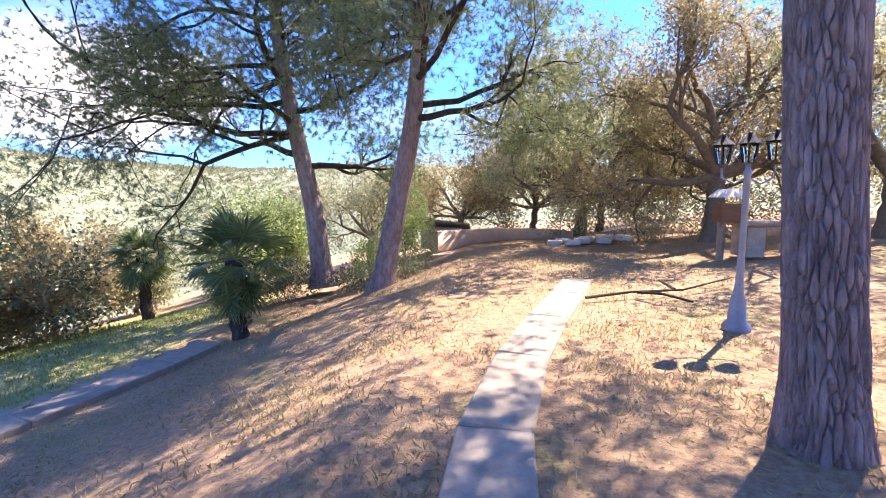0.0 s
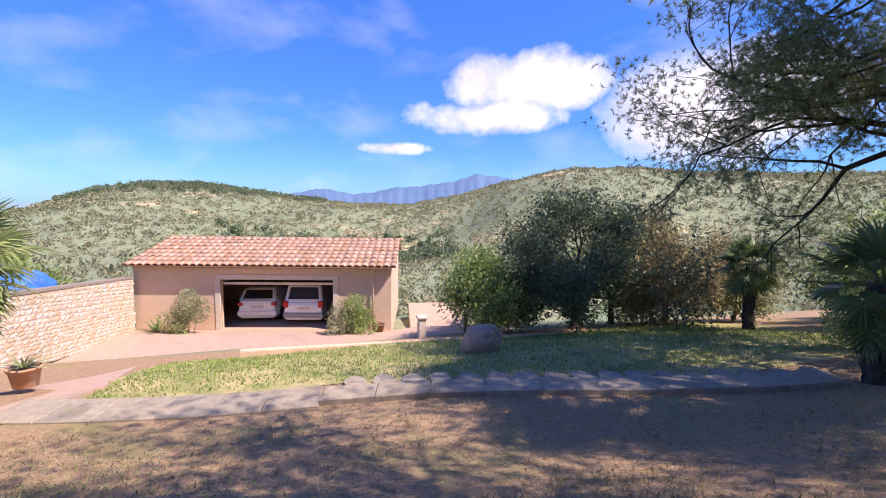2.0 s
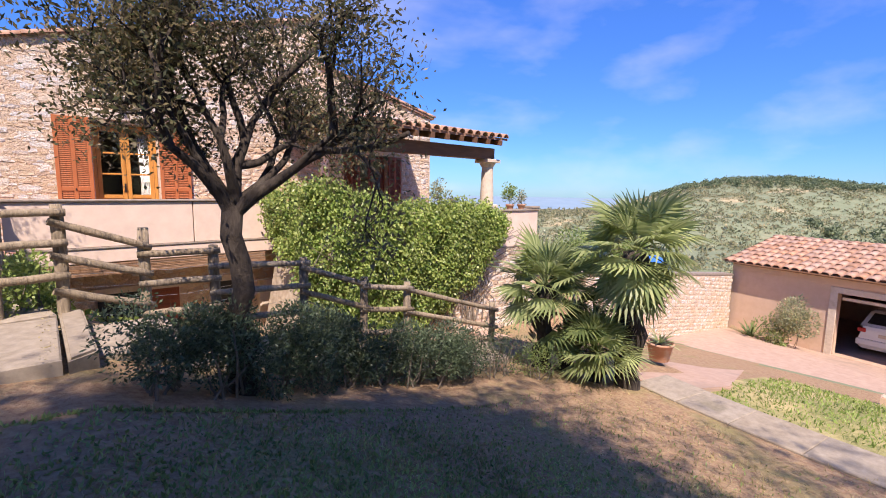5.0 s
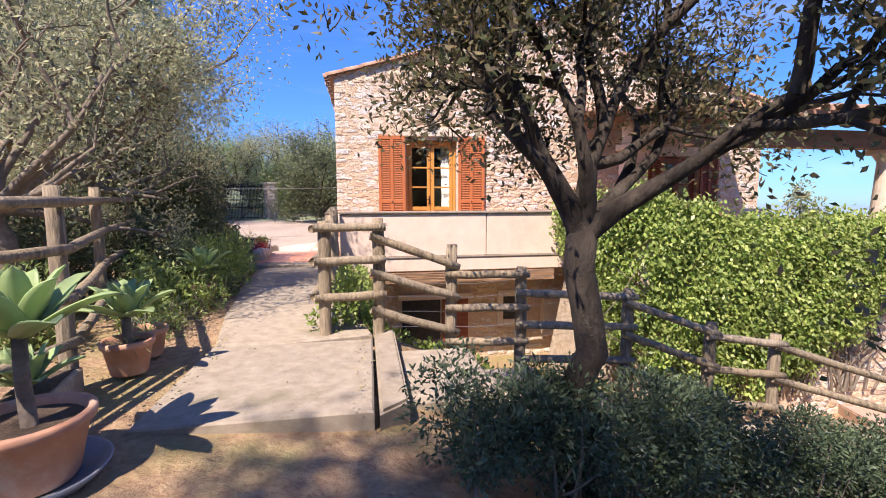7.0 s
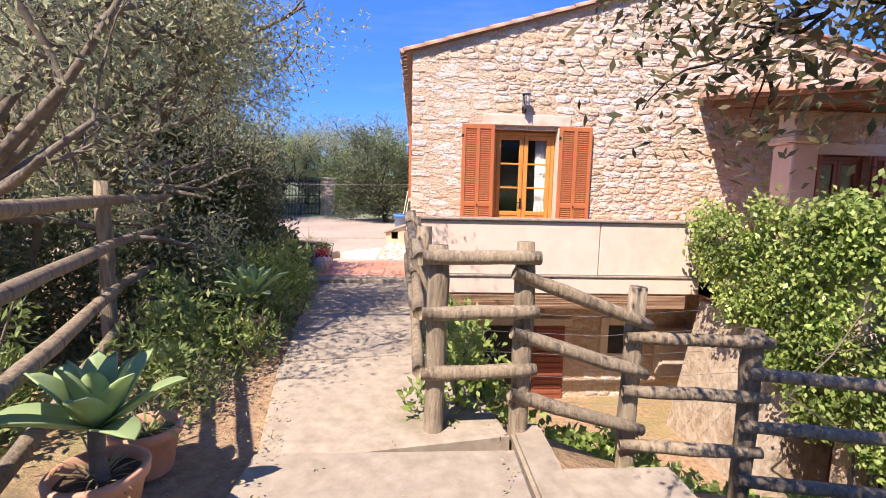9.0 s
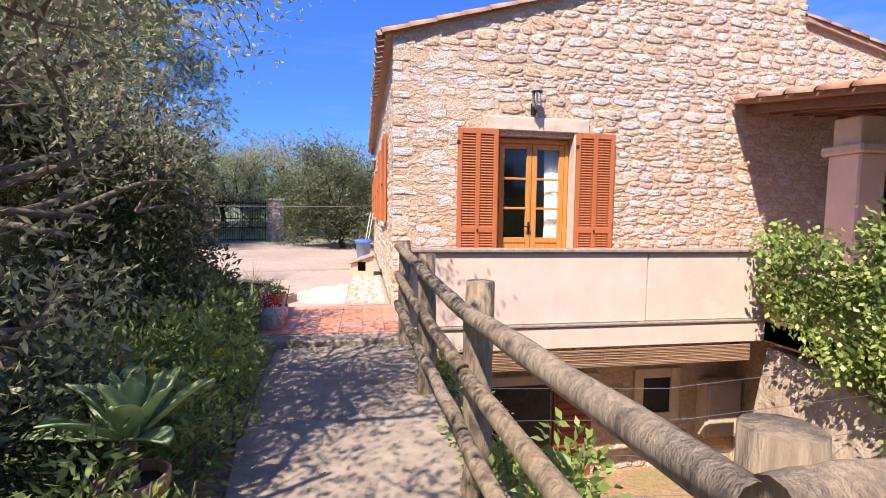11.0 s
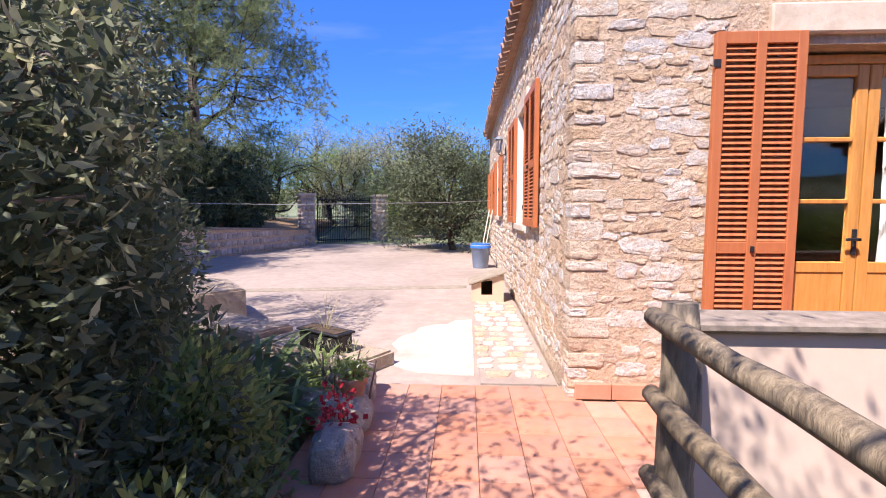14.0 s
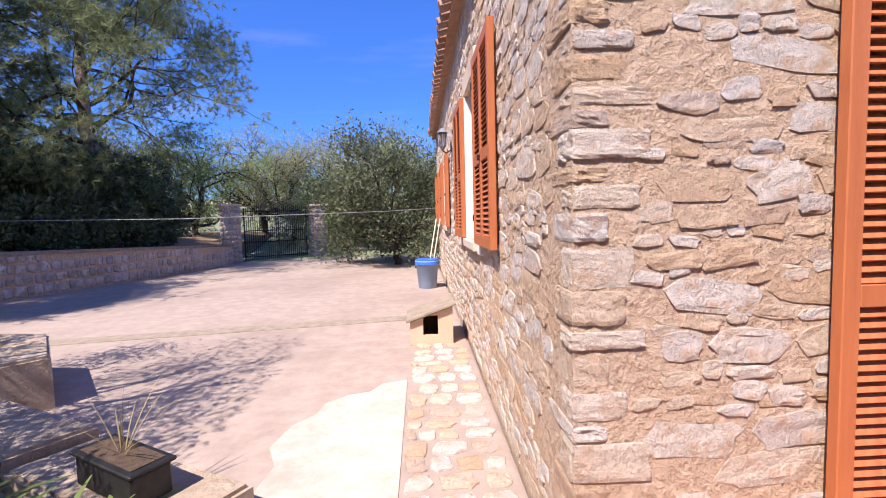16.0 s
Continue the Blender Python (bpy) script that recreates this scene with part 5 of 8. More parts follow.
slab("ramp_wall_cap", [(-11.7, -8.0), (-11.7, -8.42), (-21.1, -7.52), (-21.1, -7.1)], [-0.88, -0.88, -1.83, -1.83], 0.08, M_greycap, "grey capping on the ramp wall", "coping")

# ---- log fences ----
RF = random.Random(31)


def post(root, x, y, z0, z1, r=0.057):
    log("post", (x, y, z0 - 0.15), (x + RF.uniform(-0.015, 0.015), y + RF.uniform(-0.015, 0.015), z1), r, root, rng=RF, sides=12)


fence = tagged(empty("log_fence"), "rustic weathered log fence along the garden steps", "fence")
P = [(-0.485, -7.35, 0.03, 1.04), (-0.977, -7.384, 0.0, 1.06), (-1.69, -7.53, -0.34, 0.79), (-2.37, -7.42, -0.55, 0.56), (-3.4, -7.2, -0.85, 0.35), (-4.25, -7.1, -1.1, 0.0), (-5.05, -7.12, -1.3, -0.17), (-6.9, -7.0, -1.65, -0.75)]
for p in P:
    post(fence, *p)
R3 = [((0.98, 0.98), (0.68, 0.69), (0.35, 0.36)), ((0.90, 0.57), (0.57, 0.27), (0.22, -0.08)), ((0.50, 0.50), (0.17, 0.17), (-0.17, -0.17)), ((0.32, 0.28), (0.0, -0.02), (-0.34, -0.36)),
      ((0.24, -0.12), (-0.08, -0.45), (-0.42, -0.8)), ((-0.12, -0.27), (-0.45, -0.6), (-0.8, -0.95)), ((-0.27, -0.9), (-0.62, -1.22), (-0.95, -1.45))]
for (a, b), rails in zip(zip(P, P[1:]), R3):
    dx, dy = (b[0] - a[0]), (b[1] - a[1])
    L = math.hypot(dx, dy)
    ex, ey = dx / L * 0.07, dy / L * 0.07
    for za, zb in rails:
        log("rail", (a[0] - ex, a[1] + 0.06, za), (b[0] + ex, b[1] + 0.06, zb), 0.039, fence, rng=RF)
walk_fence = tagged(empty("log_fence"), "weathered log railing beside the house walk", "fence")
Q = [(-0.46, -8.88, -0.05, 1.035), (-0.39, -10.13, 0.0, 1.06), (-0.345, -11.4, 0.05, 1.09)]
for p in Q:
    post(walk_fence, *p, r=0.068)
for a, b, rise in zip([P[0], *Q], Q, (((0.97, 0.89), (0.68, 0.6), (0.36, 0.31)), ((0.895, 0.97), (0.62, 0.67), (0.33, 0.39)), ((0.98, 1.03), (0.67, 0.75), (0.39, 0.45)))):
    for za, zb in rise:
        log("rail", (a[0] + 0.08, a[1] + 0.05, za), (b[0] + 0.08, b[1] - 0.05, zb), 0.039, walk_fence, rng=RF)
left_fence = tagged(empty("log_fence"), "silvered log fence among the shrubs", "fence")
LP = [(1.02, -6.35, 0.05, 1.32), (1.75, -8.2, 0.1, 1.35), (2.3, -10.0, 0.1, 1.3), (1.3, -4.6, 0.05, 1.3)]
for p in LP:
    post(left_fence, *p, r=0.05)
for a, b in ((LP[0], LP[1]), (LP[1], LP[2]), (LP[3], LP[0])):
    for z in (1.22, 0.93, 0.62, 0.34):
        log("rail", (a[0] - 0.07, a[1], z), (b[0] - 0.07, b[1], z), 0.035, left_fence, rng=RF)
lines = tagged(empty("washing_lines"), "thin wires strung across the sunken patio", "wire")
for k in range(5):
    z = -0.15 - 0.17 * k
    pts = [(-0.5 + 0.0 * k, -10.5 + 0.25 * k, z + 0.05), (-2.6, -10.4 + 0.25 * k, z - 0.02), (-4.7, -10.3 + 0.25 * k, z + 0.15)]
    v, f = tube(pts, 0.003, 4)
    mesh_np("wire", v, f, M_wire, lines)

# ---- trees ----


def grow(rng, p, d, length, r, level, tubes, tips, bend=0.25, fork=3, shrink=0.66, lift=0.08, rshrink=0.62, steps=5):
    """A limb that bends, tapers and forks; collects tubes and the leaf-bearing twigs."""
    pts, rad = [np.array(p, float)], [r]
    d = np.array(d, float)
    for i in range(steps):
        d = d + rng.normal(size=3) * bend / steps ** 0.5 + np.array([0, 0, lift])
        d /= np.linalg.norm(d)
        pts.append(pts[-1] + d * length / steps)
        rad.append(r * (1 - (1 - rshrink) * (i + 1) / steps))
    tubes.append((np.array(pts), np.array(rad), level))
    if level == 0:
        tips.append((pts[-1], d, length))
        tips.append((pts[len(pts) // 2], d, length))
        return
    if level == 1:
        tips.append((pts[-1], d, length))
    for k in range(fork):
        side = unit(np.cross(d, rng.normal(size=3)))
        nd = unit(d * rng.uniform(0.55, 1.0) + side * rng.uniform(0.5, 0.9))
        i = steps if k == 0 else rng.integers(max(1, steps // 2), steps + 1)
        grow(rng, pts[i], nd, length * shrink * rng.uniform(0.75, 1.2), rad[i] * (0.85 if k == 0 else 0.65), level - 1, tubes, tips, bend, fork, shrink, lift, rshrink, steps)


def wood(name, tubes, material, parent, sides=(4, 6, 8, 12, 16)):
    v, f = merge([tube(p, r, sides[min(l, 4)], cap=l > 1) for p, r, l in tubes])
    return mesh_np(name, v, f, material, parent, smooth=True)


def walk_room(p):
    """True where a leaf would hang in the way of someone on the walk."""
    mid = np.interp(p[:, 1], [-12.0, -11.0, -9.8, -7.3, -5.0, -4.0, -1.6, 0.0], [0.2, 0.38, 0.4, 0.18, -0.4, -0.8, -0.84, 0.0])
    return ((np.abs(p[:, 0] - mid) < 0.68) & (p[:, 2] < 2.0) & (p[:, 1] > -13)) | (np.hypot(p[:, 0] + 2.05, p[:, 1] + 5.5) > 1.95)


def walk_side(p):
    """The thicket keeps behind its fence line below head height, and off the tiled landing."""
    x, y, z = p[:, 0], p[:, 1], p[:, 2]
    lim = np.interp(y, [-14, -13, -12, -11, -9, -7, -5], [3.3, 2.45, 1.65, 1.28, 1.15, 1.35, 1.6]) - np.clip((z - 2.1) * 1.5, 0, 1.15) * np.interp(y, [-12, -11], [0, 1])
    over_yard = (z > 0.8) & (x - 0.43 * z < 1.5) & (y - 0.57 * z < -13.0) & (y < -10.6)
    return (x < lim) | ((y > -6.6) & (x < 2.4)) | over_yard


def broadleaf(name, base, trunk, limbs, level, leaves, lsize, material, bark, label, seed, spread=0.22, cat="tree", fork=3, lift=0.08, shrink=0.66, bend=0.3, clear=None):
    """trunk: (top, radius); limbs: rows of heading, rise and length in degrees and metres."""
    rng = np.random.default_rng(seed)
    root = tagged(empty(name, base), label, cat)
    top, r = np.array(trunk[0], float) - np.array(base), trunk[1]
    tubes, tips = [], []
    n = 7
    pts = [top * i / n + np.array([rng.normal() * 0.03, rng.normal() * 0.03, 0]) * (0 < i < n) for i in range(n + 1)]
    pts[0] = np.array([0, 0, -0.12])
    rad = [r * (1.55 if i == 0 else 1.18 if i == 1 else 1.0 - 0.06 * i / n) for i in range(n + 1)]
    tubes.append((np.array(pts), np.array(rad), 4))
    for hd, rise, ln, rr in limbs:
        a, e = radians(hd), radians(rise)
        d = np.array([math.cos(a) * math.cos(e), math.sin(a) * math.cos(e), math.sin(e)])
        grow(rng, top - np.array([0, 0, 0.05]), d, ln, rr, level, tubes, tips, bend=bend, lift=lift, fork=fork, shrink=shrink)
    b0 = np.array(base)
    if clear:
        # limbs whose forks are cut back run out thin
        tubes = [(p, rd * np.linspace(1, 0.45, len(rd)) if i and lv == 4 else rd, lv) for i, (p, rd, lv) in enumerate(tubes)]
        tubes = [q for q in tubes if q[2] == 4 or not clear((q[0] * np.array([1.12, 1.12, 1.0])) + b0).any()]
        tips = [q for q in tips if not clear(q[0][None] + b0).any()]
    wood("trunk", tubes, bark, root)
    tp = np.array([t[0] for t in tips])
    td = np.array([t[1] for t in tips])
    k = rng.integers(0, len(tp), leaves)
    pos = tp[k] + rng.normal(size=(leaves, 3)) * spread - td[k] * rng.random(leaves)[:, None] * spread
    ax = unit(td[k] * 0.5 + rng.normal(size=(leaves, 3)) * 0.7)
    if clear:
        ok = ~clear(pos + b0)
        pos, ax, leaves = pos[ok], ax[ok], int(ok.sum())
    v, f = leaf_quads(pos, ax, lsize[0] * rng.uniform(0.6, 1.2, leaves), lsize[1] * rng.uniform(0.7, 1.2, leaves), rng)
    mesh_np("crown", v, f, material, root)
    return root


def needle_tris(pos, dirs, per, length, width, rng):
    n = len(pos)
    p = np.repeat(pos, per, axis=0)
    d = np.repeat(dirs, per, axis=0)
    ax = unit(d * 0.7 + rng.normal(size=(n * per, 3)) * 0.75)
    s = unit(np.cross(ax, rng.normal(size=(n * per, 3)))) * width / 2
    L = (length * rng.uniform(0.6, 1.15, n * per))[:, None]
    b = p + ax * L * 0.08
    v = np.stack([b - s, b + s, b + ax * L], axis=1).reshape(-1, 3)
    return v, np.arange(3 * n * per).reshape(-1, 3)


def pine(name, base, path, r0, r1, limbs, label, seed, tufts, per=16, needle=0.15, width=0.012, bark_sides=20, spread=0.28, rough_bark=0.0):
    """path: trunk points above the base. limbs: rows of height share, heading, rise, length."""
    rng = np.random.default_rng(seed)
    root = tagged(empty(name, base), label, "tree")
    pts = np.array([(0, 0, -0.15), *path], float)
    t = np.linspace(0, 1, 40)
    seg = np.concatenate([[0], np.cumsum(np.linalg.norm(np.diff(pts, axis=0), axis=1))])
    seg /= seg[-1]
    P_ = np.stack([np.interp(t, seg, pts[:, k]) for k in range(3)], -1)
    for _ in range(3):
        P_[1:-1] = 0.25 * P_[:-2] + 0.5 * P_[1:-1] + 0.25 * P_[2:]
    rad = r0 + (r1 - r0) * t ** 0.9
    rad[0] *= 1.45
    rad[1] *= 1.18
    v, f = tube(P_, rad, bark_sides, cap=False)
    mesh_np("trunk", v, f, M_barkpine, root, smooth=True)
    tubes, tips = [], []
    for hs, hd, rise, ln in limbs:
        i = int(hs * 39)
        a, e = radians(hd), radians(rise)
        d = np.array([math.cos(a) * math.cos(e), math.sin(a) * math.cos(e), math.sin(e)])
        grow(rng, P_[i], d, ln * 0.5, max(0.03, rad[i] * 0.42), 3, tubes, tips, bend=0.35, fork=3, shrink=0.72, lift=0.03, steps=4)
    wood("branchwork", tubes, M_bark, root)
    tp = np.array([q[0] for q in tips])
    td = np.array([q[1] for q in tips])
    k = rng.integers(0, len(tp), tufts)
    pos = tp[k] + rng.normal(size=(tufts, 3)) * spread * np.array([1, 1, 0.6])
    dirs = unit(td[k] + rng.normal(size=(tufts, 3)) * 0.5)
    v, f = needle_tris(pos, dirs, per, needle, width, rng)
    mesh_np("crown", v, f, F_pine, root)
    return root


def pine_limbs(rng, n, lo, hi, ln, rise=(-5, 35), heads=None, short=1.0):
    out = []
    for i in range(n):
        h = lo + (hi - lo) * i / max(1, n - 1)
        hd = (i * 137.5 + rng.uniform(-20, 20)) if heads is None else heads[i % len(heads)] + rng.uniform(-15, 15)
        k_ = short if 115 < hd % 360 < 310 else 1.0
        out.append((h, hd, rng.uniform(*rise), ln * (1.15 - 0.6 * (h - lo) / (hi - lo + 1e-6)) * rng.uniform(0.8, 1.15) * k_))
    return out


RP = random.Random(41)
pine("pine_tree", (-4.86, 11.93, rest(-4.86, 11.93) + 0.35), [(-0.25, 0.1, 2.0), (-0.75, 0.1, 4.2), (-1.1, 0.0, 6.5), (-1.2, 0.0, 9.0), (-0.9, 0.1, 11.5)], 0.30, 0.09,
     [(0.30, 20, 5, 3.2), (0.33, 170, -8, 4.6), (0.36, 215, -12, 5.0), (0.40, 260, -5, 4.2), (0.45, 195, -5, 5.6), (0.5, 170, 0, 5.6), (0.38, 200, -14, 5.8)] + pine_limbs(RP, 20, 0.42, 0.98, 4.6), "tall leaning pine with a purplish furrowed trunk", 51, 23000, width=0.015, spread=0.38)
pine("pine_tree", (-2.78, 10.23, rest(-2.78, 10.23) + 0.05), [(0.35, 0.0, 1.6), (0.75, 0.1, 3.6), (1.0, 0.1, 6.0), (1.1, 0.0, 8.5), (1.0, 0.1, 11.0)], 0.27, 0.09,
     [(0.38, 340, 0, 3.6), (0.41, 30, -4, 4.2), (0.44, 300, -6, 3.8)] + pine_limbs(RP, 18, 0.46, 0.98, 4.2), "tall pine leaning away from its neighbour", 52, 18000, width=0.015, spread=0.38)
# the great pine beside the strip path: deeply furrowed trunk
BP = (1.73, 2.56)
big = pine("pine_tree", (*BP, rest(*BP)), [(-0.05, 0.05, 1.5), (-0.12, 0.1, 3.5), (-0.15, 0.2, 6.0), (-0.1, 0.2, 8.4), (0.0, 0.2, 10.4)], 0.15, 0.1,
           pine_limbs(RP, 22, 0.42, 0.98, 4.6, (0, 30), short=0.52) + [(0.5, 35, 8, 6.0), (0.56, 60, 12, 6.0), (0.62, 85, 10, 5.0), (0.66, 20, 12, 6.5), (0.58, 285, 12, 3.0), (0.68, 290, 5, 3.4), (0.75, 312, 5, 3.3), (0.62, 305, 4, 3.6), (0.64, 262, 10, 2.9), (0.7, 300, 10, 3.0), (0.74, 240, 8, 3.2), (0.66, 318, 10, 3.0), (0.82, 275, 10, 2.6), (0.86, 250, 8, 2.8), (0.78, 220, 8, 3.2), (0.55, 330, 12, 2.8), (0.72, 50, 14, 7.0), (0.6, 110, 8, 6.0), (0.8, 70, 14, 6.5)], "massive pine trunk with deep flaking bark plates", 53, 43000, spread=0.42, bark_sides=20)


def furrowed_trunk(ob, base, h, r, seed):
    """Bark plates: long ragged ridges split by furrows, modelled in the surface."""
    n, m = 230, 330
    th = np.linspace(0, 2 * np.pi, n, endpoint=False)
    z = np.linspace(-0.15, h, m)
    T, Z = np.meshgrid(th, z)
    warp = np.array([[noise.noise(Vector((math.cos(a) * 1.1, math.sin(a) * 1.1, b * 2.6))) for a in th] for b in z])
    cell = np.array([[noise.voronoi(Vector((math.cos(a) * 5.4 + 0.8 * w, math.sin(a) * 5.4 + 0.8 * w, b * 5.0 + 1.0 * w)))[0] for a, w in zip(th, wr)] for b, wr in zip(z, warp)])
    edge = np.clip((cell[:, :, 1] - cell[:, :, 0]) / 0.22, 0, 1)
    flare = 1 + 0.42 * np.exp(-(Z + 0.1) / 0.22)
    R = (r * (1 - 0.05 * Z) * flare) + 0.030 * (edge ** 0.6 - 0.6) + 0.010 * warp
    X, Y = R * np.cos(T) - 0.062 * Z, R * np.sin(T) + 0.03 * Z
    v = np.stack([X, Y, Z], -1).reshape(-1, 3)
    i, j = np.meshgrid(np.arange(m - 1), np.arange(n), indexing="ij")
    j2 = (j + 1) % n
    f = np.stack([i * n + j, i * n + j2, (i + 1) * n + j2, (i + 1) * n + j], -1).reshape(-1, 4)
    return mesh_np("bark", v, f, M_barkpine, ob, smooth=True)


furrowed_trunk(big, BP, 4.2, 0.178, 5)
pine("pine_tree", (9.6, -25.5, 0.9), [(0.1, 0.1, 2.0), (0.3, 0, 4.5), (0.2, 0, 7.5), (0.1, 0, 10)], 0.24, 0.06,
     pine_limbs(RP, 26, 0.22, 0.98, 4.4, (0, 40)), "broad green pine behind the yard wall", 54, 15000, per=15, width=0.016, needle=0.18)
pine("pine_tree", (13.0, -19.5, 1.0), [(0.1, 0.1, 2.0), (0.2, 0, 4.5), (0.2, 0, 8.5)], 0.22, 0.06,
     pine_limbs(RP, 16, 0.25, 0.98, 4.0, (0, 40)), "dense pine at the yard edge", 55, 9000, per=14, width=0.016, needle=0.18)
for k, (x, y, t) in enumerate(((10.9, -16.2, 11000), (12.0, -22.4, 9000))):
    pine("pine_tree", (x, y, 1.0), [(0.1, 0.1, 1.6), (0.2, 0, 3.6), (0.1, 0, 7.2)], 0.2, 0.05,
         pine_limbs(RP, 20, 0.2, 0.98, 3.6, (0, 40)), "low-branched pine among the bank hedges", 56 + k, t, per=14, width=0.018, needle=0.18)

# small dark tree over the garden steps
broadleaf("carob_tree", (-2.08, -5.5, rest(-2.08, -5.5)), ((-2.02, -5.46, 1.09), 0.088),
          [(20, 54, 0.85, 0.066), (78, 68, 0.85, 0.055), (140, 40, 1.1, 0.066), (200, 45, 1.0, 0.06), (265, 70, 1.0, 0.07), (318, 60, 1.05, 0.07), (50, 78, 1.0, 0.055)],
          4, 27000, (0.052, 0.02), F_carob, M_bark, "small forked tree with dark leathery leaves and a bare trunk", 61, clear=walk_room, spread=0.13, lift=0.05, shrink=0.62)

# evergreen thicket beside the walk
# third olive takes hedge leaves, their dark colour standing in for backlit shade
for k, (x, y, h, seed, n, lm) in enumerate(((2.25, -7.8, 1.2, 62, 23000, 1.25), (2.5, -9.6, 1.4, 63, 23000, 1.3), (2.95, -11.3, 1.15, 64, 34000, 0.88), (4.6, -12.7, 1.5, 66, 28000, 1.3))):
    broadleaf("wild_olive", (x, y, rest(x, y)), ((x + 0.1, y, h), 0.085),
              [(a + 11 * k, e, lm * q, 0.05) for a, e, q in ((0, 35, 1), (60, 55, 1.1), (125, 30, 1), (180, 50, 1.1), (235, 28, 1), (300, 45, 1.05), (20, 80, 1.15), (150, 5, 0.9), (210, -8, 0.8), (270, 5, 0.8), (180, 62, 1.35), (225, 58, 1.3))],
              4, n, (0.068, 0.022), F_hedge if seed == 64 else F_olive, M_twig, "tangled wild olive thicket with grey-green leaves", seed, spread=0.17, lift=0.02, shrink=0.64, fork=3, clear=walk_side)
# olive garden round the pool
for k, (x, y, s, seed) in enumerate(((-1.6, 17.2, 1.0, 71), (1.2, 18.0, 1.05, 72), (3.6, 17.5, 1.1, 73), (6.3, 15.0, 1.25, 74), (8.2, 11.0, 1.3, 75), (-5.5, 18.5, 1.1, 76), (10.5, 17.0, 1.5, 77), (7.2, 20.5, 1.4, 78), (-9.5, 17.5, 0.7, 79), (5.4, 12.6, 1.75, 171), (2.6, 15.9, 1.6, 172))):
    z0 = rest(x, y)
    broadleaf("olive_tree", (x, y, z0), ((x + 0.1, y, z0 + 1.0 * s), 0.12 * s),
              [(a + 23 * k, e, 1.35 * s * q, 0.07 * s) for a, e, q in ((0, 40, 1), (72, 50, 1), (140, 25, 1), (215, 45, 1), (290, 30, 1), (30, 80, 1), (180, 0, 0.8), (330, 0, 0.8))],
              4, 21000 if k < 9 else 42000, (0.12, 0.045), F_olive if k % 3 else F_dry, M_twig, "spreading silvery olive tree with a twisted trunk", seed, spread=0.26, lift=0.03)
# trees below the lawn and in front of the valley
for (x, y, s, mat, seed, n, lab, cr) in ((-14.6, 8.9, 1.25, F_dark, 81, 34000, "dense round dark-leaved tree below the lawn", 1.0), (-15.2, 5.6, 0.85, F_bush, 82, 14000, "slim young olive below the kerb wall", 0.8),
                                         (-13.8, 12.2, 0.95, F_dry, 83, 20000, "bare-branched shrub turning yellow", 0.9), (-13.2, 14.8, 0.7, F_olive, 84, 13000, "pale green garden shrub at the slope", 0.9),
                                         (-8.5, 14.8, 0.9, F_bush, 85, 10000, "leafy garden shrub behind the pines", 0.9), (-16.0, 11.5, 1.0, F_bush, 86, 8000, "leafy shrub below the retaining wall", 0.9)):
    z0 = float(land_z(np.array([x]), np.array([y]))[0])
    broadleaf("garden_tree", (x, y, z0), ((x + 0.05, y, z0 + 1.1 * s), 0.11 * s),
              [(a, e, 1.35 * s * cr * q, 0.06 * s) for a, e, q in ((10, 35, 1), (80, 55, 1), (150, 20, 1), (220, 50, 1), (295, 30, 1), (45, 82, 1.1), (120, 2, 0.8), (260, 0, 0.8), (340, 5, 0.8))],
              4, n, (0.14, 0.07), mat, M_twig if mat in (F_dry, F_olive) else M_bark, lab, seed, spread=0.26, lift=0.03)
# yard: clipped tree by the wall, light shrub, far tops
for (x, y, s, mat, seed, n, lab) in ((0.9, -25.2, 1.0, F_hedge, 91, 26000, "round dense tree by the end of the yard wall"), (3.3, -31.0, 0.9, F_bright, 92, 8000, "bright green shrub beyond the gate pillar"),
                                     (1.6, -29.5, 1.15, F_bush, 93, 9000, "dense shrub behind the yard"), (10.5, -42, 1.9, F_olive, 94, 8000, "pale olive crown beyond the gate"), (8.0, -35, 1.4, F_bush, 98, 14000, "dense evergreen beyond the gate"), (12.5, -31.5, 1.5, F_hedge, 99, 9000, "dark evergreen behind the bank"), (2.8, -37, 1.4, F_olive, 100, 14000, "pale olive crown beyond the gate"), (-2.0, -33, 1.5, F_bush, 101, 9000, "dense evergreen behind the house"), (9.6, -31.2, 1.3, F_bush, 102, 12000, "dense evergreen beyond the gate"), (6.3, -34.0, 1.2, F_olive, 103, 12000, "pale olive crown beyond the gate"), (4.4, -35.5, 1.35, F_olive, 104, 12000, "pale olive crown beyond the gate"), (5.5, -44, 1.9, F_olive, 95, 8000, "pale olive crown beyond the gate"),
                                     (0.5, -42, 1.9, F_olive, 96, 8000, "pale olive crown beyond the gate"), (15, -38, 1.9, F_olive, 97, 7000, "pale olive crown beyond the gate")):
    z0 = 0.06 if y > -26 else float(land_z(np.array([x]), np.array([y]))[0])
    broadleaf("yard_tree", (x, y, z0), ((x + 0.1, y, z0 + 0.8 * s), 0.1 * s),
              [(a, e, 1.3 * s * q, 0.06 * s) for a, e, q in ((10, 35, 1), (80, 55, 1), (150, 20, 1), (220, 50, 1), (295, 30, 1), (45, 82, 1.1), (120, 2, 0.8), (260, 0, 0.8), (340, 5, 0.8))],
              4, n, (0.12, 0.05), mat, M_bark, lab, seed, spread=0.26, lift=0.03)

# ---- palms, hedges, potted plants ----
RG = np.random.default_rng(101)


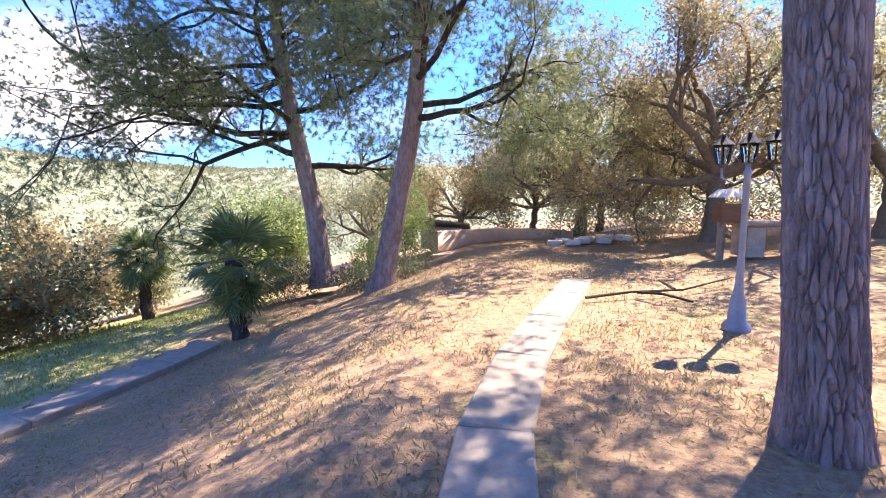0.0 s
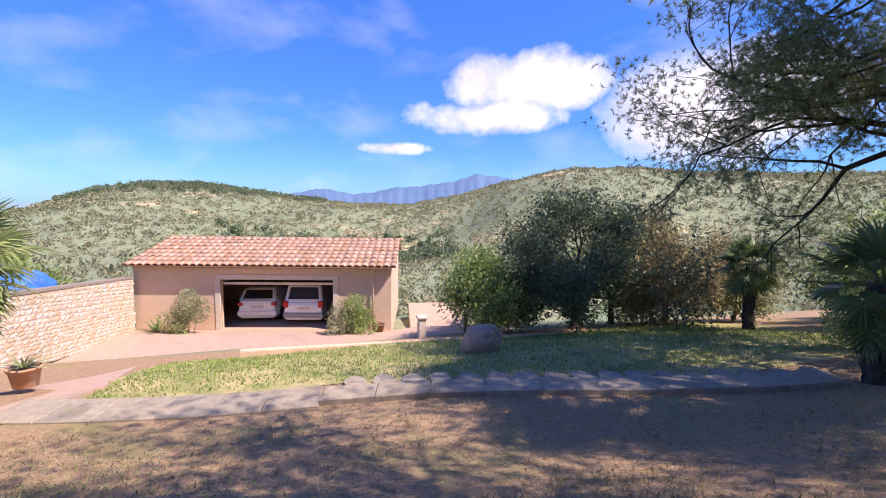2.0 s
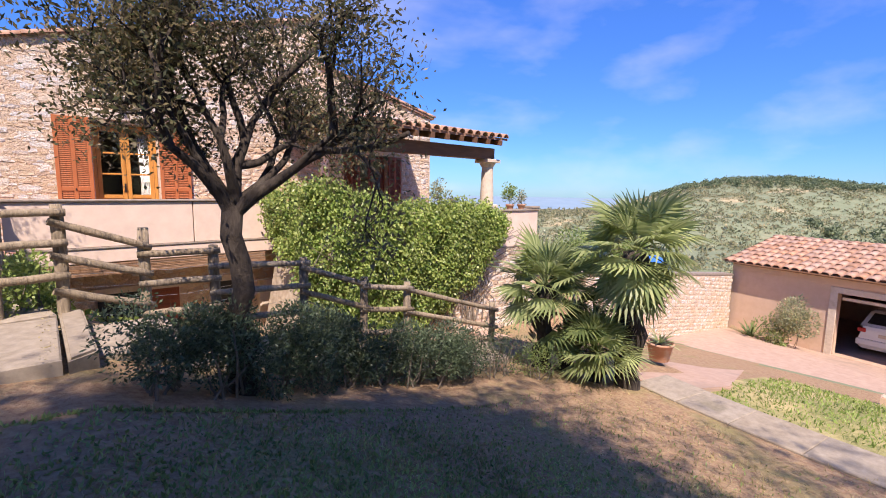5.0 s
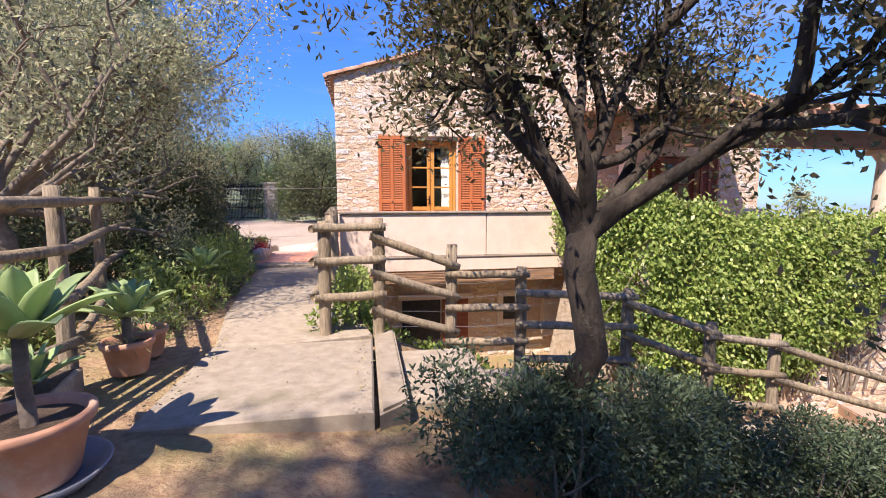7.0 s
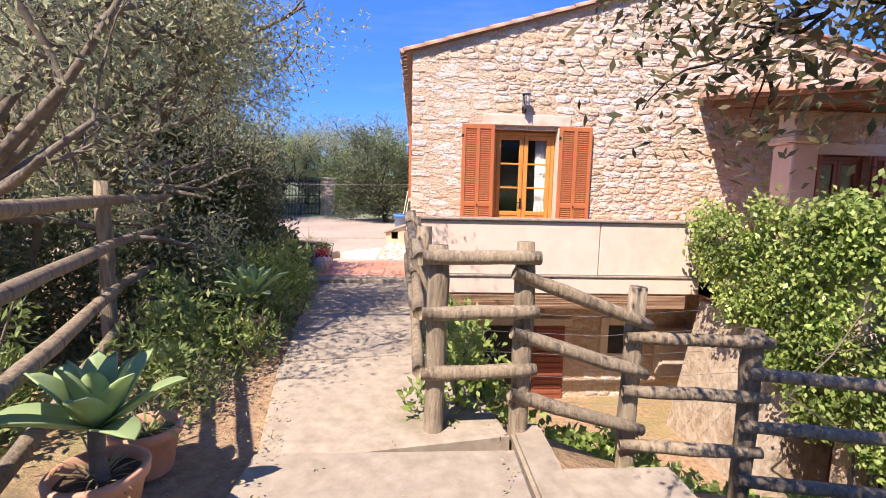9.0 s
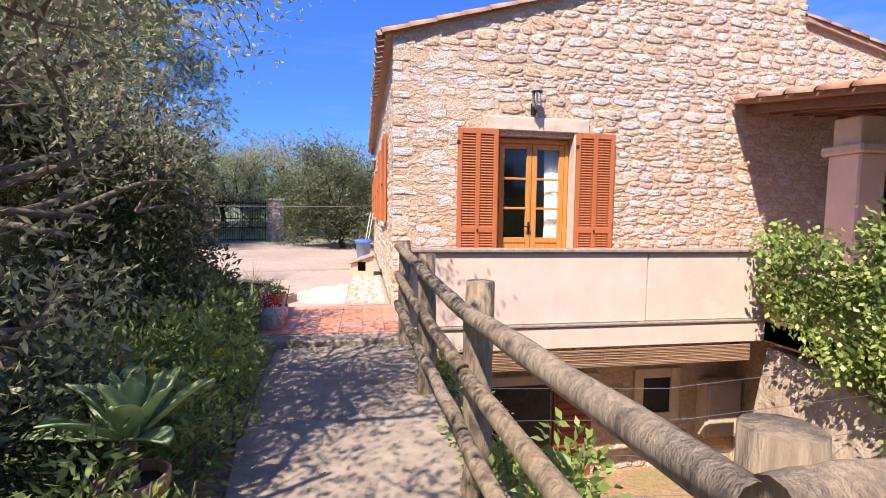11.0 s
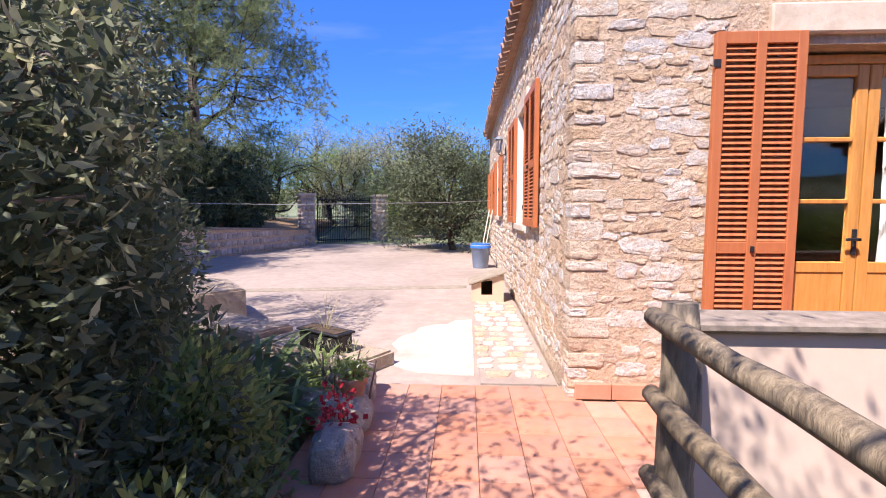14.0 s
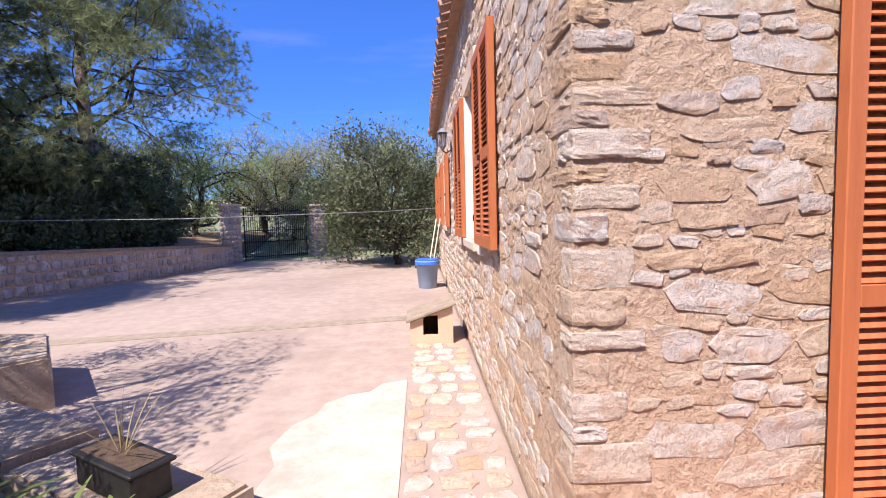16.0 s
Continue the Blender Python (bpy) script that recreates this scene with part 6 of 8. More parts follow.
def fan(rng, stalk, blade, fingers=25, spread=225, droop=0.25):
    """One fan frond along +x from the origin: a stalk and pleated fingers. Returns two chunks."""
    st = tube([(0, 0, 0), (stalk * 0.5, 0, stalk * 0.06), (stalk, 0, 0)], [0.013, 0.009, 0.007], 4, cap=False)
    vs, fs = [], []
    for k in range(fingers):
        a = radians(-spread / 2 + spread * k / (fingers - 1))
        L = blade * (0.78 + 0.22 * math.cos(a / 1.6)) * rng.uniform(0.9, 1.05)
        d = np.array([math.cos(a), math.sin(a), 0.0])
        s = np.array([-math.sin(a), math.cos(a), 0.0])
        w = blade * 0.04
        z1, z2 = -0.04 * blade, -droop * blade * rng.uniform(0.6, 1.3)
        o = np.array([stalk, 0, 0])
        i = len(vs)
        vs += [o, o + d * L * 0.55 + s * w + [0, 0, z1], o + d * L + [0, 0, z2], o + d * L * 0.55 - s * w + [0, 0, z1 + 0.03 * blade]]
        fs.append((i, i + 1, i + 2, i + 3))
    return st, (np.array(vs), np.array(fs))


def fan_palm(name, base, trunk_h, r, fronds, stalk, blade, mat, label, seed, lo=-50, hi=80, skirt=0):
    rng = np.random.default_rng(seed)
    root = tagged(empty(name, base), label, "palm")
    if trunk_h > 0.1:
        n = 12
        v, f = tube([(0.04 * math.sin(i), 0.04 * math.cos(i * 1.3), -0.1 + (trunk_h + 0.1) * i / n) for i in range(n + 1)], [r * (1 + 0.22 * (i % 2)) for i in range(n + 1)], 12)
        mesh_np("trunk", v, f, M_bark, root, "shaggy fibre-covered trunk")
        sh = []
        for i in range(90):
            a, z = rng.uniform(0, 6.28), rng.uniform(0.1, trunk_h)
            p = np.array([math.cos(a) * r, math.sin(a) * r, z])
            d = np.array([math.cos(a), math.sin(a), 1.1])
            sh.append((np.stack([p, p + d * 0.07 + [0.02, 0, 0], p + d * 0.12, p + d * 0.07 - [0.02, 0, 0]]), np.array([[0, 1, 2, 3]])))
        v, f = merge(sh)
        mesh_np("leaf_bases", v, f, M_twig, root)["kind"] = "stuff"
    sts, total = [], fronds + skirt
    for i in range(total):
        st, bl = fan(rng, stalk * rng.uniform(0.7, 1.15), blade * rng.uniform(0.8, 1.12), droop=0.12 + 0.2 * rng.random())
        dead = i >= fronds
        el = rng.uniform(-80, -50) if dead else lo + (hi - lo) * ((i + 0.5) / fronds) ** 0.8
        m = np.array((pose(0, 0, trunk_h, 0, 0, i * 137.5 + rng.uniform(-15, 15)) @ pose(0, 0, 0, rng.uniform(-25, 25), -el, 0)))
        ap = lambda c: (c[0] @ m[:3, :3].T + m[:3, 3], c[1])
        sts.append(ap(st))
        v, f = ap(bl)
        mesh_np("frond", v, f, mat, root)
    v, f = merge(sts)
    mesh_np("stalk", v, f, mat, root)
    return root


fan_palm("fan_palm", (-7.5, -4.7, rest(-7.5, -4.7)), 2.12, 0.16, 30, 0.52, 0.6, F_palm, "tall fan palm with shaggy dark trunk beside the drive", 111, -60, 78, 10)
fan_palm("fan_palm", (-6.8, -5.8, rest(-6.8, -5.8)), 1.35, 0.13, 26, 0.46, 0.52, F_palm, "grey-green fan palm leaning over the steps", 112, -35, 80)
fan_palm("fan_palm", (-7.15, -5.05, rest(-7.15, -5.05)), 0.42, 0.1, 32, 0.36, 0.5, F_palm, "low bright green fan palm at the lawn edge", 113, -15, 85)
fan_palm("fan_palm", (-7.15, -5.55, rest(-7.15, -5.55)), 0.9, 0.1, 16, 0.45, 0.5, F_palm_d, "fan palm sucker behind the tall palm, shade in its frond colour", 114, -30, 70)
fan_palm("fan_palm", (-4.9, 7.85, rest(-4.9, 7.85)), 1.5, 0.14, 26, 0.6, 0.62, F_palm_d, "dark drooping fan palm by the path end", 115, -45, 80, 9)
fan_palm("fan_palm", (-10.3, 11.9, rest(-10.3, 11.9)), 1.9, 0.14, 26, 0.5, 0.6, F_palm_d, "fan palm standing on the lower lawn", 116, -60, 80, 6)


def shrub(name, blobs, per, size, mat, label, seed, cat="shrub", stems=None):
    rng = np.random.default_rng(seed)
    c = np.array(blobs[0][0], float)
    base = (c[0], c[1], rest(c[0], c[1]) if c[1] > -11.3 or c[0] < -0.5 else 0.08)
    root = tagged(empty(name, base), label, cat)
    off = np.array(base)
    # a coarse heap of smaller clumps keeps the outline ragged
    sub = []
    for (p, r) in blobs:
        n = 9
        q, _ = blob_points(n, np.array(p) - off, np.array(r) * 0.72, rng, 0.3)
        sub += [(k, np.array(r) * rng.uniform(0.35, 0.6)) for k in q]
    leafy("foliage", sub, per, size[0], size[1], mat, rng, root)
    tb = []
    for (p, r) in blobs:
        for k in range(5):
            e = np.array(p) - off + rng.normal(size=3) * np.array(r) * 0.4
            b = np.array([p[0] - off[0] + rng.normal() * 0.05, p[1] - off[1] + rng.normal() * 0.05, -0.05])
            tb.append(tube([b, (b + e) / 2 + rng.normal(size=3) * 0.04, e], [0.014, 0.009, 0.004], 5, cap=False))
    v, f = merge(tb)
    mesh_np("stem", v, f, M_twig, root)
    return root


# dark hedge at the lawn's edge under the small tree
for i, (x, y) in enumerate(((-1.35, -5.3), (-1.8, -5.3), (-2.3, -5.42), (-2.75, -5.6), (-3.2, -5.78), (-3.65, -5.8), (-4.1, -5.8), (-4.55, -5.8), (-5.0, -5.78))):
    z = rest(x, y)
    shrub("low_hedge", [((x, y, z + 0.36), (0.42, 0.34, 0.40)), ((x - 0.2, y - 0.15, z + 0.42), (0.36, 0.34, 0.38))], 12000, (0.045, 0.016), F_dark, "dark clipped rosemary hedge below the tree", 120 + i, "hedge")
shrub("grey_shrub", [((-5.5, -5.7, rest(-5.5, -5.7) + 0.42), (0.45, 0.4, 0.5)), ((-5.85, -5.75, rest(-5.85, -5.75) + 0.35), (0.35, 0.3, 0.38))], 2600, (0.05, 0.018), F_hedge, "twiggy grey shrub at the end of the hedge", 126)
shrub("green_shrub", [((-6.2, -5.45, rest(-6.2, -5.45) + 0.26), (0.42, 0.32, 0.3))], 4500, (0.05, 0.016), F_bush, "soft green mound beside the fan palm", 127)
# foliage along the walk
for i, (x, y, r, h, mat, sz) in enumerate(((1.30, -7.75, 0.34, 0.3, F_bush, (0.06, 0.022)), (1.38, -8.35, 0.4, 0.42, F_bush, (0.07, 0.025)), (1.36, -8.95, 0.42, 0.45, F_hedge, (0.06, 0.022)), (1.42, -9.5, 0.45, 0.45, F_bush, (0.08, 0.03)),
                                          (1.30, -10.05, 0.42, 0.42, F_bush, (0.08, 0.028)), (1.40, -10.6, 0.45, 0.5, F_bush, (0.075, 0.03)), (1.42, -11.1, 0.42, 0.45, F_hedge, (0.07, 0.025)), (1.72, -11.7, 0.45, 0.5, F_bush, (0.08, 0.03)),
                                          (1.95, -9.1, 0.5, 0.6, F_hedge, (0.07, 0.025)), (2.0, -10.3, 0.5, 0.65, F_hedge, (0.07, 0.025)), (1.75, -7.2, 0.45, 0.45, F_bush, (0.07, 0.025)), (1.75, -12.0, 0.36, 0.36, F_bush, (0.08, 0.028)), (2.25, -12.4, 0.45, 0.5, F_bush, (0.07, 0.025)), (1.35, -11.75, 0.28, 0.4, F_bush, (0.07, 0.025)),
                                          (2.4, -8.4, 0.6, 1.0, F_hedge, (0.07, 0.025)), (2.5, -10.9, 0.6, 1.1, F_hedge, (0.07, 0.025)), (2.3, -11.9, 0.5, 1.2, F_hedge, (0.07, 0.025)), (2.9, -12.9, 0.6, 1.1, F_hedge, (0.07, 0.025)),
                                          (1.0, -7.5, 0.26, 0.24, F_bush, (0.055, 0.02)), (0.98, -8.05, 0.28, 0.26, F_bright, (0.06, 0.02)), (0.94, -8.6, 0.28, 0.3, F_bush, (0.065, 0.022)), (0.95, -9.2, 0.3, 0.32, F_bush, (0.07, 0.022)),
                                          (1.0, -9.8, 0.3, 0.32, F_bright, (0.07, 0.022)), (1.04, -10.4, 0.3, 0.34, F_bush, (0.07, 0.024)), (1.1, -10.95, 0.28, 0.34, F_bush, (0.07, 0.024)),
                                          (1.5, -10.8, 0.44, 0.95, F_hedge, (0.07, 0.025)), (1.75, -11.4, 0.44, 1.05, F_hedge, (0.07, 0.025)), (0.95, -7.05, 0.2, 0.2, F_olive, (0.05, 0.012)), (0.9, -7.75, 0.22, 0.2, F_olive, (0.05, 0.012)),
                                          (0.86, -8.35, 0.22, 0.22, F_bright, (0.06, 0.014)), (0.88, -9.5, 0.24, 0.26, F_bright, (0.08, 0.016)), (0.96, -10.2, 0.24, 0.28, F_bright, (0.08, 0.016)))):
    shrub("border_shrub", [((x, y, h * 0.8), (r, r, h))], 5200, sz, mat, "leafy green border shrub beside the walk", 140 + i)
for i, (x, y) in enumerate(((-0.50, -7.62), (-0.62, -8.2), (-0.56, -8.9), (-0.60, -9.4), (-0.58, -10.4), (-0.56, -11.0))):
    shrub("bank_weeds", [((x, y, 0.06), (0.18, 0.28, 0.22)), ((x - 0.2, y, -0.25), (0.2, 0.3, 0.3))], 4800, (0.06, 0.03), F_bright if i % 2 == 0 else F_bush, "fresh green weeds on the bank under the railing", 160 + i)
for i, (x, y, z) in enumerate(((-0.72, -7.7, 0.3), (-0.85, -7.85, 0.05), (-0.68, -8.3, 0.28), (-0.8, -8.7, 0.1))):
    shrub("bank_weeds", [((x, y, z), (0.2, 0.22, 0.34)), ((x - 0.08, y, z - 0.35), (0.26, 0.24, 0.3))], 5200, (0.06, 0.032), F_bright if i % 2 == 0 else F_ivy, "fresh green weeds climbing behind the log fence", 460 + i)
for i, (x, y, z) in enumerate(((-1.2, -7.75, -0.45), (-2.0, -8.0, -0.9), (-2.9, -8.1, -1.3), (-3.8, -8.3, -1.6), (-1.7, -9.3, -1.9), (-3.0, -9.6, -2.0), (-0.95, -8.3, -0.9), (-1.1, -9.2, -1.5), (-1.0, -10.2, -1.7), (-2.4, -8.6, -1.5), (-3.4, -8.9, -1.8), (-2.2, -10.3, -2.0), (-1.6, -7.8, -0.6), (-2.5, -7.95, -1.0), (-3.3, -7.9, -1.2))):
    shrub("bank_creeper", [((x, y, z), (0.55, 0.42, 0.34))], 2600, (0.075, 0.06), F_ivy if i % 2 else F_bright, "broad-leaved green creeper on the patio bank", 170 + i)


def straps(name, loc, n, length, width, mat, label, seed, cat="plant", up=0.9, curl=0.7):
    """A clump of long arching strap leaves."""
    rng = np.random.default_rng(seed)
    root = tagged(empty(name, loc), label, cat)
    ch = []
    for i in range(n):
        a = rng.uniform(0, 6.28)
        L = length * rng.uniform(0.6, 1.15)
        el = rng.uniform(0.35, 1.35) * up
        o = np.array([math.cos(a), math.sin(a), 0])
        s = np.array([-math.sin(a), math.cos(a), 0]) * width / 2
        p, vs = o * 0.03 * rng.random(), []
        m = 6
        for k in range(m + 1):
            w = math.sin(math.pi * (0.12 + 0.86 * k / m)) ** 0.6
            vs += [p - s * w, p + s * w]
            e = el - curl * (k / m) * 1.6
            p = p + (o * math.cos(e) + np.array([0, 0, math.sin(e)])) * L / m
        ch.append((np.array(vs), np.array([(2 * k, 2 * k + 1, 2 * k + 3, 2 * k + 2) for k in range(m)])))
    v, f = merge(ch)
    mesh_np("foliage", v, f, mat, root)
    return root


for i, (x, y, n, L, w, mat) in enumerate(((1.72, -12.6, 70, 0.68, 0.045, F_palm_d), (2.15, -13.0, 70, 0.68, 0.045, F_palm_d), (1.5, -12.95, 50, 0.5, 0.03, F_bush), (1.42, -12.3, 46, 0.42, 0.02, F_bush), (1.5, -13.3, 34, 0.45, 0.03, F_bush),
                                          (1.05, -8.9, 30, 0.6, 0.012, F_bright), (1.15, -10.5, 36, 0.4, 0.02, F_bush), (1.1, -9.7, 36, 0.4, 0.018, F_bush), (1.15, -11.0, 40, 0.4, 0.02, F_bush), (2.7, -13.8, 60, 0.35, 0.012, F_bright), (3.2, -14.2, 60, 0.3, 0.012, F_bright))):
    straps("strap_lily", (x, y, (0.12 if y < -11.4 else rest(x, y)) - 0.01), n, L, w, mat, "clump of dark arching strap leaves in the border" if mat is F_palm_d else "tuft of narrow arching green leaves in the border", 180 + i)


def pot(name, loc, r, h, label, rim=0.03, mat=None, shape=0.72, band=False):
    root = tagged(empty(name, loc), label, "pot")
    prof = [(shape * r, 0), (shape * r * 1.04, 0.01), (r * 0.97, h - rim * 1.6), (r * 1.07, h - rim * 1.5), (r * 1.09, h - rim * 0.2), (r * 1.05, h), (r * 0.95, h), (r * 0.9, h - 0.05)]
    n = 28
    th = np.linspace(0, 2 * np.pi, n, endpoint=False)
    v = np.array([(math.cos(t) * a, math.sin(t) * a, b) for a, b in prof for t in th])
    f = [(i * n + k, i * n + (k + 1) % n, (i + 1) * n + (k + 1) % n, (i + 1) * n + k) for i in range(len(prof) - 1) for k in range(n)]
    mesh_np("body", v, f, mat or M_pot, root, smooth=True)
    bm = bmesh.new()
    bmesh.ops.create_circle(bm, cap_ends=True, segments=24, radius=r * 0.92, matrix=Matrix.Translation((0, 0, h - 0.045)))
    part("soil", bm, M_soil, root)
    return root


def agave(loc, s, label, seed, stem=0.15, leaves=17):
    """Foxtail agave: broad pointed leaves in a rosette on a short stem."""
    rng = np.random.default_rng(seed)
    root = tagged(empty("agave_plant", loc), label, "plant")
    v, f = tube([(0, 0, -0.05), (0.01, 0, stem * 0.5), (0.0, 0.01, stem)], [0.034, 0.03, 0.028], 8)
    mesh_np("stem", v, f, M_twig, root)
    for i in range(leaves):
        u = i / (leaves - 1)
        a = i * 2.399 + rng.uniform(-0.1, 0.1)
        el = radians(8 + 72 * u ** 0.8 + rng.uniform(-6, 6))
        L, W = s * (1.0 - 0.25 * u) * rng.uniform(0.9, 1.05), s * 0.42 * (1 - 0.2 * u)
        o = np.array([math.cos(a), math.sin(a), 0])
        sd = np.array([-math.sin(a), math.cos(a), 0])
        vs = []
        m = 9
        p = np.array([0, 0, stem]) + o * 0.02
        for k in range(m + 1):
            t = k / m
            w = W / 2 * (0.42 + 1.6 * t) * (1 - t) ** 0.72 * 1.1 + 0.001
            e = el + 0.15 * math.sin(3.1 * t) - 0.42 * t * t * (1 - u * 0.5)
            nn = np.array([-o[0] * math.sin(e), -o[1] * math.sin(e), math.cos(e)])
            vs += [p - sd * w + nn * w * 0.35, p - nn * 0.004, p + sd * w + nn * w * 0.35]
            p = p + (o * math.cos(e) + np.array([0, 0, math.sin(e)])) * L / m
        f = []
        for k in range(m):
            for c in (0, 1):
                f.append((3 * k + c, 3 * k + c + 1, 3 * k + c + 4, 3 * k + c + 3))
        ob = mesh_np("leaf", np.array(vs), f, F_agave, root, smooth=True)
        so = ob.modifiers.new("thickness", 'SOLIDIFY')
        so.thickness = 0.006
    return root


pot("terracotta_pot", (0.62, -5.35, 0.0), 0.24, 0.30, "large round terracotta pot on a dark tray")
tray = tagged(empty("pot_tray", (0.62, -5.35, -0.006)), "shallow dark tray under the large round pot", "tray")
prof = [(0.0, 0.0), (0.24, 0.0), (0.29, 0.05), (0.305, 0.05), (0.25, -0.012), (0.0, -0.012)]
v = np.array([(math.cos(2 * math.pi * k / 28) * (a + 0.001), math.sin(2 * math.pi * k / 28) * (a + 0.001), b) for a, b in prof for k in range(28)])
f = [(i * 28 + k, i * 28 + (k + 1) % 28, (i + 1) * 28 + (k + 1) % 28, (i + 1) * 28 + k) for i in range(len(prof) - 1) for k in range(28)]
mesh_np("dish", v, f, M_greymetal, tray, smooth=True)
agave((0.60, -5.35, 0.27), 0.42, "broad-leaved agave in the large round pot", 201, 0.38)
pot("terracotta_pot", (0.80, -6.62, 0.02), 0.155, 0.24, "weathered terracotta pot of agave and grass")
agave((0.79, -6.62, 0.22), 0.36, "pale green agave spreading over its pot", 202, 0.2)
straps("pot_grass", (0.80, -6.62, 0.2), 30, 0.22, 0.008, F_dry, "dry grass tuft growing in the agave pot", 203)
pot("terracotta_pot", (0.83, -6.98, 0.02), 0.135, 0.22, "plain terracotta pot beside the agave")
straps("pot_grass", (0.83, -6.98, 0.2), 26, 0.2, 0.01, F_bush, "thin grassy plant in a terracotta pot", 204)
pot("terracotta_pot", (1.02, -8.85, 0.02), 0.13, 0.22, "small terracotta pot among the border plants")
agave((1.02, -8.85, 0.2), 0.38, "yellow-green agave in a small pot", 205, 0.2)
trough = tagged(empty("brick_trough", (1.0, -5.95, 0.0), 12), "low brick-faced planting trough on the walk", "planter")
box("wall", -0.13, 0.13, -0.42, 0.42, 0, 0.16, M_boulder, trough, bevel=0.012)
box("soil", -0.10, 0.10, -0.38, 0.38, 0.15, 0.168, M_soil, trough, bevel=0)
agave((1.0, -5.95, 0.16), 0.3, "shaded agave in the brick trough", 206, 0.05)
# landing planter: rough blocks, pots, flowers


def boulder(name, loc, size, label, seed, mat=None, flat=0.0, group=""):
    rng = np.random.default_rng(seed)
    bm = bmesh.new()
    bmesh.ops.create_icosphere(bm, subdivisions=4, radius=1.0)
    o = rng.uniform(0, 50, 3)
    for v in bm.verts:
        d = v.co.copy()
        k = 0.22 * noise.noise(d * 1.1 + Vector(o)) + 0.10 * noise.noise(d * 3.1 + Vector(o)) + 0.03 * noise.noise(d * 9 + Vector(o))
        q = Vector([math.copysign(abs(c) ** (1 - flat), c) for c in d])
        v.co = Vector((q.x * size[0], q.y * size[1], q.z * size[2])) * (1 + k)
    ob = part(name, bm, mat or M_boulder, None, smooth=True)
    ob.location = loc
    return tagged(ob, label, "rock", group=group)


for i, (x, y, sx, sy, sz) in enumerate(((1.06, -12.0, 0.12, 0.15, 0.13), (1.14, -12.42, 0.15, 0.17, 0.12), (1.18, -12.85, 0.14, 0.18, 0.15), (1.3, -12.6, 0.14, 0.16, 0.1))):
    boulder("planter_rock", (x, y, 0.09 + sz * 0.7), (sx, sy, sz), "rough pale limestone block edging the planter", 210 + i, M_drystone_single, flat=0.35, group="planter rocks")
slab("planter_coping", [(1.02, -13.62), (1.28, -13.22), (2.36, -13.84), (2.12, -14.2)], 0.215, 0.15, M_boulder, "rough stone coping slab of the raised bed", "coping")
slab("planter_coping", [(2.14, -14.22), (2.38, -13.86), (3.45, -14.4), (3.2, -14.78)], 0.275, 0.2, M_boulder, "rough stone coping slab of the raised bed", "coping")
slab("planter_coping", [(3.22, -14.8), (3.47, -14.42), (4.5, -14.9), (4.25, -15.3)], 0.29, 0.22, M_boulder, "rough stone coping slab of the raised bed", "coping")
slab("wall_planter", [(1.2, -13.62), (1.4, -13.36), (4.4, -14.95), (4.25, -15.2)], [0.06, 0.06, 0.08, 0.08], 0.2, M_boulder, "low stone wall under the bed's coping", "wall")
slab("planter_top", [(3.0, -15.0), (3.35, -14.6), (4.6, -15.2), (4.4, -15.9), (3.6, -15.75)], 0.49, 0.42, M_boulder, "worn curved stone top of the old cistern", "coping")
pot("terracotta_pot", (1.10, -12.52, 0.25), 0.085, 0.14, "small orange terracotta pot on the planter rocks")
shrub("pot_succulent", [((1.10, -12.52, 0.44), (0.13, 0.13, 0.09))], 26000, (0.035, 0.028), F_bright, "pale rosette succulent spilling from its pot", 215)
for k, (x, y) in enumerate(((1.62, -13.63),)):
    tr = tagged(empty("plastic_trough", (x, y, 0.216), -31), "dark plastic flower trough on the coping", "planter")
    bm = bmesh.new()
    add_box(bm, -0.24, 0.24, -0.09, 0.09, 0, 0.15, 0.01)
    part("body", bm, M_iron, tr)
    box("rim", -0.26, 0.26, -0.105, 0.105, 0.15, 0.17, M_iron, tr)
    box("soil", -0.22, 0.22, -0.075, 0.075, 0.168, 0.174, M_soil, tr, bevel=0)
straps("trough_stalks", (1.62, -13.63, 0.37), 14, 0.35, 0.006, F_dry, "dry flower stalks standing in the trough", 216, up=1.3, curl=0.2)
shrub("red_geranium", [((1.12, -12.15, 0.32), (0.16, 0.18, 0.12))], 7000, (0.04, 0.03), F_redfl, "red-flowered geranium in the planter", 217)
shrub("grey_border_plant", [((1.28, -12.75, 0.35), (0.25, 0.3, 0.22))], 6000, (0.06, 0.012), F_olive, "fine grey-green plant on the planter edge", 218)
for i, (x, y, z) in enumerate(((1.02, -10.0, 0.40), (1.0, -10.25, 0.18), (1.2, -9.4, 0.5))):
    shrub("yellow_flower", [((x, y, z), (0.05, 0.05, 0.035))], 220000, (0.025, 0.02), F_yellow, "bright yellow flower head in the border", 220 + i, "flower")

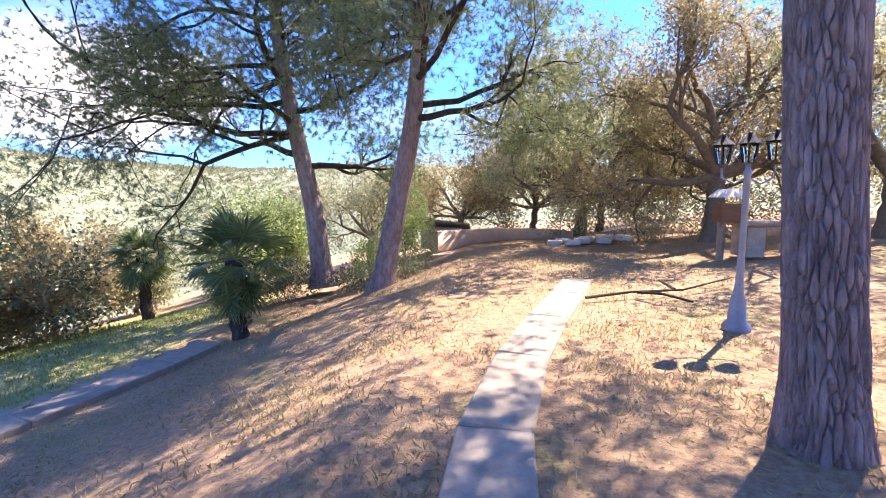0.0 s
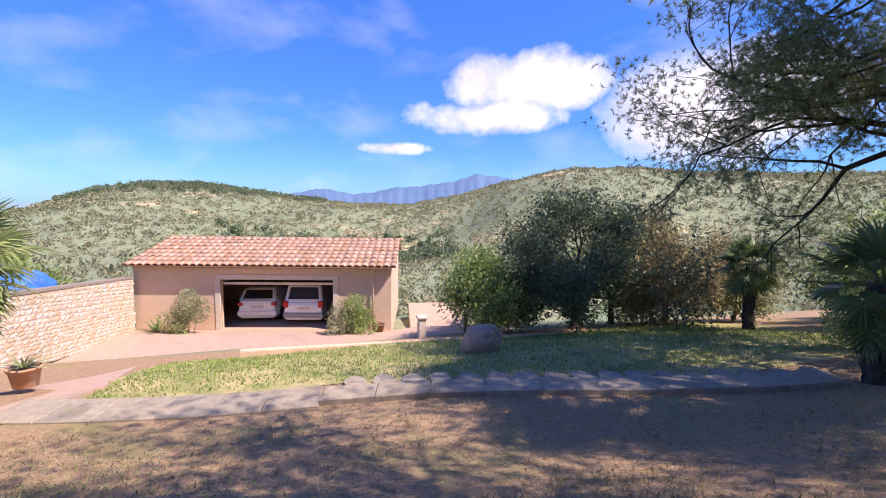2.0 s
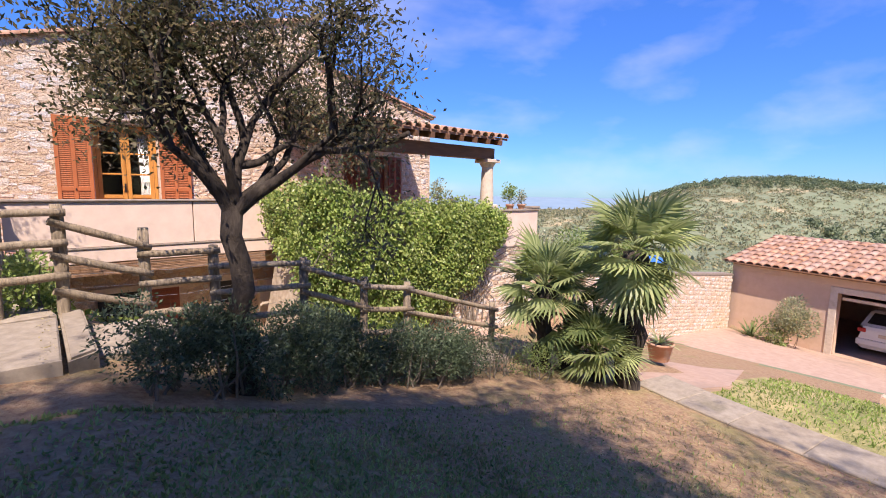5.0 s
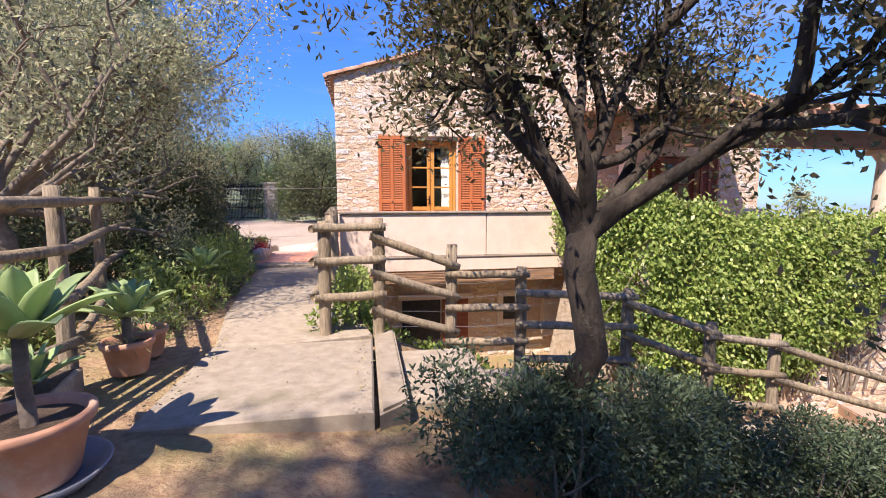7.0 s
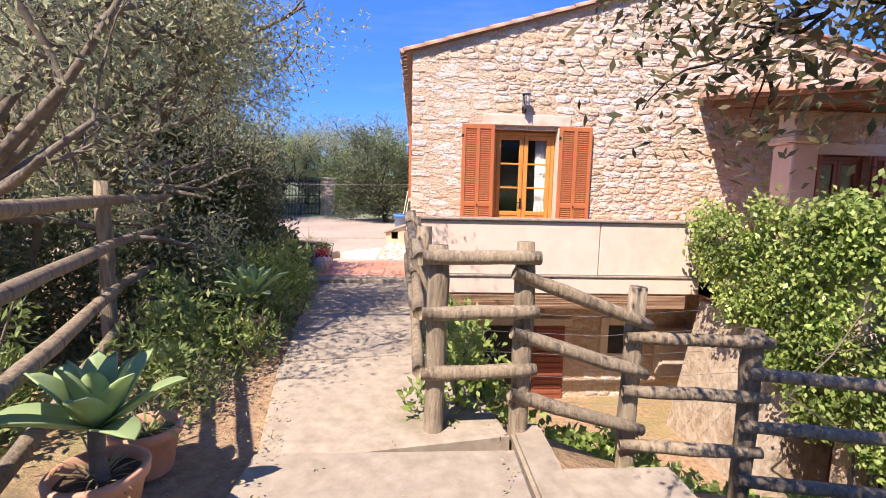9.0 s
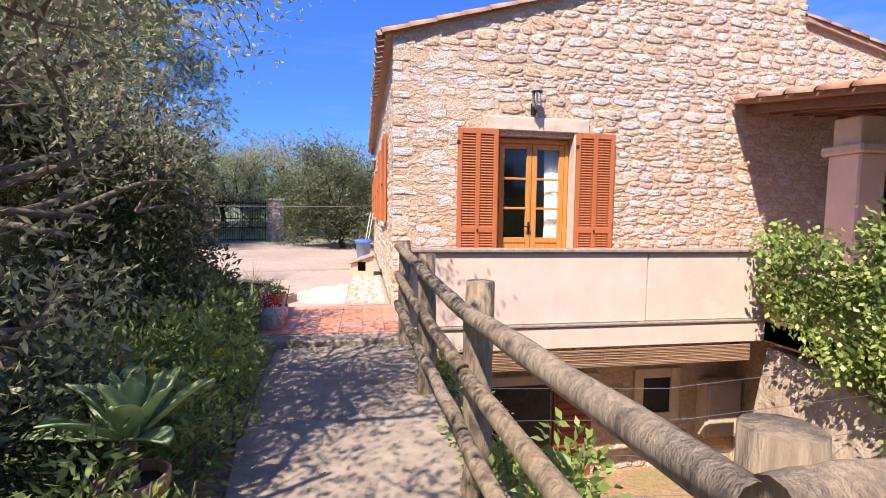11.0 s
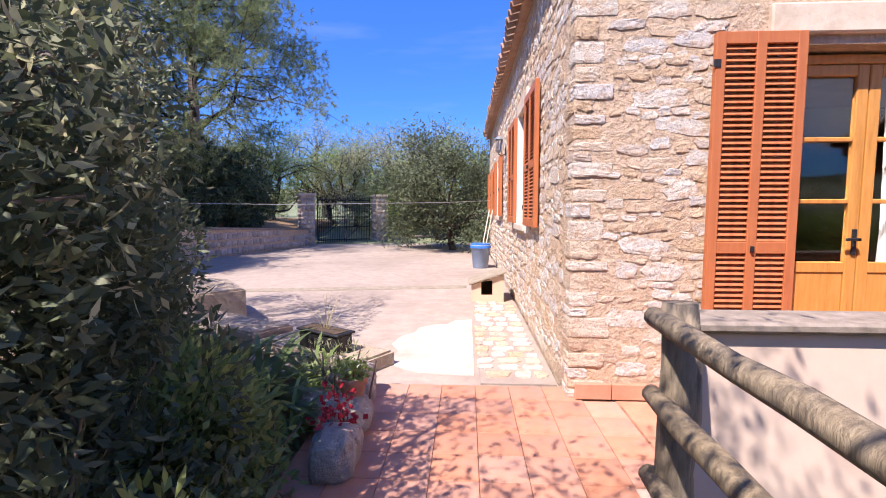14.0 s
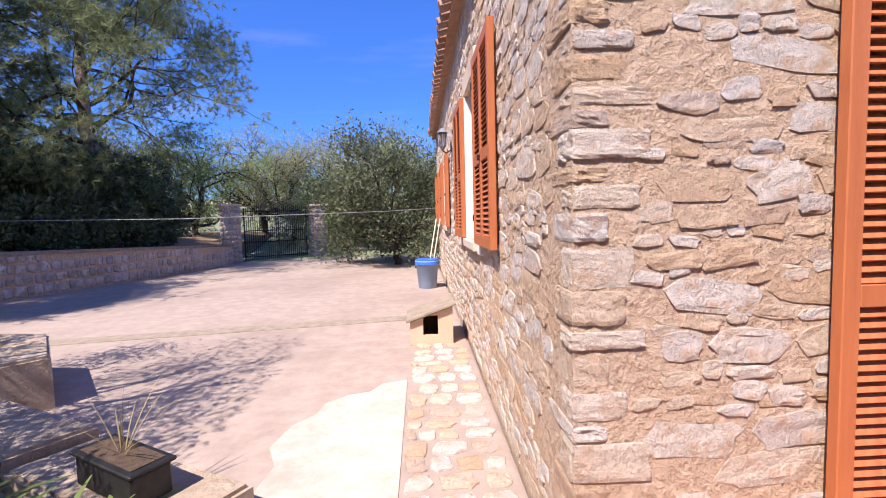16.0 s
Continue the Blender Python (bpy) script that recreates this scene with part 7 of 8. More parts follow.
# ivy over the terrace wall
rng = np.random.default_rng(230)
def ivy_skin(n):
    """Places over the terrace wall's front, its return and its coping, with a ragged hem."""
    x = -4.62 - 4.55 * rng.random(n)
    low = np.interp(x, [-9.2, -8.6, -8.0, -7.0, -6.2, -5.4, -4.6], [0.35, -0.45, -0.95, -1.5, -1.75, -1.55, -1.0]) + 0.12 * np.sin(x * 7)
    hi = np.interp(x, [-9.2, -8.6, -6, -5.2, -4.6], [0.70, 0.80, 0.88, 1.2, 1.3]) + 0.08 * np.sin(x * 5) + 0.05 * np.sin(x * 13)
    t = rng.random(n) ** 0.9
    z = low + (hi - low) * t
    front = np.stack([x, TY + 0.06 + 0.22 * np.abs(np.sin(x * 3.1 + z * 2.0)) * np.sin(np.pi * t) ** 0.5 + 0.08 * rng.random(n), z], -1)
    m = int(n * 0.5)
    y = TY - 2.5 * rng.random(m)
    z = -1.3 + 2.65 * rng.random(m)
    side = np.stack([TX0 + 0.08 + 0.25 * rng.random(m) * (0.5 + 0.5 * np.abs(np.sin(y * 4 + z * 3))), y, z], -1)
    side = side[(z > np.interp(y, [-11.5, -10.9, -10.2, -9.5, -9.0], [0.5, 0.1, -0.35, -0.8, -1.05]) + 0.12 * np.sin(y * 9)) & (z < 1.25 + 0.12 * np.sin(y * 6))]
    top = np.stack([-4.6 - 4.3 * rng.random(n // 8), TY - 0.25 * rng.random(n // 8), 0.8 + 0.14 * rng.random(n // 8)], -1)
    mound = np.vstack([blob_points(n // 14, (-4.85, TY - 0.35, 1.05), (0.5, 0.5, 0.38), rng)[0], blob_points(n // 30, (-5.5, TY - 0.1, 0.95), (0.45, 0.3, 0.2), rng)[0]])
    return np.vstack([front, side, top, mound])


tufts = ivy_skin(760)
pos = np.vstack([np.repeat(tufts, 34, axis=0) + rng.normal(size=(len(tufts) * 34, 3)) * np.array([0.085, 0.05, 0.095]) + np.array([0.03, 0.05, 0]), ivy_skin(7000)])
nn = len(pos)
ax = unit(rng.normal(size=(nn, 3)) * 0.5 + np.array([0.12, 0.32, -0.55]))
ivy = tagged(empty("ivy", (-6.5, TY, -1.8)), "thick bright green ivy covering the terrace wall", "climber")
v, f = leaf_quads(pos - np.array([-6.5, TY, -1.8]), ax, 0.078 * rng.uniform(0.55, 1.25, nn), 0.046 * rng.uniform(0.7, 1.2, nn), rng, 0.18)
mesh_np("foliage", v, f, F_ivy, ivy)
tb = []
for k in range(60):
    xx = -4.7 - 4.2 * rng.random()
    pts = [(xx + 6.5 + rng.normal() * 0.15 * i, 0.06 + 0.05 * rng.random(), i * 0.42) for i in range(6)]
    tb.append(tube(pts, [0.02, 0.016, 0.012, 0.01, 0.008, 0.005], 5, cap=False))
v, f = merge(tb)
mesh_np("stem", v, f, M_twig, ivy)

# garage planting and lower garden
for i, (lx, ly, r, h, mat) in enumerate(((9.1, -0.95, 0.8, 1.0, F_bush), (8.5, -1.2, 0.7, 0.7, F_olive), (2.6, -0.9, 0.7, 1.05, F_olive), (2.15, -1.1, 0.6, 0.65, F_bush))):
    w = G_M @ Vector((lx, ly, 0))
    shrub("garage_shrub", [((w.x, w.y, -4.05 + h * 0.9), (r, r, h))], 1100, (0.11, 0.045), mat, "loose flowering shrub against the garage front", 240 + i)
w = G_M @ Vector((1.25, -0.75, 0.02))
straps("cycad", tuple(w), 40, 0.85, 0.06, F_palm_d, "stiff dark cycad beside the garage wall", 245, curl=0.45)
w = G_M @ Vector((9.9, -0.55, 0.0))
pot("terracotta_pot", tuple(w), 0.24, 0.42, "dark clay pot at the garage corner", mat=M_beam)
pot("terracotta_pot", (-9.75, -5.15, -1.99), 0.24, 0.36, "orange terracotta pot at the top of the drive")
straps("cycad", (-9.75, -5.15, -1.66), 26, 0.45, 0.04, F_palm, "young palm in a terracotta pot", 246, curl=0.4)
boulder("boulder", (-10.2, 3.55, rest(-10.2, 3.55) + 0.24), (0.38, 0.46, 0.42), "big rounded pinkish boulder on the lower lawn", 247, M_pinkrock, 0.15)
pst = tagged(empty("stone_post", (-13.9, 3.0, -3.4)), "small pale stone pillar by the kerb wall", "pillar")
box("shaft", -0.12, 0.12, -0.12, 0.12, 0, 1.1, M_cornice, pst, bevel=0.015)
box("cap", -0.16, 0.16, -0.16, 0.16, 1.1, 1.18, M_cornice, pst, bevel=0.015)
low_fence = tagged(empty("timber_fence"), "thin timber rail fence beside the garage walk", "fence")
for k in range(8):
    x, y = -16.4 - k * 1.1, 5.3 + k * 0.42
    zz = float(land_z(np.array([x]), np.array([y]))[0])
    log("post", (x, y, zz - 0.2), (x, y, zz + 1.15), 0.05, low_fence, rng=RF, sides=8)
    if k:
        for h in (0.55, 1.05):
            log("rail", (px_, py_, pz_ + h), (x, y, zz + h), 0.04, low_fence, rng=RF, sides=8)
    px_, py_, pz_ = x, y, zz
tarp = boulder("blue_tarpaulin", (-16.8, -8.75, -1.5), (1.1, 0.75, 0.5), "crumpled blue tarpaulin lying above the ramp wall", 248, M_bluecloth, 0.2)
tarp["category"] = "tarpaulin"
for i, (x, y, r, h, mat) in enumerate(((-13.0, -9.6, 0.6, 0.5, F_dry), (-17.5, -9.4, 0.9, 0.6, F_bright), (-19.5, -9.2, 0.9, 0.7, F_bush), (-16.8, -11.5, 1.3, 0.9, F_bush), (-14.0, -12.0, 1.2, 1.0, F_olive), (-20.5, -11.5, 1.5, 1.2, F_bright), (-12.2, -10.6, 0.7, 0.8, F_palm_d),
                                          (-17.2, 7.3, 0.9, 0.9, F_bright), (-18.6, 8.8, 1.0, 0.9, F_bush), (-19.8, 7.6, 0.9, 0.8, F_dry), (-21.5, 9.0, 1.2, 1.1, F_bright), (-15.9, 9.9, 0.8, 0.6, F_bright))):
    zz = float(ground_z(x, y))
    shrub("slope_shrub", [((x, y, zz + h * 0.8), (r, r, h))], 420, (0.16, 0.06), mat, "wild shrub on the slope above the valley" if i < 7 else "yellow-green shrub beside the garage walk", 250 + i)
# shrubs at the pines' feet
for i, (x, y, r, h) in enumerate(((-3.9, 11.2, 0.6, 0.45), (-3.3, 10.7, 0.5, 0.4), (-2.2, 10.6, 0.5, 0.35), (-5.7, 11.5, 0.9, 0.8), (-6.6, 10.8, 0.8, 0.8), (-2.6, 12.2, 0.8, 1.2), (-3.7, 12.9, 0.9, 1.3), (-5.9, 9.3, 0.6, 0.6))):
    zz = rest(x, y)
    shrub("pine_undergrowth", [((x, y, zz + h * 0.8), (r, r, h))], 1500, (0.085, 0.03), F_hedge if i < 4 else F_bush, "dark low undergrowth at the foot of the pines", 270 + i)

# ---- pool corner and garden furniture under the pines ----
pool = tagged(empty("pool_wall"), "low curved pink-rendered wall round the old pool", "wall", kind="structure")
pts = [(-2.0, 13.6), (-1.2, 14.6), (-0.2, 15.3), (0.9, 15.5), (1.7, 15.1), (2.1, 14.3)]
vs, fs = [], []
for i, (x, y) in enumerate(pts):
    z = rest(x, y) - 0.2
    nx, ny = (0.25 * (x - 0.2), 0.25 * (y - 12.5))
    L = math.hypot(nx, ny)
    nx, ny = nx / L * 0.13, ny / L * 0.13
    top = 0.35
    vs += [(x - nx, y - ny, z), (x - nx, y - ny, top), (x + nx, y + ny, top), (x + nx, y + ny, z)]
for i in range(len(pts) - 1):
    for k in range(4):
        fs.append((4 * i + k, 4 * i + (k + 1) % 4, 4 * i + 4 + (k + 1) % 4, 4 * i + 4 + k))
fs += [(0, 1, 2, 3), (len(vs) - 4, len(vs) - 3, len(vs) - 2, len(vs) - 1)]
mesh_np("render", np.array(vs), fs, M_pool, pool)
slab("pool_terrace", [(-2.2, 13.2), (2.0, 13.5), (1.6, 14.9), (0.8, 15.3), (-0.2, 15.1), (-1.1, 14.4)], [-0.35, 0.0, 0.0, -0.05, -0.1, -0.2], 0.3, M_pool, "faded pink pool surround", "paving")
for i in range(9):
    boulder("white_block", (1.5 + 0.25 * i + 0.1 * math.sin(i * 3), 13.1 + 0.35 * math.sin(i * 2.1) + 0.05 * i, 0.1 + 0.02 * i), (0.2, 0.14, 0.08), "broken white stone block beside the pool", 300 + i, M_whiteblock, 0.55, "pool rubble")
hut = tagged(empty("pool_hut", (-1.9, 16.2, rest(-1.9, 16.2))), "low shed roof with pale boards behind the pool", "shed")
box("wall", -0.9, 0.5, -0.5, 0.5, 0, 0.75, M_pool, hut)
bm = bmesh.new()
add_box(bm, -1.1, 0.8, -0.8, 0.7, 0, 0.07, 0.01, m=pose(0, 0, 0.78, -12, 6, 0))
part("roof", bm, M_conc, hut)
LPOST = (2.33, 4.75)
lamp = tagged(empty("garden_lamp", (*LPOST, rest(*LPOST))), "grey iron lamp post with three lanterns", "lamp")
prof = [(0.13, 0.0), (0.13, 0.04), (0.085, 0.1), (0.07, 0.3), (0.05, 0.36), (0.035, 0.5), (0.028, 1.0), (0.03, 1.51), (0.04, 1.54), (0.025, 1.58), (0.02, 1.62)]
nseg = 16
v = np.array([(math.cos(2 * math.pi * k / nseg) * a, math.sin(2 * math.pi * k / nseg) * a, b) for a, b in prof for k in range(nseg)])
f = [(i * nseg + k, i * nseg + (k + 1) % nseg, (i + 1) * nseg + (k + 1) % nseg, (i + 1) * nseg + k) for i in range(len(prof) - 1) for k in range(nseg)]
mesh_np("post", v, f, M_greymetal, lamp, smooth=True)
for k, (dx, dy, z) in enumerate(((-0.22, 0.03, 1.61), (0.0, 0.0, 1.62), (0.22, -0.03, 1.64))):
    if dx:
        v, f = tube([(0, 0, 1.50), (dx * 0.5, dy * 0.5, 1.44), (dx, dy, 1.50), (dx, dy, z - 0.02)], 0.011, 6)
        mesh_np("arm", v, f, M_greymetal, lamp)
    lan = empty("lantern")
    lan.parent = lamp
    lan.location = (dx, dy, z)
    bm = bmesh.new()
    bmesh.ops.create_cone(bm, cap_ends=True, segments=6, radius1=0.05, radius2=0.085, depth=0.17, matrix=Matrix.Translation((0, 0, 0.11)))
    part("glass", bm, M_glass, lan, "clear lantern glass")
    bm = bmesh.new()
    for q in range(6):
        a = q * math.pi / 3
        b0, b1 = Vector((math.cos(a) * 0.052, math.sin(a) * 0.052, 0.02)), Vector((math.cos(a) * 0.088, math.sin(a) * 0.088, 0.2))
        add_box(bm, -0.006, 0.006, -0.006, 0.006, 0, (b1 - b0).length, m=Matrix.Translation(b0) @ (b1 - b0).to_track_quat('Z', 'Y').to_matrix().to_4x4())
    part("cage", bm, M_iron, lan)
    bm = bmesh.new()
    bmesh.ops.create_cone(bm, cap_ends=True, segments=6, radius1=0.105, radius2=0.02, depth=0.08, matrix=Matrix.Translation((0, 0, 0.235)))
    bmesh.ops.create_icosphere(bm, subdivisions=2, radius=0.02, matrix=Matrix.Translation((0, 0, 0.29)))
    part("cap", bm, M_iron, lan)
bx, by = 4.22, 9.42
bird = tagged(empty("bird_table", (bx, by, rest(bx, by))), "wooden bird table with a pale round roof", "bird table")
log("post", (bx, by, rest(bx, by) - 0.1), (bx, by, rest(bx, by) + 1.0), 0.07, bird, rng=RF)
box("house", -0.1, 0.35, -0.2, 0.2, 0.75, 1.1, M_beam, bird)
bm = bmesh.new()
bmesh.ops.create_cone(bm, cap_ends=True, segments=20, radius1=0.36, radius2=0.18, depth=0.16, matrix=Matrix.Translation((0.1, 0, 1.3)))
part("roof", bm, M_whiteblock, bird)
grill = tagged(empty("stone_grill", (5.2, 9.5, rest(5.2, 9.5))), "rough stone barbecue with a slab top", "barbecue")
box("pier", -0.6, -0.3, -0.35, 0.35, 0, 0.6, M_boulder, grill, bevel=0.03)
box("pier", 0.4, 0.7, -0.35, 0.35, 0, 0.6, M_boulder, grill, bevel=0.03)
box("top", -0.7, 0.8, -0.4, 0.4, 0.6, 0.7, M_boulder, grill, bevel=0.03)
branch = tagged(empty("fallen_branch", (2.0, 6.3, rest(2.0, 6.3) + 0.03)), "dry fallen pine branch lying on the needles", "branch")
for k, pp in enumerate((((-0.9, -0.3, 0), (-0.3, -0.1, 0.05), (0.4, 0.0, 0.08), (1.2, 0.4, 0.2)), ((-0.2, -0.1, 0.05), (0.0, -0.4, 0.1), (0.3, -0.6, 0.05)), ((0.3, 0, 0.08), (0.2, 0.3, 0.15), (0.5, 0.6, 0.1)))):
    v, f = tube(pp, [0.022, 0.018, 0.014, 0.008][:len(pp)], 6)
    mesh_np("limb", v, f, M_bark, branch)

# ---- terrace things ----
for i, (x, z, r, h, mat) in enumerate(((-9.75, 0.8, 0.22, 0.26, F_bright), (-10.2, 0.8, 0.16, 0.2, F_olive), (-7.35, 0.8, 0.2, 0.3, F_olive))):
    pot("terrace_pot", (x, TY - 0.08, z), 0.1, 0.12, "small clay pot standing on the terrace coping")
    rg = np.random.default_rng(330 + i)
    rt = tagged(empty("terrace_plant", (x, TY - 0.08, z + 0.1)), "rounded green plant in a coping pot", "plant")
    sub = [(np.array([0, 0, h]) + rg.normal(size=3) * r * 0.4, np.array([r, r, h]) * 0.55) for _ in range(8)]
    leafy("foliage", sub, 9000, 0.06, 0.025, mat, rg, rt)
    v, f = tube([(0, 0, -0.06), (0.01, 0, h * 0.6), (0, 0.01, h)], [0.012, 0.01, 0.006], 6)
    mesh_np("stem", v, f, M_twig, rt)


def terrace_chair(loc, rz):
    root = tagged(empty("terrace_chair", loc, rz), "white moulded garden chair on the terrace", "chair", group="terrace chairs")
    box("seat", -0.23, 0.23, -0.22, 0.22, 0.41, 0.45, M_white, root, bevel=0.012)
    for sx in (-0.2, 0.2):
        for sy in (-0.19, 0.19):
            v, f = tube([(sx * 1.1, sy * 1.15, 0), (sx, sy, 0.42)], 0.018, 8)
            mesh_np("leg", v, f, M_white, root)
        v, f = tube([(sx * 1.12, 0.2, 0.43), (sx * 1.12, 0.2, 0.66), (sx * 1.12, -0.2, 0.68)], 0.018, 8)
        mesh_np("armrest", v, f, M_white, root)
    bm = bmesh.new()
    for k in range(6):
        add_box(bm, -0.21 + k * 0.074, -0.165 + k * 0.074, -0.015, 0.015, 0, 0.46, 0.005)
    add_box(bm, -0.23, 0.23, -0.018, 0.018, 0.44, 0.52, 0.01)
    ob = part("backrest", bm, M_white, root)
    ob.matrix_basis = pose(0, -0.2, 0.44, 10, 0, 0)
    return root


terrace_chair((-7.6, -10.3, 0.1), 160)
terrace_chair((-8.5, -10.2, 0.1), 200)
tt = tagged(empty("terrace_table", (-8.05, -10.9, 0.1)), "round white terrace table among the chairs", "table")
bm = bmesh.new()
bmesh.ops.create_cone(bm, cap_ends=True, segments=32, radius1=0.5, radius2=0.5, depth=0.03, matrix=Matrix.Translation((0, 0, 0.735)))
part("tabletop", bm, M_white, tt)
for k in range(4):
    a = k * math.pi / 2 + 0.7
    v, f = tube([(math.cos(a) * 0.36, math.sin(a) * 0.36, 0), (math.cos(a) * 0.3, math.sin(a) * 0.3, 0.72)], 0.02, 8)
    mesh_np("leg", v, f, M_white, tt)

# ---- yard behind the house ----
RY = random.Random(61)
rubble("wall_yard_edge", (9.6, -15.5), (6.5, -26.6), 1.2, 0.4, "grey rubble-stone retaining wall along the yard", RY,
       lambda t: (-0.1, 1.15 - 0.45 * t), row=0.2, wide=(0.1, 0.24))
slab("yard_wall_cap", [(9.38, -15.4), (9.85, -15.5), (6.72, -26.7), (6.26, -26.6)], [1.22, 1.22, 0.76, 0.76], 0.07, M_greycap, "flat stone coping of the yard wall", "coping")
slab("upper_bank", [(9.8, -13.0), (30, -12.0), (30, -40), (8.0, -36), (6.75, -26.7), (9.8, -15.6)], [1.1, 1.6, 1.6, 0.9, 0.65, 1.05], 1.4, M_lawn, "raised earth bank behind the yard wall", "ground")
for i in range(9):
    t = i / 8
    x, y = 10.55 - 2.6 * t, -16.0 - 9.5 * t
    shrub("bank_hedge", [((x, y, 1.7 + 0.2 * math.sin(i)), (0.9, 0.9, 0.9)), ((x + 1.0, y, 2.1), (0.9, 0.9, 1.0)), ((x + 0.4, y + 0.3, 2.65), (0.8, 0.9, 0.8)), ((x + 1.7, y, 3.0), (0.9, 1.0, 0.9)), ((x - 0.1, y, 1.35), (0.7, 0.9, 0.7))], 1100, (0.14, 0.06), F_dark, "dark evergreen hedge above the yard wall", 310 + i, "hedge")
gate = tagged(empty("iron_gate"), "tall black iron gate closed across the drive", "gate")
ga, gb = np.array([6.4, -27.9]), np.array([4.55, -29.1])
for i in range(31):
    p = ga + (gb - ga) * i / 30
    big_bar = i in (0, 15, 16, 30)
    h = 1.95 + 0.12 * math.sin(math.pi * (i % 15.5) / 15.5)
    v, f = tube([(*p, 0.1), (*p, h)], 0.028 if big_bar else 0.012, 6)
    mesh_np("bar", v, f, M_iron, gate)
for z in (0.22, 0.75, 1.15, 1.85):
    v, f = tube([(*ga, z), (*gb, z)], 0.02, 4)
    mesh_np("rail", v, f, M_iron, gate)
for s in (0, 1):
    a, b = (ga, (ga + gb) / 2) if s == 0 else ((ga + gb) / 2, gb)
    v, f = tube([(*a, 0.22), (*b, 1.1)], 0.014, 4)
    mesh_np("brace", v, f, M_iron, gate)
for k, (x, y) in enumerate(((4.15, -29.4), (6.75, -27.6))):
    pil = tagged(empty("gate_pillar", (x, y, 0.06), 33), "square stone gate pillar with a flat cap", "pillar", group="gate pillars")
    box("core", -0.27, 0.27, -0.27, 0.27, 0, 1.95, M_mortar, pil, bevel=0.01)
    ch = []
    for side in range(4):
        m = np.array(pose(0, 0, 0, 0, 0, 90 * side))
        z = 0.02
        while z < 1.85:
            h = RY.uniform(0.12, 0.2)
            u = -0.26
            while u < 0.2:
                w = RY.uniform(0.14, 0.28)
                w = min(w, 0.27 - u)
                ch.append(stone_chunk(w * 0.95, h * 0.92, RY, lambda uu, vv, ww, u=u, w=w, z=z, h=h, m=m: tuple(m[:3, :3] @ np.array([u + w / 2 + uu, -0.27 - ww, z + h / 2 + vv]))))
                u += w
            z += h
    v, f = merge(ch)
    mesh_np("stones", v, f, M_drystone, pil)["kind"] = "stuff"
    box("cap", -0.33, 0.33, -0.33, 0.33, 1.95, 2.03, M_cornice, pil)
rubble("wall_by_gate", (3.7, -29.7), (0.2, -31.2), 0.4, 0.35, "low stone kerb wall beyond the yard", RY, lambda t: (-0.1, 0.32), row=0.13)
kennel = tagged(empty("cat_house", (0.1, -16.55, 0.10)), "small peach-rendered shelter with a dark doorway", "shelter")
bm = bmesh.new()
wall_cells(bm, -0.23, 0.23, 0, lambda u: 0.40 - 0.16 * (u + 0.23) / 0.46 * 1.0 if True else 0, [(-0.07, 0.09, 0.1, 0.31)], [], lambda u, z, d: (u, 0.25 - d, z), 0.03)
part("front", bm, M_garage, kennel)
box("side", -0.23, -0.2, -0.25, 0.22, 0, 0.38, M_garage, kennel)
box("side", 0.2, 0.23, -0.25, 0.22, 0, 0.24, M_garage, kennel)
# back panel is coloured dark for the shade inside the doorway
box("back", -0.2, 0.2, -0.25, -0.22, 0, 0.25, M_inner_shade, kennel)
bm = bmesh.new()
add_box(bm, -0.28, 0.28, -0.3, 0.3, 0, 0.03, 0.006, m=pose(0, 0, 0.335, 0, 19, 0))
part("roof", bm, M_conc, kennel)
bucket = tagged(empty("blue_bin", (0.08, -20.4, 0.085)), "grey-blue plastic bin with a blue liner", "bin")
prof = [(0.17, 0), (0.175, 0.01), (0.22, 0.5), (0.235, 0.51), (0.235, 0.54), (0.21, 0.54), (0.2, 0.4)]
v = np.array([(math.cos(2 * math.pi * k / 24) * a, math.sin(2 * math.pi * k / 24) * a, b) for a, b in prof for k in range(24)])
f = [(i * 24 + k, i * 24 + (k + 1) % 24, (i + 1) * 24 + (k + 1) % 24, (i + 1) * 24 + k) for i in range(len(prof) - 1) for k in range(24)]
mesh_np("body", v, f, M_bluegrey, bucket, smooth=True)
bm = bmesh.new()
bmesh.ops.create_cone(bm, cap_ends=True, segments=24, radius1=0.245, radius2=0.225, depth=0.1, matrix=Matrix.Translation((0, 0, 0.52)))
part("liner", bm, M_bluecloth, bucket, "bright blue liner")
for k in range(2):
    tool = tagged(empty("broom", (-0.1 + 0.08 * k, -20.9, 0.085)), "pale wooden broom handle leaning on the wall", "broom")
    v, f = tube([(0.12, 0, 0.02), (-0.12, 0.02, 1.35)], 0.013, 6)
    mesh_np("handle", v, f, M_cornice, tool)
    box("head", 0.05, 0.2, -0.04, 0.04, 0.0, 0.07, M_beam, tool)
cable = tagged(empty("clothes_line"), "thin pale line stretched across the yard", "wire")
v, f = tube([(10.2, -19.5, 1.62), (5, -21, 1.56), (1.0, -22.6, 1.64), (-0.3, -23.0, 1.7)], 0.007, 5)
mesh_np("wire", v, f, M_wire, cable)
slab("yard_joint", [(0.4, -17.55), (4.4, -16.9), (8.6, -16.4), (8.6, -16.7), (4.4, -17.2), (0.4, -17.85)], 0.092, 0.05, M_conc, "pale band of paving across the yard", "paving", bevel=0)

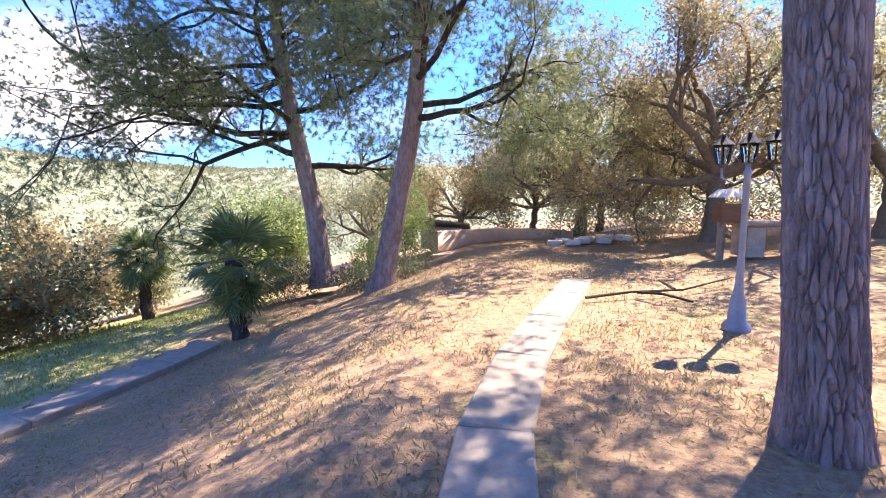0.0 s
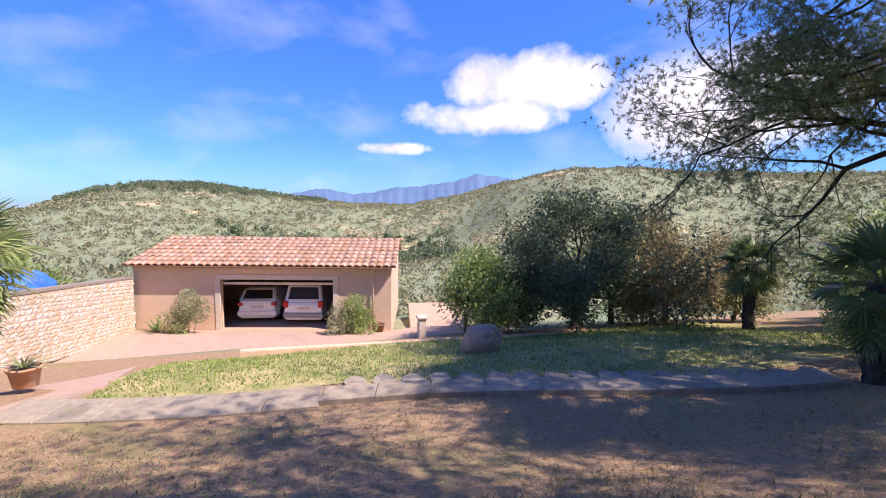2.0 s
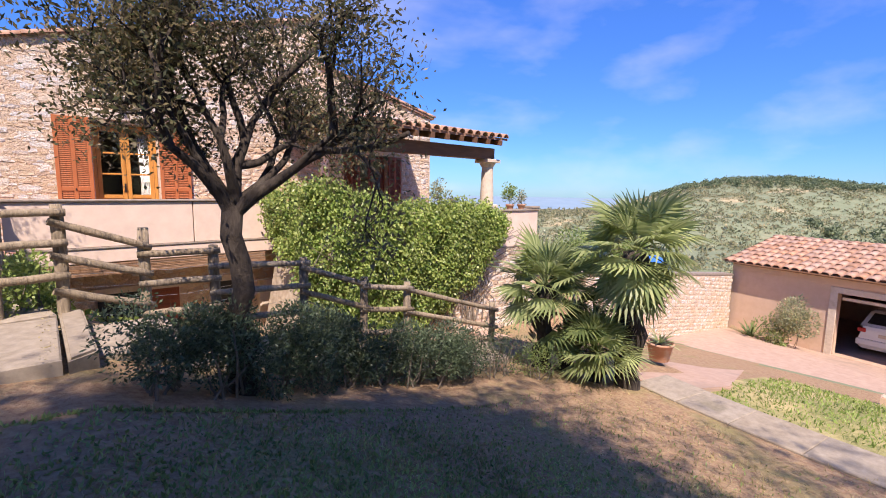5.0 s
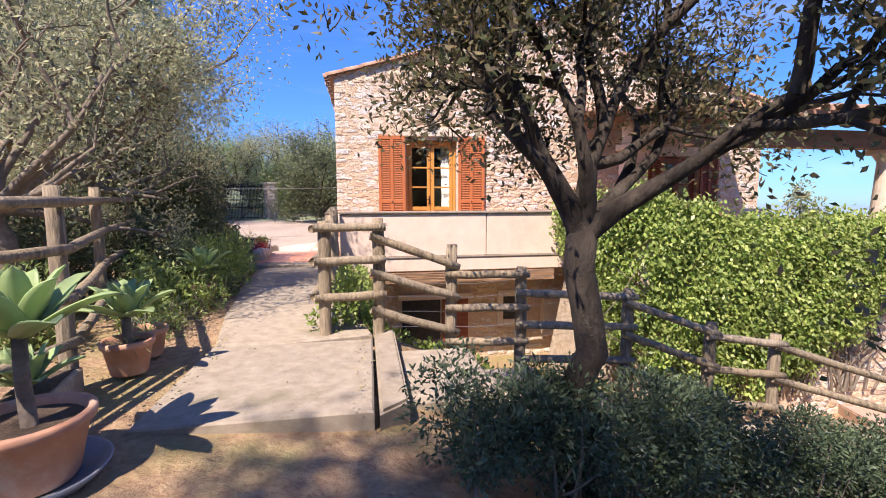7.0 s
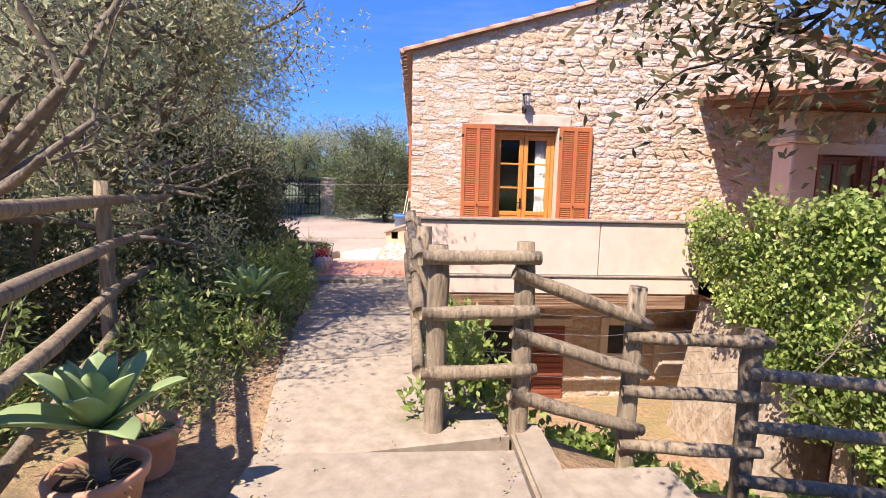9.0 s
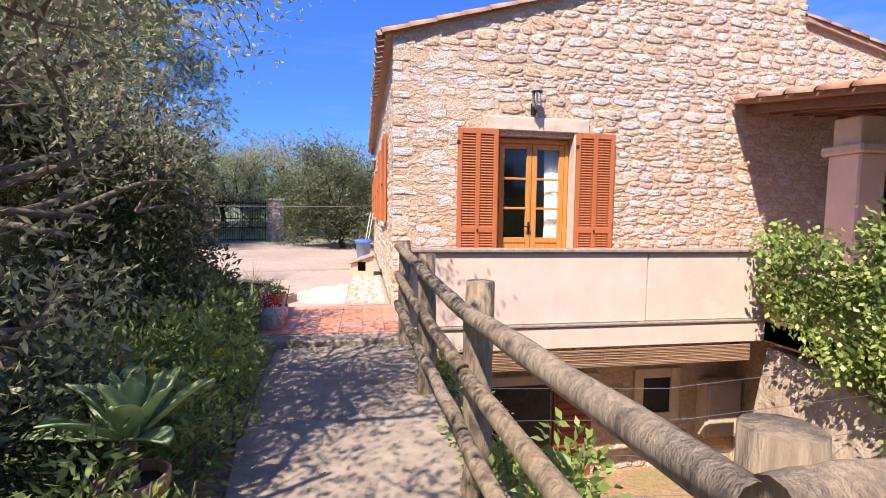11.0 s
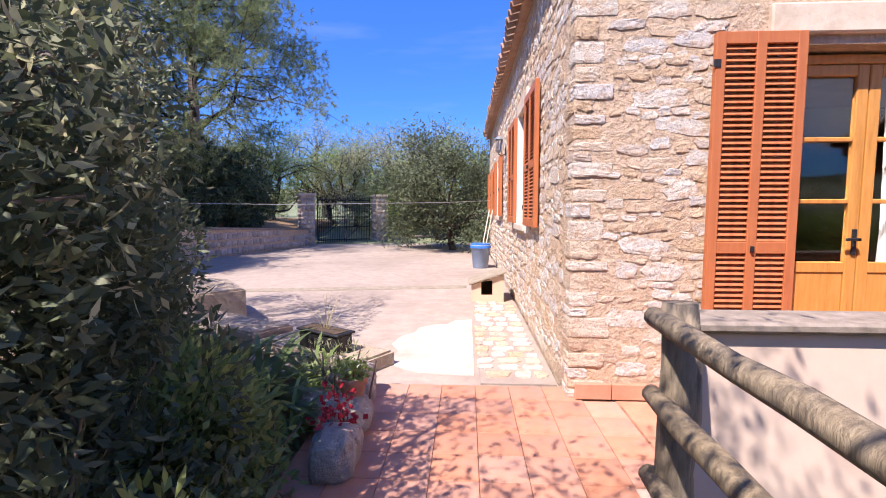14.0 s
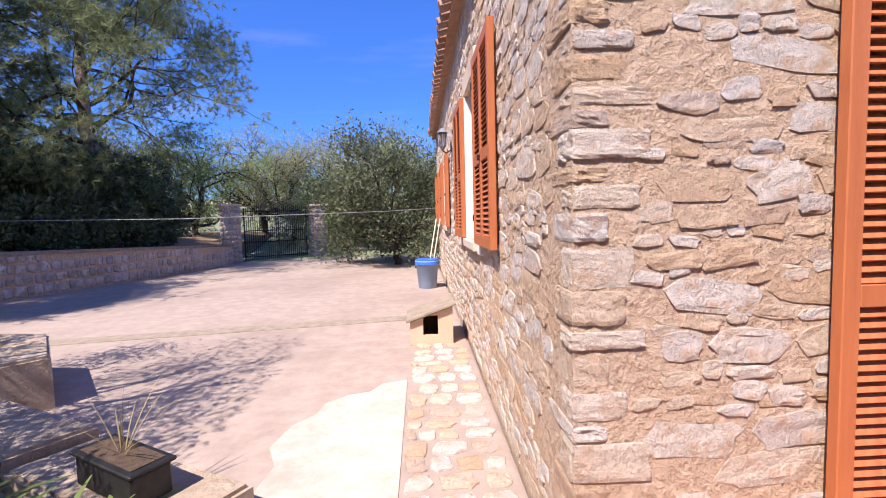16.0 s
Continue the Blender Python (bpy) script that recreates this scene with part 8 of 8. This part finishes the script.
# ---- garden steps beside the fence ----
steps = tagged(empty("garden_steps"), "worn stone steps falling between hedge and fence", "stairs", kind="structure")
for k in range(9):
    x1 = -1.14 - k * 0.62
    z = max(rest(x1 - 0.3, -6.6), rest(x1, -6.6)) + 0.03
    bm = bmesh.new()
    add_box(bm, x1 - 0.66, x1, -7.22 + 0.02 * (k % 3), -6.15 + 0.03 * (k % 2), z - 0.3, z, 0.02)
    part("step", bm, M_conc, steps)

# ---- hillside scrub, grass and needles ----
rng = np.random.default_rng(400)
cand = []
while len(cand) < 24000:
    th = np.radians(rng.uniform(20, 150))
    r = 34 + 235 * rng.random() ** 0.75
    x, y = -math.sin(th) * r, math.cos(th) * r
    if x > -26 and y < 14 and y > -20:
        continue
    cand.append((x, y, r))
cand = np.array(cand)
zc = land_z(cand[:, 0], cand[:, 1])
per = 16
N = len(cand)
size = rng.uniform(0.45, 1.15, N) * np.interp(cand[:, 2], [30, 90, 270], [0.7, 0.8, 1.05])
tall = rng.random(N) < 0.12
size[tall] *= 1.6
d = unit(rng.normal(size=(N, per, 3)))
d[:, :, 2] = np.abs(d[:, :, 2]) * 0.9
pp = np.stack([cand[:, 0], cand[:, 1], zc - 0.1], -1)[:, None, :] + d * (size[:, None] * rng.uniform(0.55, 1.0, (N, per)))[:, :, None]
pos = pp.reshape(-1, 3)
sz = np.repeat(size, per)
ax = unit(d.reshape(-1, 3) * 0.4 + rng.normal(size=(N * per, 3)) * 0.6 + [0, 0, 0.3])
v, f = leaf_quads(pos, ax, sz * rng.uniform(0.35, 0.7, N * per), sz * rng.uniform(0.25, 0.5, N * per), rng, 0.2)
tagged(mesh_np("hillside_scrub", v, f, F_scrub), "grey-green maquis scrub covering the far hillsides", "scrub", kind="stuff")
# woods on the crest to the west and along the dark gully
M2 = 900
th = np.radians(np.concatenate([rng.uniform(88, 114, 600), rng.uniform(72, 100, 300)]))
r = np.concatenate([rng.uniform(215, 285, 600), rng.uniform(95, 150, 300)])
cx, cy = -np.sin(th) * r, np.cos(th) * r
cz = land_z(cx, cy)
per = 60
s = rng.uniform(0.8, 1.5, M2)
d = unit(rng.normal(size=(M2, per, 3)))
pos = (np.stack([cx, cy, cz + s * 0.9], -1)[:, None, :] + d * (s[:, None] * rng.uniform(0.4, 1.0, (M2, per)))[:, :, None]).reshape(-1, 3)
sz = np.repeat(s, per)
v, f = leaf_quads(pos, unit(rng.normal(size=(M2 * per, 3))), sz * 0.5, sz * 0.35, rng, 0.2)
tagged(mesh_np("far_woods", v, f, F_woods), "dark pine woods along the far ridges", "woods", kind="stuff")
# low plants and dry grass on the lawn
NG = 95000
x = np.concatenate([rng.uniform(-7.2, 3.5, 60000), rng.uniform(-3.5, 3.5, 35000)])
y = np.concatenate([rng.uniform(-5.0, 11, 60000), rng.uniform(-5, 5, 35000)])
ok = (np.sin(x * 2.3 + np.sin(y * 1.7) * 1.5) * np.sin(y * 2.1 + 0.6) + rng.normal(size=NG) * 0.55 > 0.1) & ~((np.abs(x - np.interp(y, [-1.6, 2.6, 5.2, 7.6], [-0.1, 0.0, 0.55, 1.25])) < 0.27) & (y > -1.7) & (y < 7.7))
ok &= ~((x > -1.2) & (y < -4.4))
x, y = x[ok], y[ok]
n = len(x)
pos = np.stack([x, y, ground_z(x, y) - 0.004], -1)
ax = unit(rng.normal(size=(n, 3)) * 0.55 + [0, 0, 0.75])
v, f = leaf_quads(pos, ax, rng.uniform(0.025, 0.085, n), rng.uniform(0.006, 0.016, n), rng, 0.2)
tagged(mesh_np("lawn_grass", v, f, F_grass), "sparse dry grass and small weeds over the lawn", "grass", kind="stuff")
NL = 62000
x, y = rng.uniform(-7, 4.5, NL), rng.uniform(-4.6, 12, NL)
pos = np.stack([x, y, ground_z(x, y) + 0.004], -1)
ax = unit(rng.normal(size=(NL, 3)) * [1, 1, 0.12])
thin = rng.random(NL) < 0.5
v, f = leaf_quads(pos, ax, np.where(thin, rng.uniform(0.05, 0.11, NL), rng.uniform(0.02, 0.045, NL)), np.where(thin, 0.004, rng.uniform(0.008, 0.016, NL)), rng, 0.25)
tagged(mesh_np("pine_litter", v, f, F_dry), "fallen dry pine needles scattered on the ground", "litter", kind="stuff")
x, y = rng.uniform(-13.2, -7.0, 26000), rng.uniform(-3.8, 12, 26000)
ok = x < -8.3 + 0.27 * np.maximum(0, y + 0.2)
x, y = x[ok], y[ok]
n = len(x)
pos = np.stack([x, y, ground_z(x, y)], -1)
v, f = leaf_quads(pos, unit(rng.normal(size=(n, 3)) * 0.5 + [0, 0, 0.8]), rng.uniform(0.04, 0.11, n), rng.uniform(0.012, 0.03, n), rng, 0.2)
tagged(mesh_np("lower_grass", v, f, F_bright), "short uneven grass of the lower lawn", "grass", kind="stuff")
# green tufts of the shaded patch by the hedge
x, y = rng.normal(-1.9, 1.4, 30000), np.clip(rng.normal(-3.0, 1.1, 30000), -5.0, 0.5)
pos = np.stack([x, y, ground_z(x, y) - 0.003], -1)
v, f = leaf_quads(pos, unit(rng.normal(size=(30000, 3)) * 0.6 + [0, 0, 0.6]), rng.uniform(0.02, 0.06, 30000), rng.uniform(0.01, 0.024, 30000), rng, 0.2)
tagged(mesh_np("clover_patch", v, f, F_bush), "low clover-like weeds in the tree's shade", "weeds", kind="stuff")
# fallen leaves and moss along the walk edges
x = rng.uniform(-0.9, 1.1, 3500)
y = rng.uniform(-11.3, -5.7, 3500)
e = np.abs(x - np.interp(y, [-11.4, -9.8, -8.5, -7.1, -5.7], [0.25, 0.16, -0.02, -0.26, -0.25]))
ok = (e > 0.52) | (rng.random(3500) < 0.04)
x, y = x[ok], y[ok]
pos = np.stack([x, y, np.full(len(x), 0.034)], -1)
v, f = leaf_quads(pos, unit(rng.normal(size=(len(x), 3)) * [1, 1, 0.1]), rng.uniform(0.015, 0.035, len(x)), rng.uniform(0.006, 0.013, len(x)), rng, 0.1)
tagged(mesh_np("fallen_leaves", v, f, F_dry), "dry fallen leaves along the edges of the walk", "litter", kind="stuff")

# ---- stones of the house walls ----
RSW = random.Random(77)


def courses(u0, u1, z0, z1, rng):
    """Rows of uneven stones over a wall's face: middle, size and tilt of each."""
    z = z0
    while z < z1:
        h = rng.choice((0.05, 0.06, 0.075, 0.09, 0.11, 0.13, 0.155))
        u = u0 + rng.uniform(-0.1, 0.05)
        while u < u1:
            w = h * rng.uniform(1.2, 3.4)
            w = min(max(w, 0.08), 0.40)
            yield u + w / 2, z + h / 2 + rng.uniform(-0.03, 0.03), w * rng.uniform(0.9, 1.06), h * rng.uniform(0.8, 1.14), rng.uniform(-9, 9)
            u += w
        z += h * 0.97


def stone_mesh(w, h, out):
    """A ragged stone with a split, layered face."""
    v, f = stone_chunk(w, h, RSW, lambda a, b, c: (a, b, c), n=12, out=(out * 0.7, out))
    o = Vector((RSW.uniform(0, 50), RSW.uniform(0, 50), 0))
    for p in v:
        if p[2] > 0:
            p[2] += 0.007 * noise.noise(Vector((p[0] * 9, p[1] * 24, 0)) + o)
    me = bpy.data.meshes.new("stone")
    me.from_pydata([tuple(a) for a in v], [], [tuple(int(i) for i in q) for q in f])
    me.update()
    me.materials.append(M_stone)
    return me


def face_stones(wall, name, items, put_matrix, near, limit=300):
    """Stones standing out of a wall: the nearest as pieces of their own, the rest joined."""
    chunks, cnt = [], 0
    for (u, z, w, h, tilt) in items:
        out = RSW.uniform(0.0015, 0.009)
        m = put_matrix(u, z) @ pose(0, 0, 0, 0, 0, tilt)
        if near(u, z) and cnt < limit:
            ob = link("stone", stone_mesh(w, h, out), None, wall)
            ob.matrix_world = m
            cnt += 1
        else:
            mm = np.array(m)
            v, f = stone_chunk(w, h, RSW, lambda a, b, c: (a, b, c), out=(out * 0.8, out))
            chunks.append((v @ mm[:3, :3].T + mm[:3, 3], f))
    v, f = merge(chunks)
    mesh_np(name, v, f, M_stone_j, wall)["kind"] = "stuff"


def clear_of(u, z, w, h, holes):
    return all(u + w / 2 < a or u - w / 2 > b or z + h / 2 < c or z - h / 2 > d for a, b, c, d in holes)


holes1 = [(-3.0, -1.6, 0.0, 2.52), (-3.09, -1.51, 2.5, 2.74), (-8.75, -7.7, 0, 2.2), (-9.02, -7.38, 2.18, 2.44), (EX - 0.19, EX + 1, -1, 9), (-1.35, EX, -1, 0.23)]
it = [s for s in courses(WEST + 0.05, EX - 0.1, 0.12, 5.6, RSW) if s[1] + s[3] / 2 < gable_top(s[0]) - 0.07 and s[0] + s[2] / 2 < EX and s[0] - s[2] / 2 > WEST and clear_of(*s[:4], holes1)
      and not (s[0] < PX0 + 0.05 and abs(s[1] - 3.1) < 0.14)]
front_m = Matrix(((-1, 0, 0, 0), (0, 0, 1, 0), (0, 1, 0, 0), (0, 0, 0, 1)))
face_stones(wall_gable, "far_stones", it, lambda u, z: Matrix.Translation((u, WY - 0.010, z)) @ front_m, lambda u, z: u > -1.75 and z < 3.6)
holes2 = [(a - 0.14, b + 0.29, c - 0.12, d + 0.2) for a, b, c, d in WIN_E] + [(WY - 0.2, WY + 1, -1, 9)]
it = [s for s in courses(NORTH_END + 0.05, WY - 0.1, 0.1, 3.62, RSW) if s[0] + s[2] / 2 < WY and clear_of(*s[:4], holes2) and s[1] + s[3] / 2 < 3.6]
side_m = Matrix(((0, 0, 1, 0), (1, 0, 0, 0), (0, 1, 0, 0), (0, 0, 0, 1)))
face_stones(wall_yard, "far_stones", it, lambda u, z: Matrix.Translation((EX - 0.010, u, z)) @ side_m, lambda u, z: u > -15.3 and z < 3.4)
# corner blocks, alternately long on either face
z, k = 0.10, 0
while z < 3.62:
    h = RSW.choice((0.06, 0.08, 0.10, 0.12, 0.14))
    lx, ly = (0.25, 0.16) if k % 2 else (0.17, 0.27)
    lx, ly = lx * RSW.uniform(0.7, 1.15), ly * RSW.uniform(0.7, 1.15)
    bm = bmesh.new()
    bmesh.ops.create_cube(bm, size=1.0)
    bmesh.ops.subdivide_edges(bm, edges=bm.edges[:], cuts=6, use_grid_fill=True)
    o = Vector((k * 3.1, 1.7, 0.3))
    x1, y1 = EX + RSW.uniform(-0.010, 0.004), WY + RSW.uniform(-0.010, 0.004)
    for v in bm.verts:
        c = v.co * 2
        q = Vector([math.copysign(abs(a) ** 0.9, a) for a in c])
        r = (abs(c.x) ** 14 + abs(c.y) ** 14 + abs(c.z) ** 9) ** (1 / 14)
        q = c / max(r, 0.9) * (0.99 + 0.05 * noise.noise(c * 1.3 + o) + 0.05 * noise.noise(Vector((c.x * 3, c.y * 3, c.z * 5)) + o))
        v.co = Vector((x1 - lx / 2 + q.x * lx / 2, y1 - ly / 2 + q.y * ly / 2, z + h / 2 + q.z * h / 2))
    part("corner_stone", bm, M_stone, wall_gable)
    z += h + RSW.uniform(0.0, 0.02)
    k += 1
# thin slab in a paler colour than the yard, beside the wall-foot strip
slab("lime_patch", [(0.315, -13.35), (0.8, -13.4), (1.02, -13.55), (1.09, -13.75), (1.06, -13.98), (1.16, -14.2), (1.1, -14.5), (0.98, -14.66), (0.95, -14.86), (0.8, -15.0), (0.64, -15.05), (0.55, -15.22), (0.315, -15.3)], 0.091, 0.03, M_pale_patch, "smooth paler patch in the yard concrete", "paving")
# terrace retaining wall courses
it = [s for s in courses(TX1 + 0.1, -7.4, -2.3, -0.2, RSW)]
tf = bpy.data.objects["wall_terrace_front"]
face_stones(tf, "far_stones", it, lambda u, z: Matrix.Translation((u, TY + 0.002, z)) @ front_m, lambda u, z: False)
it = [s for s in courses(-5.2, -0.65, -2.2, -0.2, RSW) if clear_of(*s[:4], [(-4.36, -3.62, -1.55, -0.72), (-5.3, -4.6, -1.75, -0.9), (-3.12, -1.48, -2.3, -0.74)])]
face_stones(lower, "far_stones", it, lambda u, z: Matrix.Translation((u, LY + 0.002, z)) @ front_m, lambda u, z: False)
# flat stones set in the strip at the wall's foot
strip = bpy.data.objects["wall_foot_strip"]
y = -13.3
while y > -16.2:
    x = EX + 0.04
    d = RSW.uniform(0.14, 0.24)
    while x < 0.26:
        w = RSW.uniform(0.12, 0.26)
        w = min(w, 0.32 - x)
        if w > 0.07:
            ob = link("flagstone", stone_mesh(w * 0.92, d * 0.92, 0.012), None, strip)
            ob.matrix_world = pose(x + w / 2, y - d / 2, 0.101, 0, 0, RSW.uniform(-12, 12))
        x += w
    y -= d
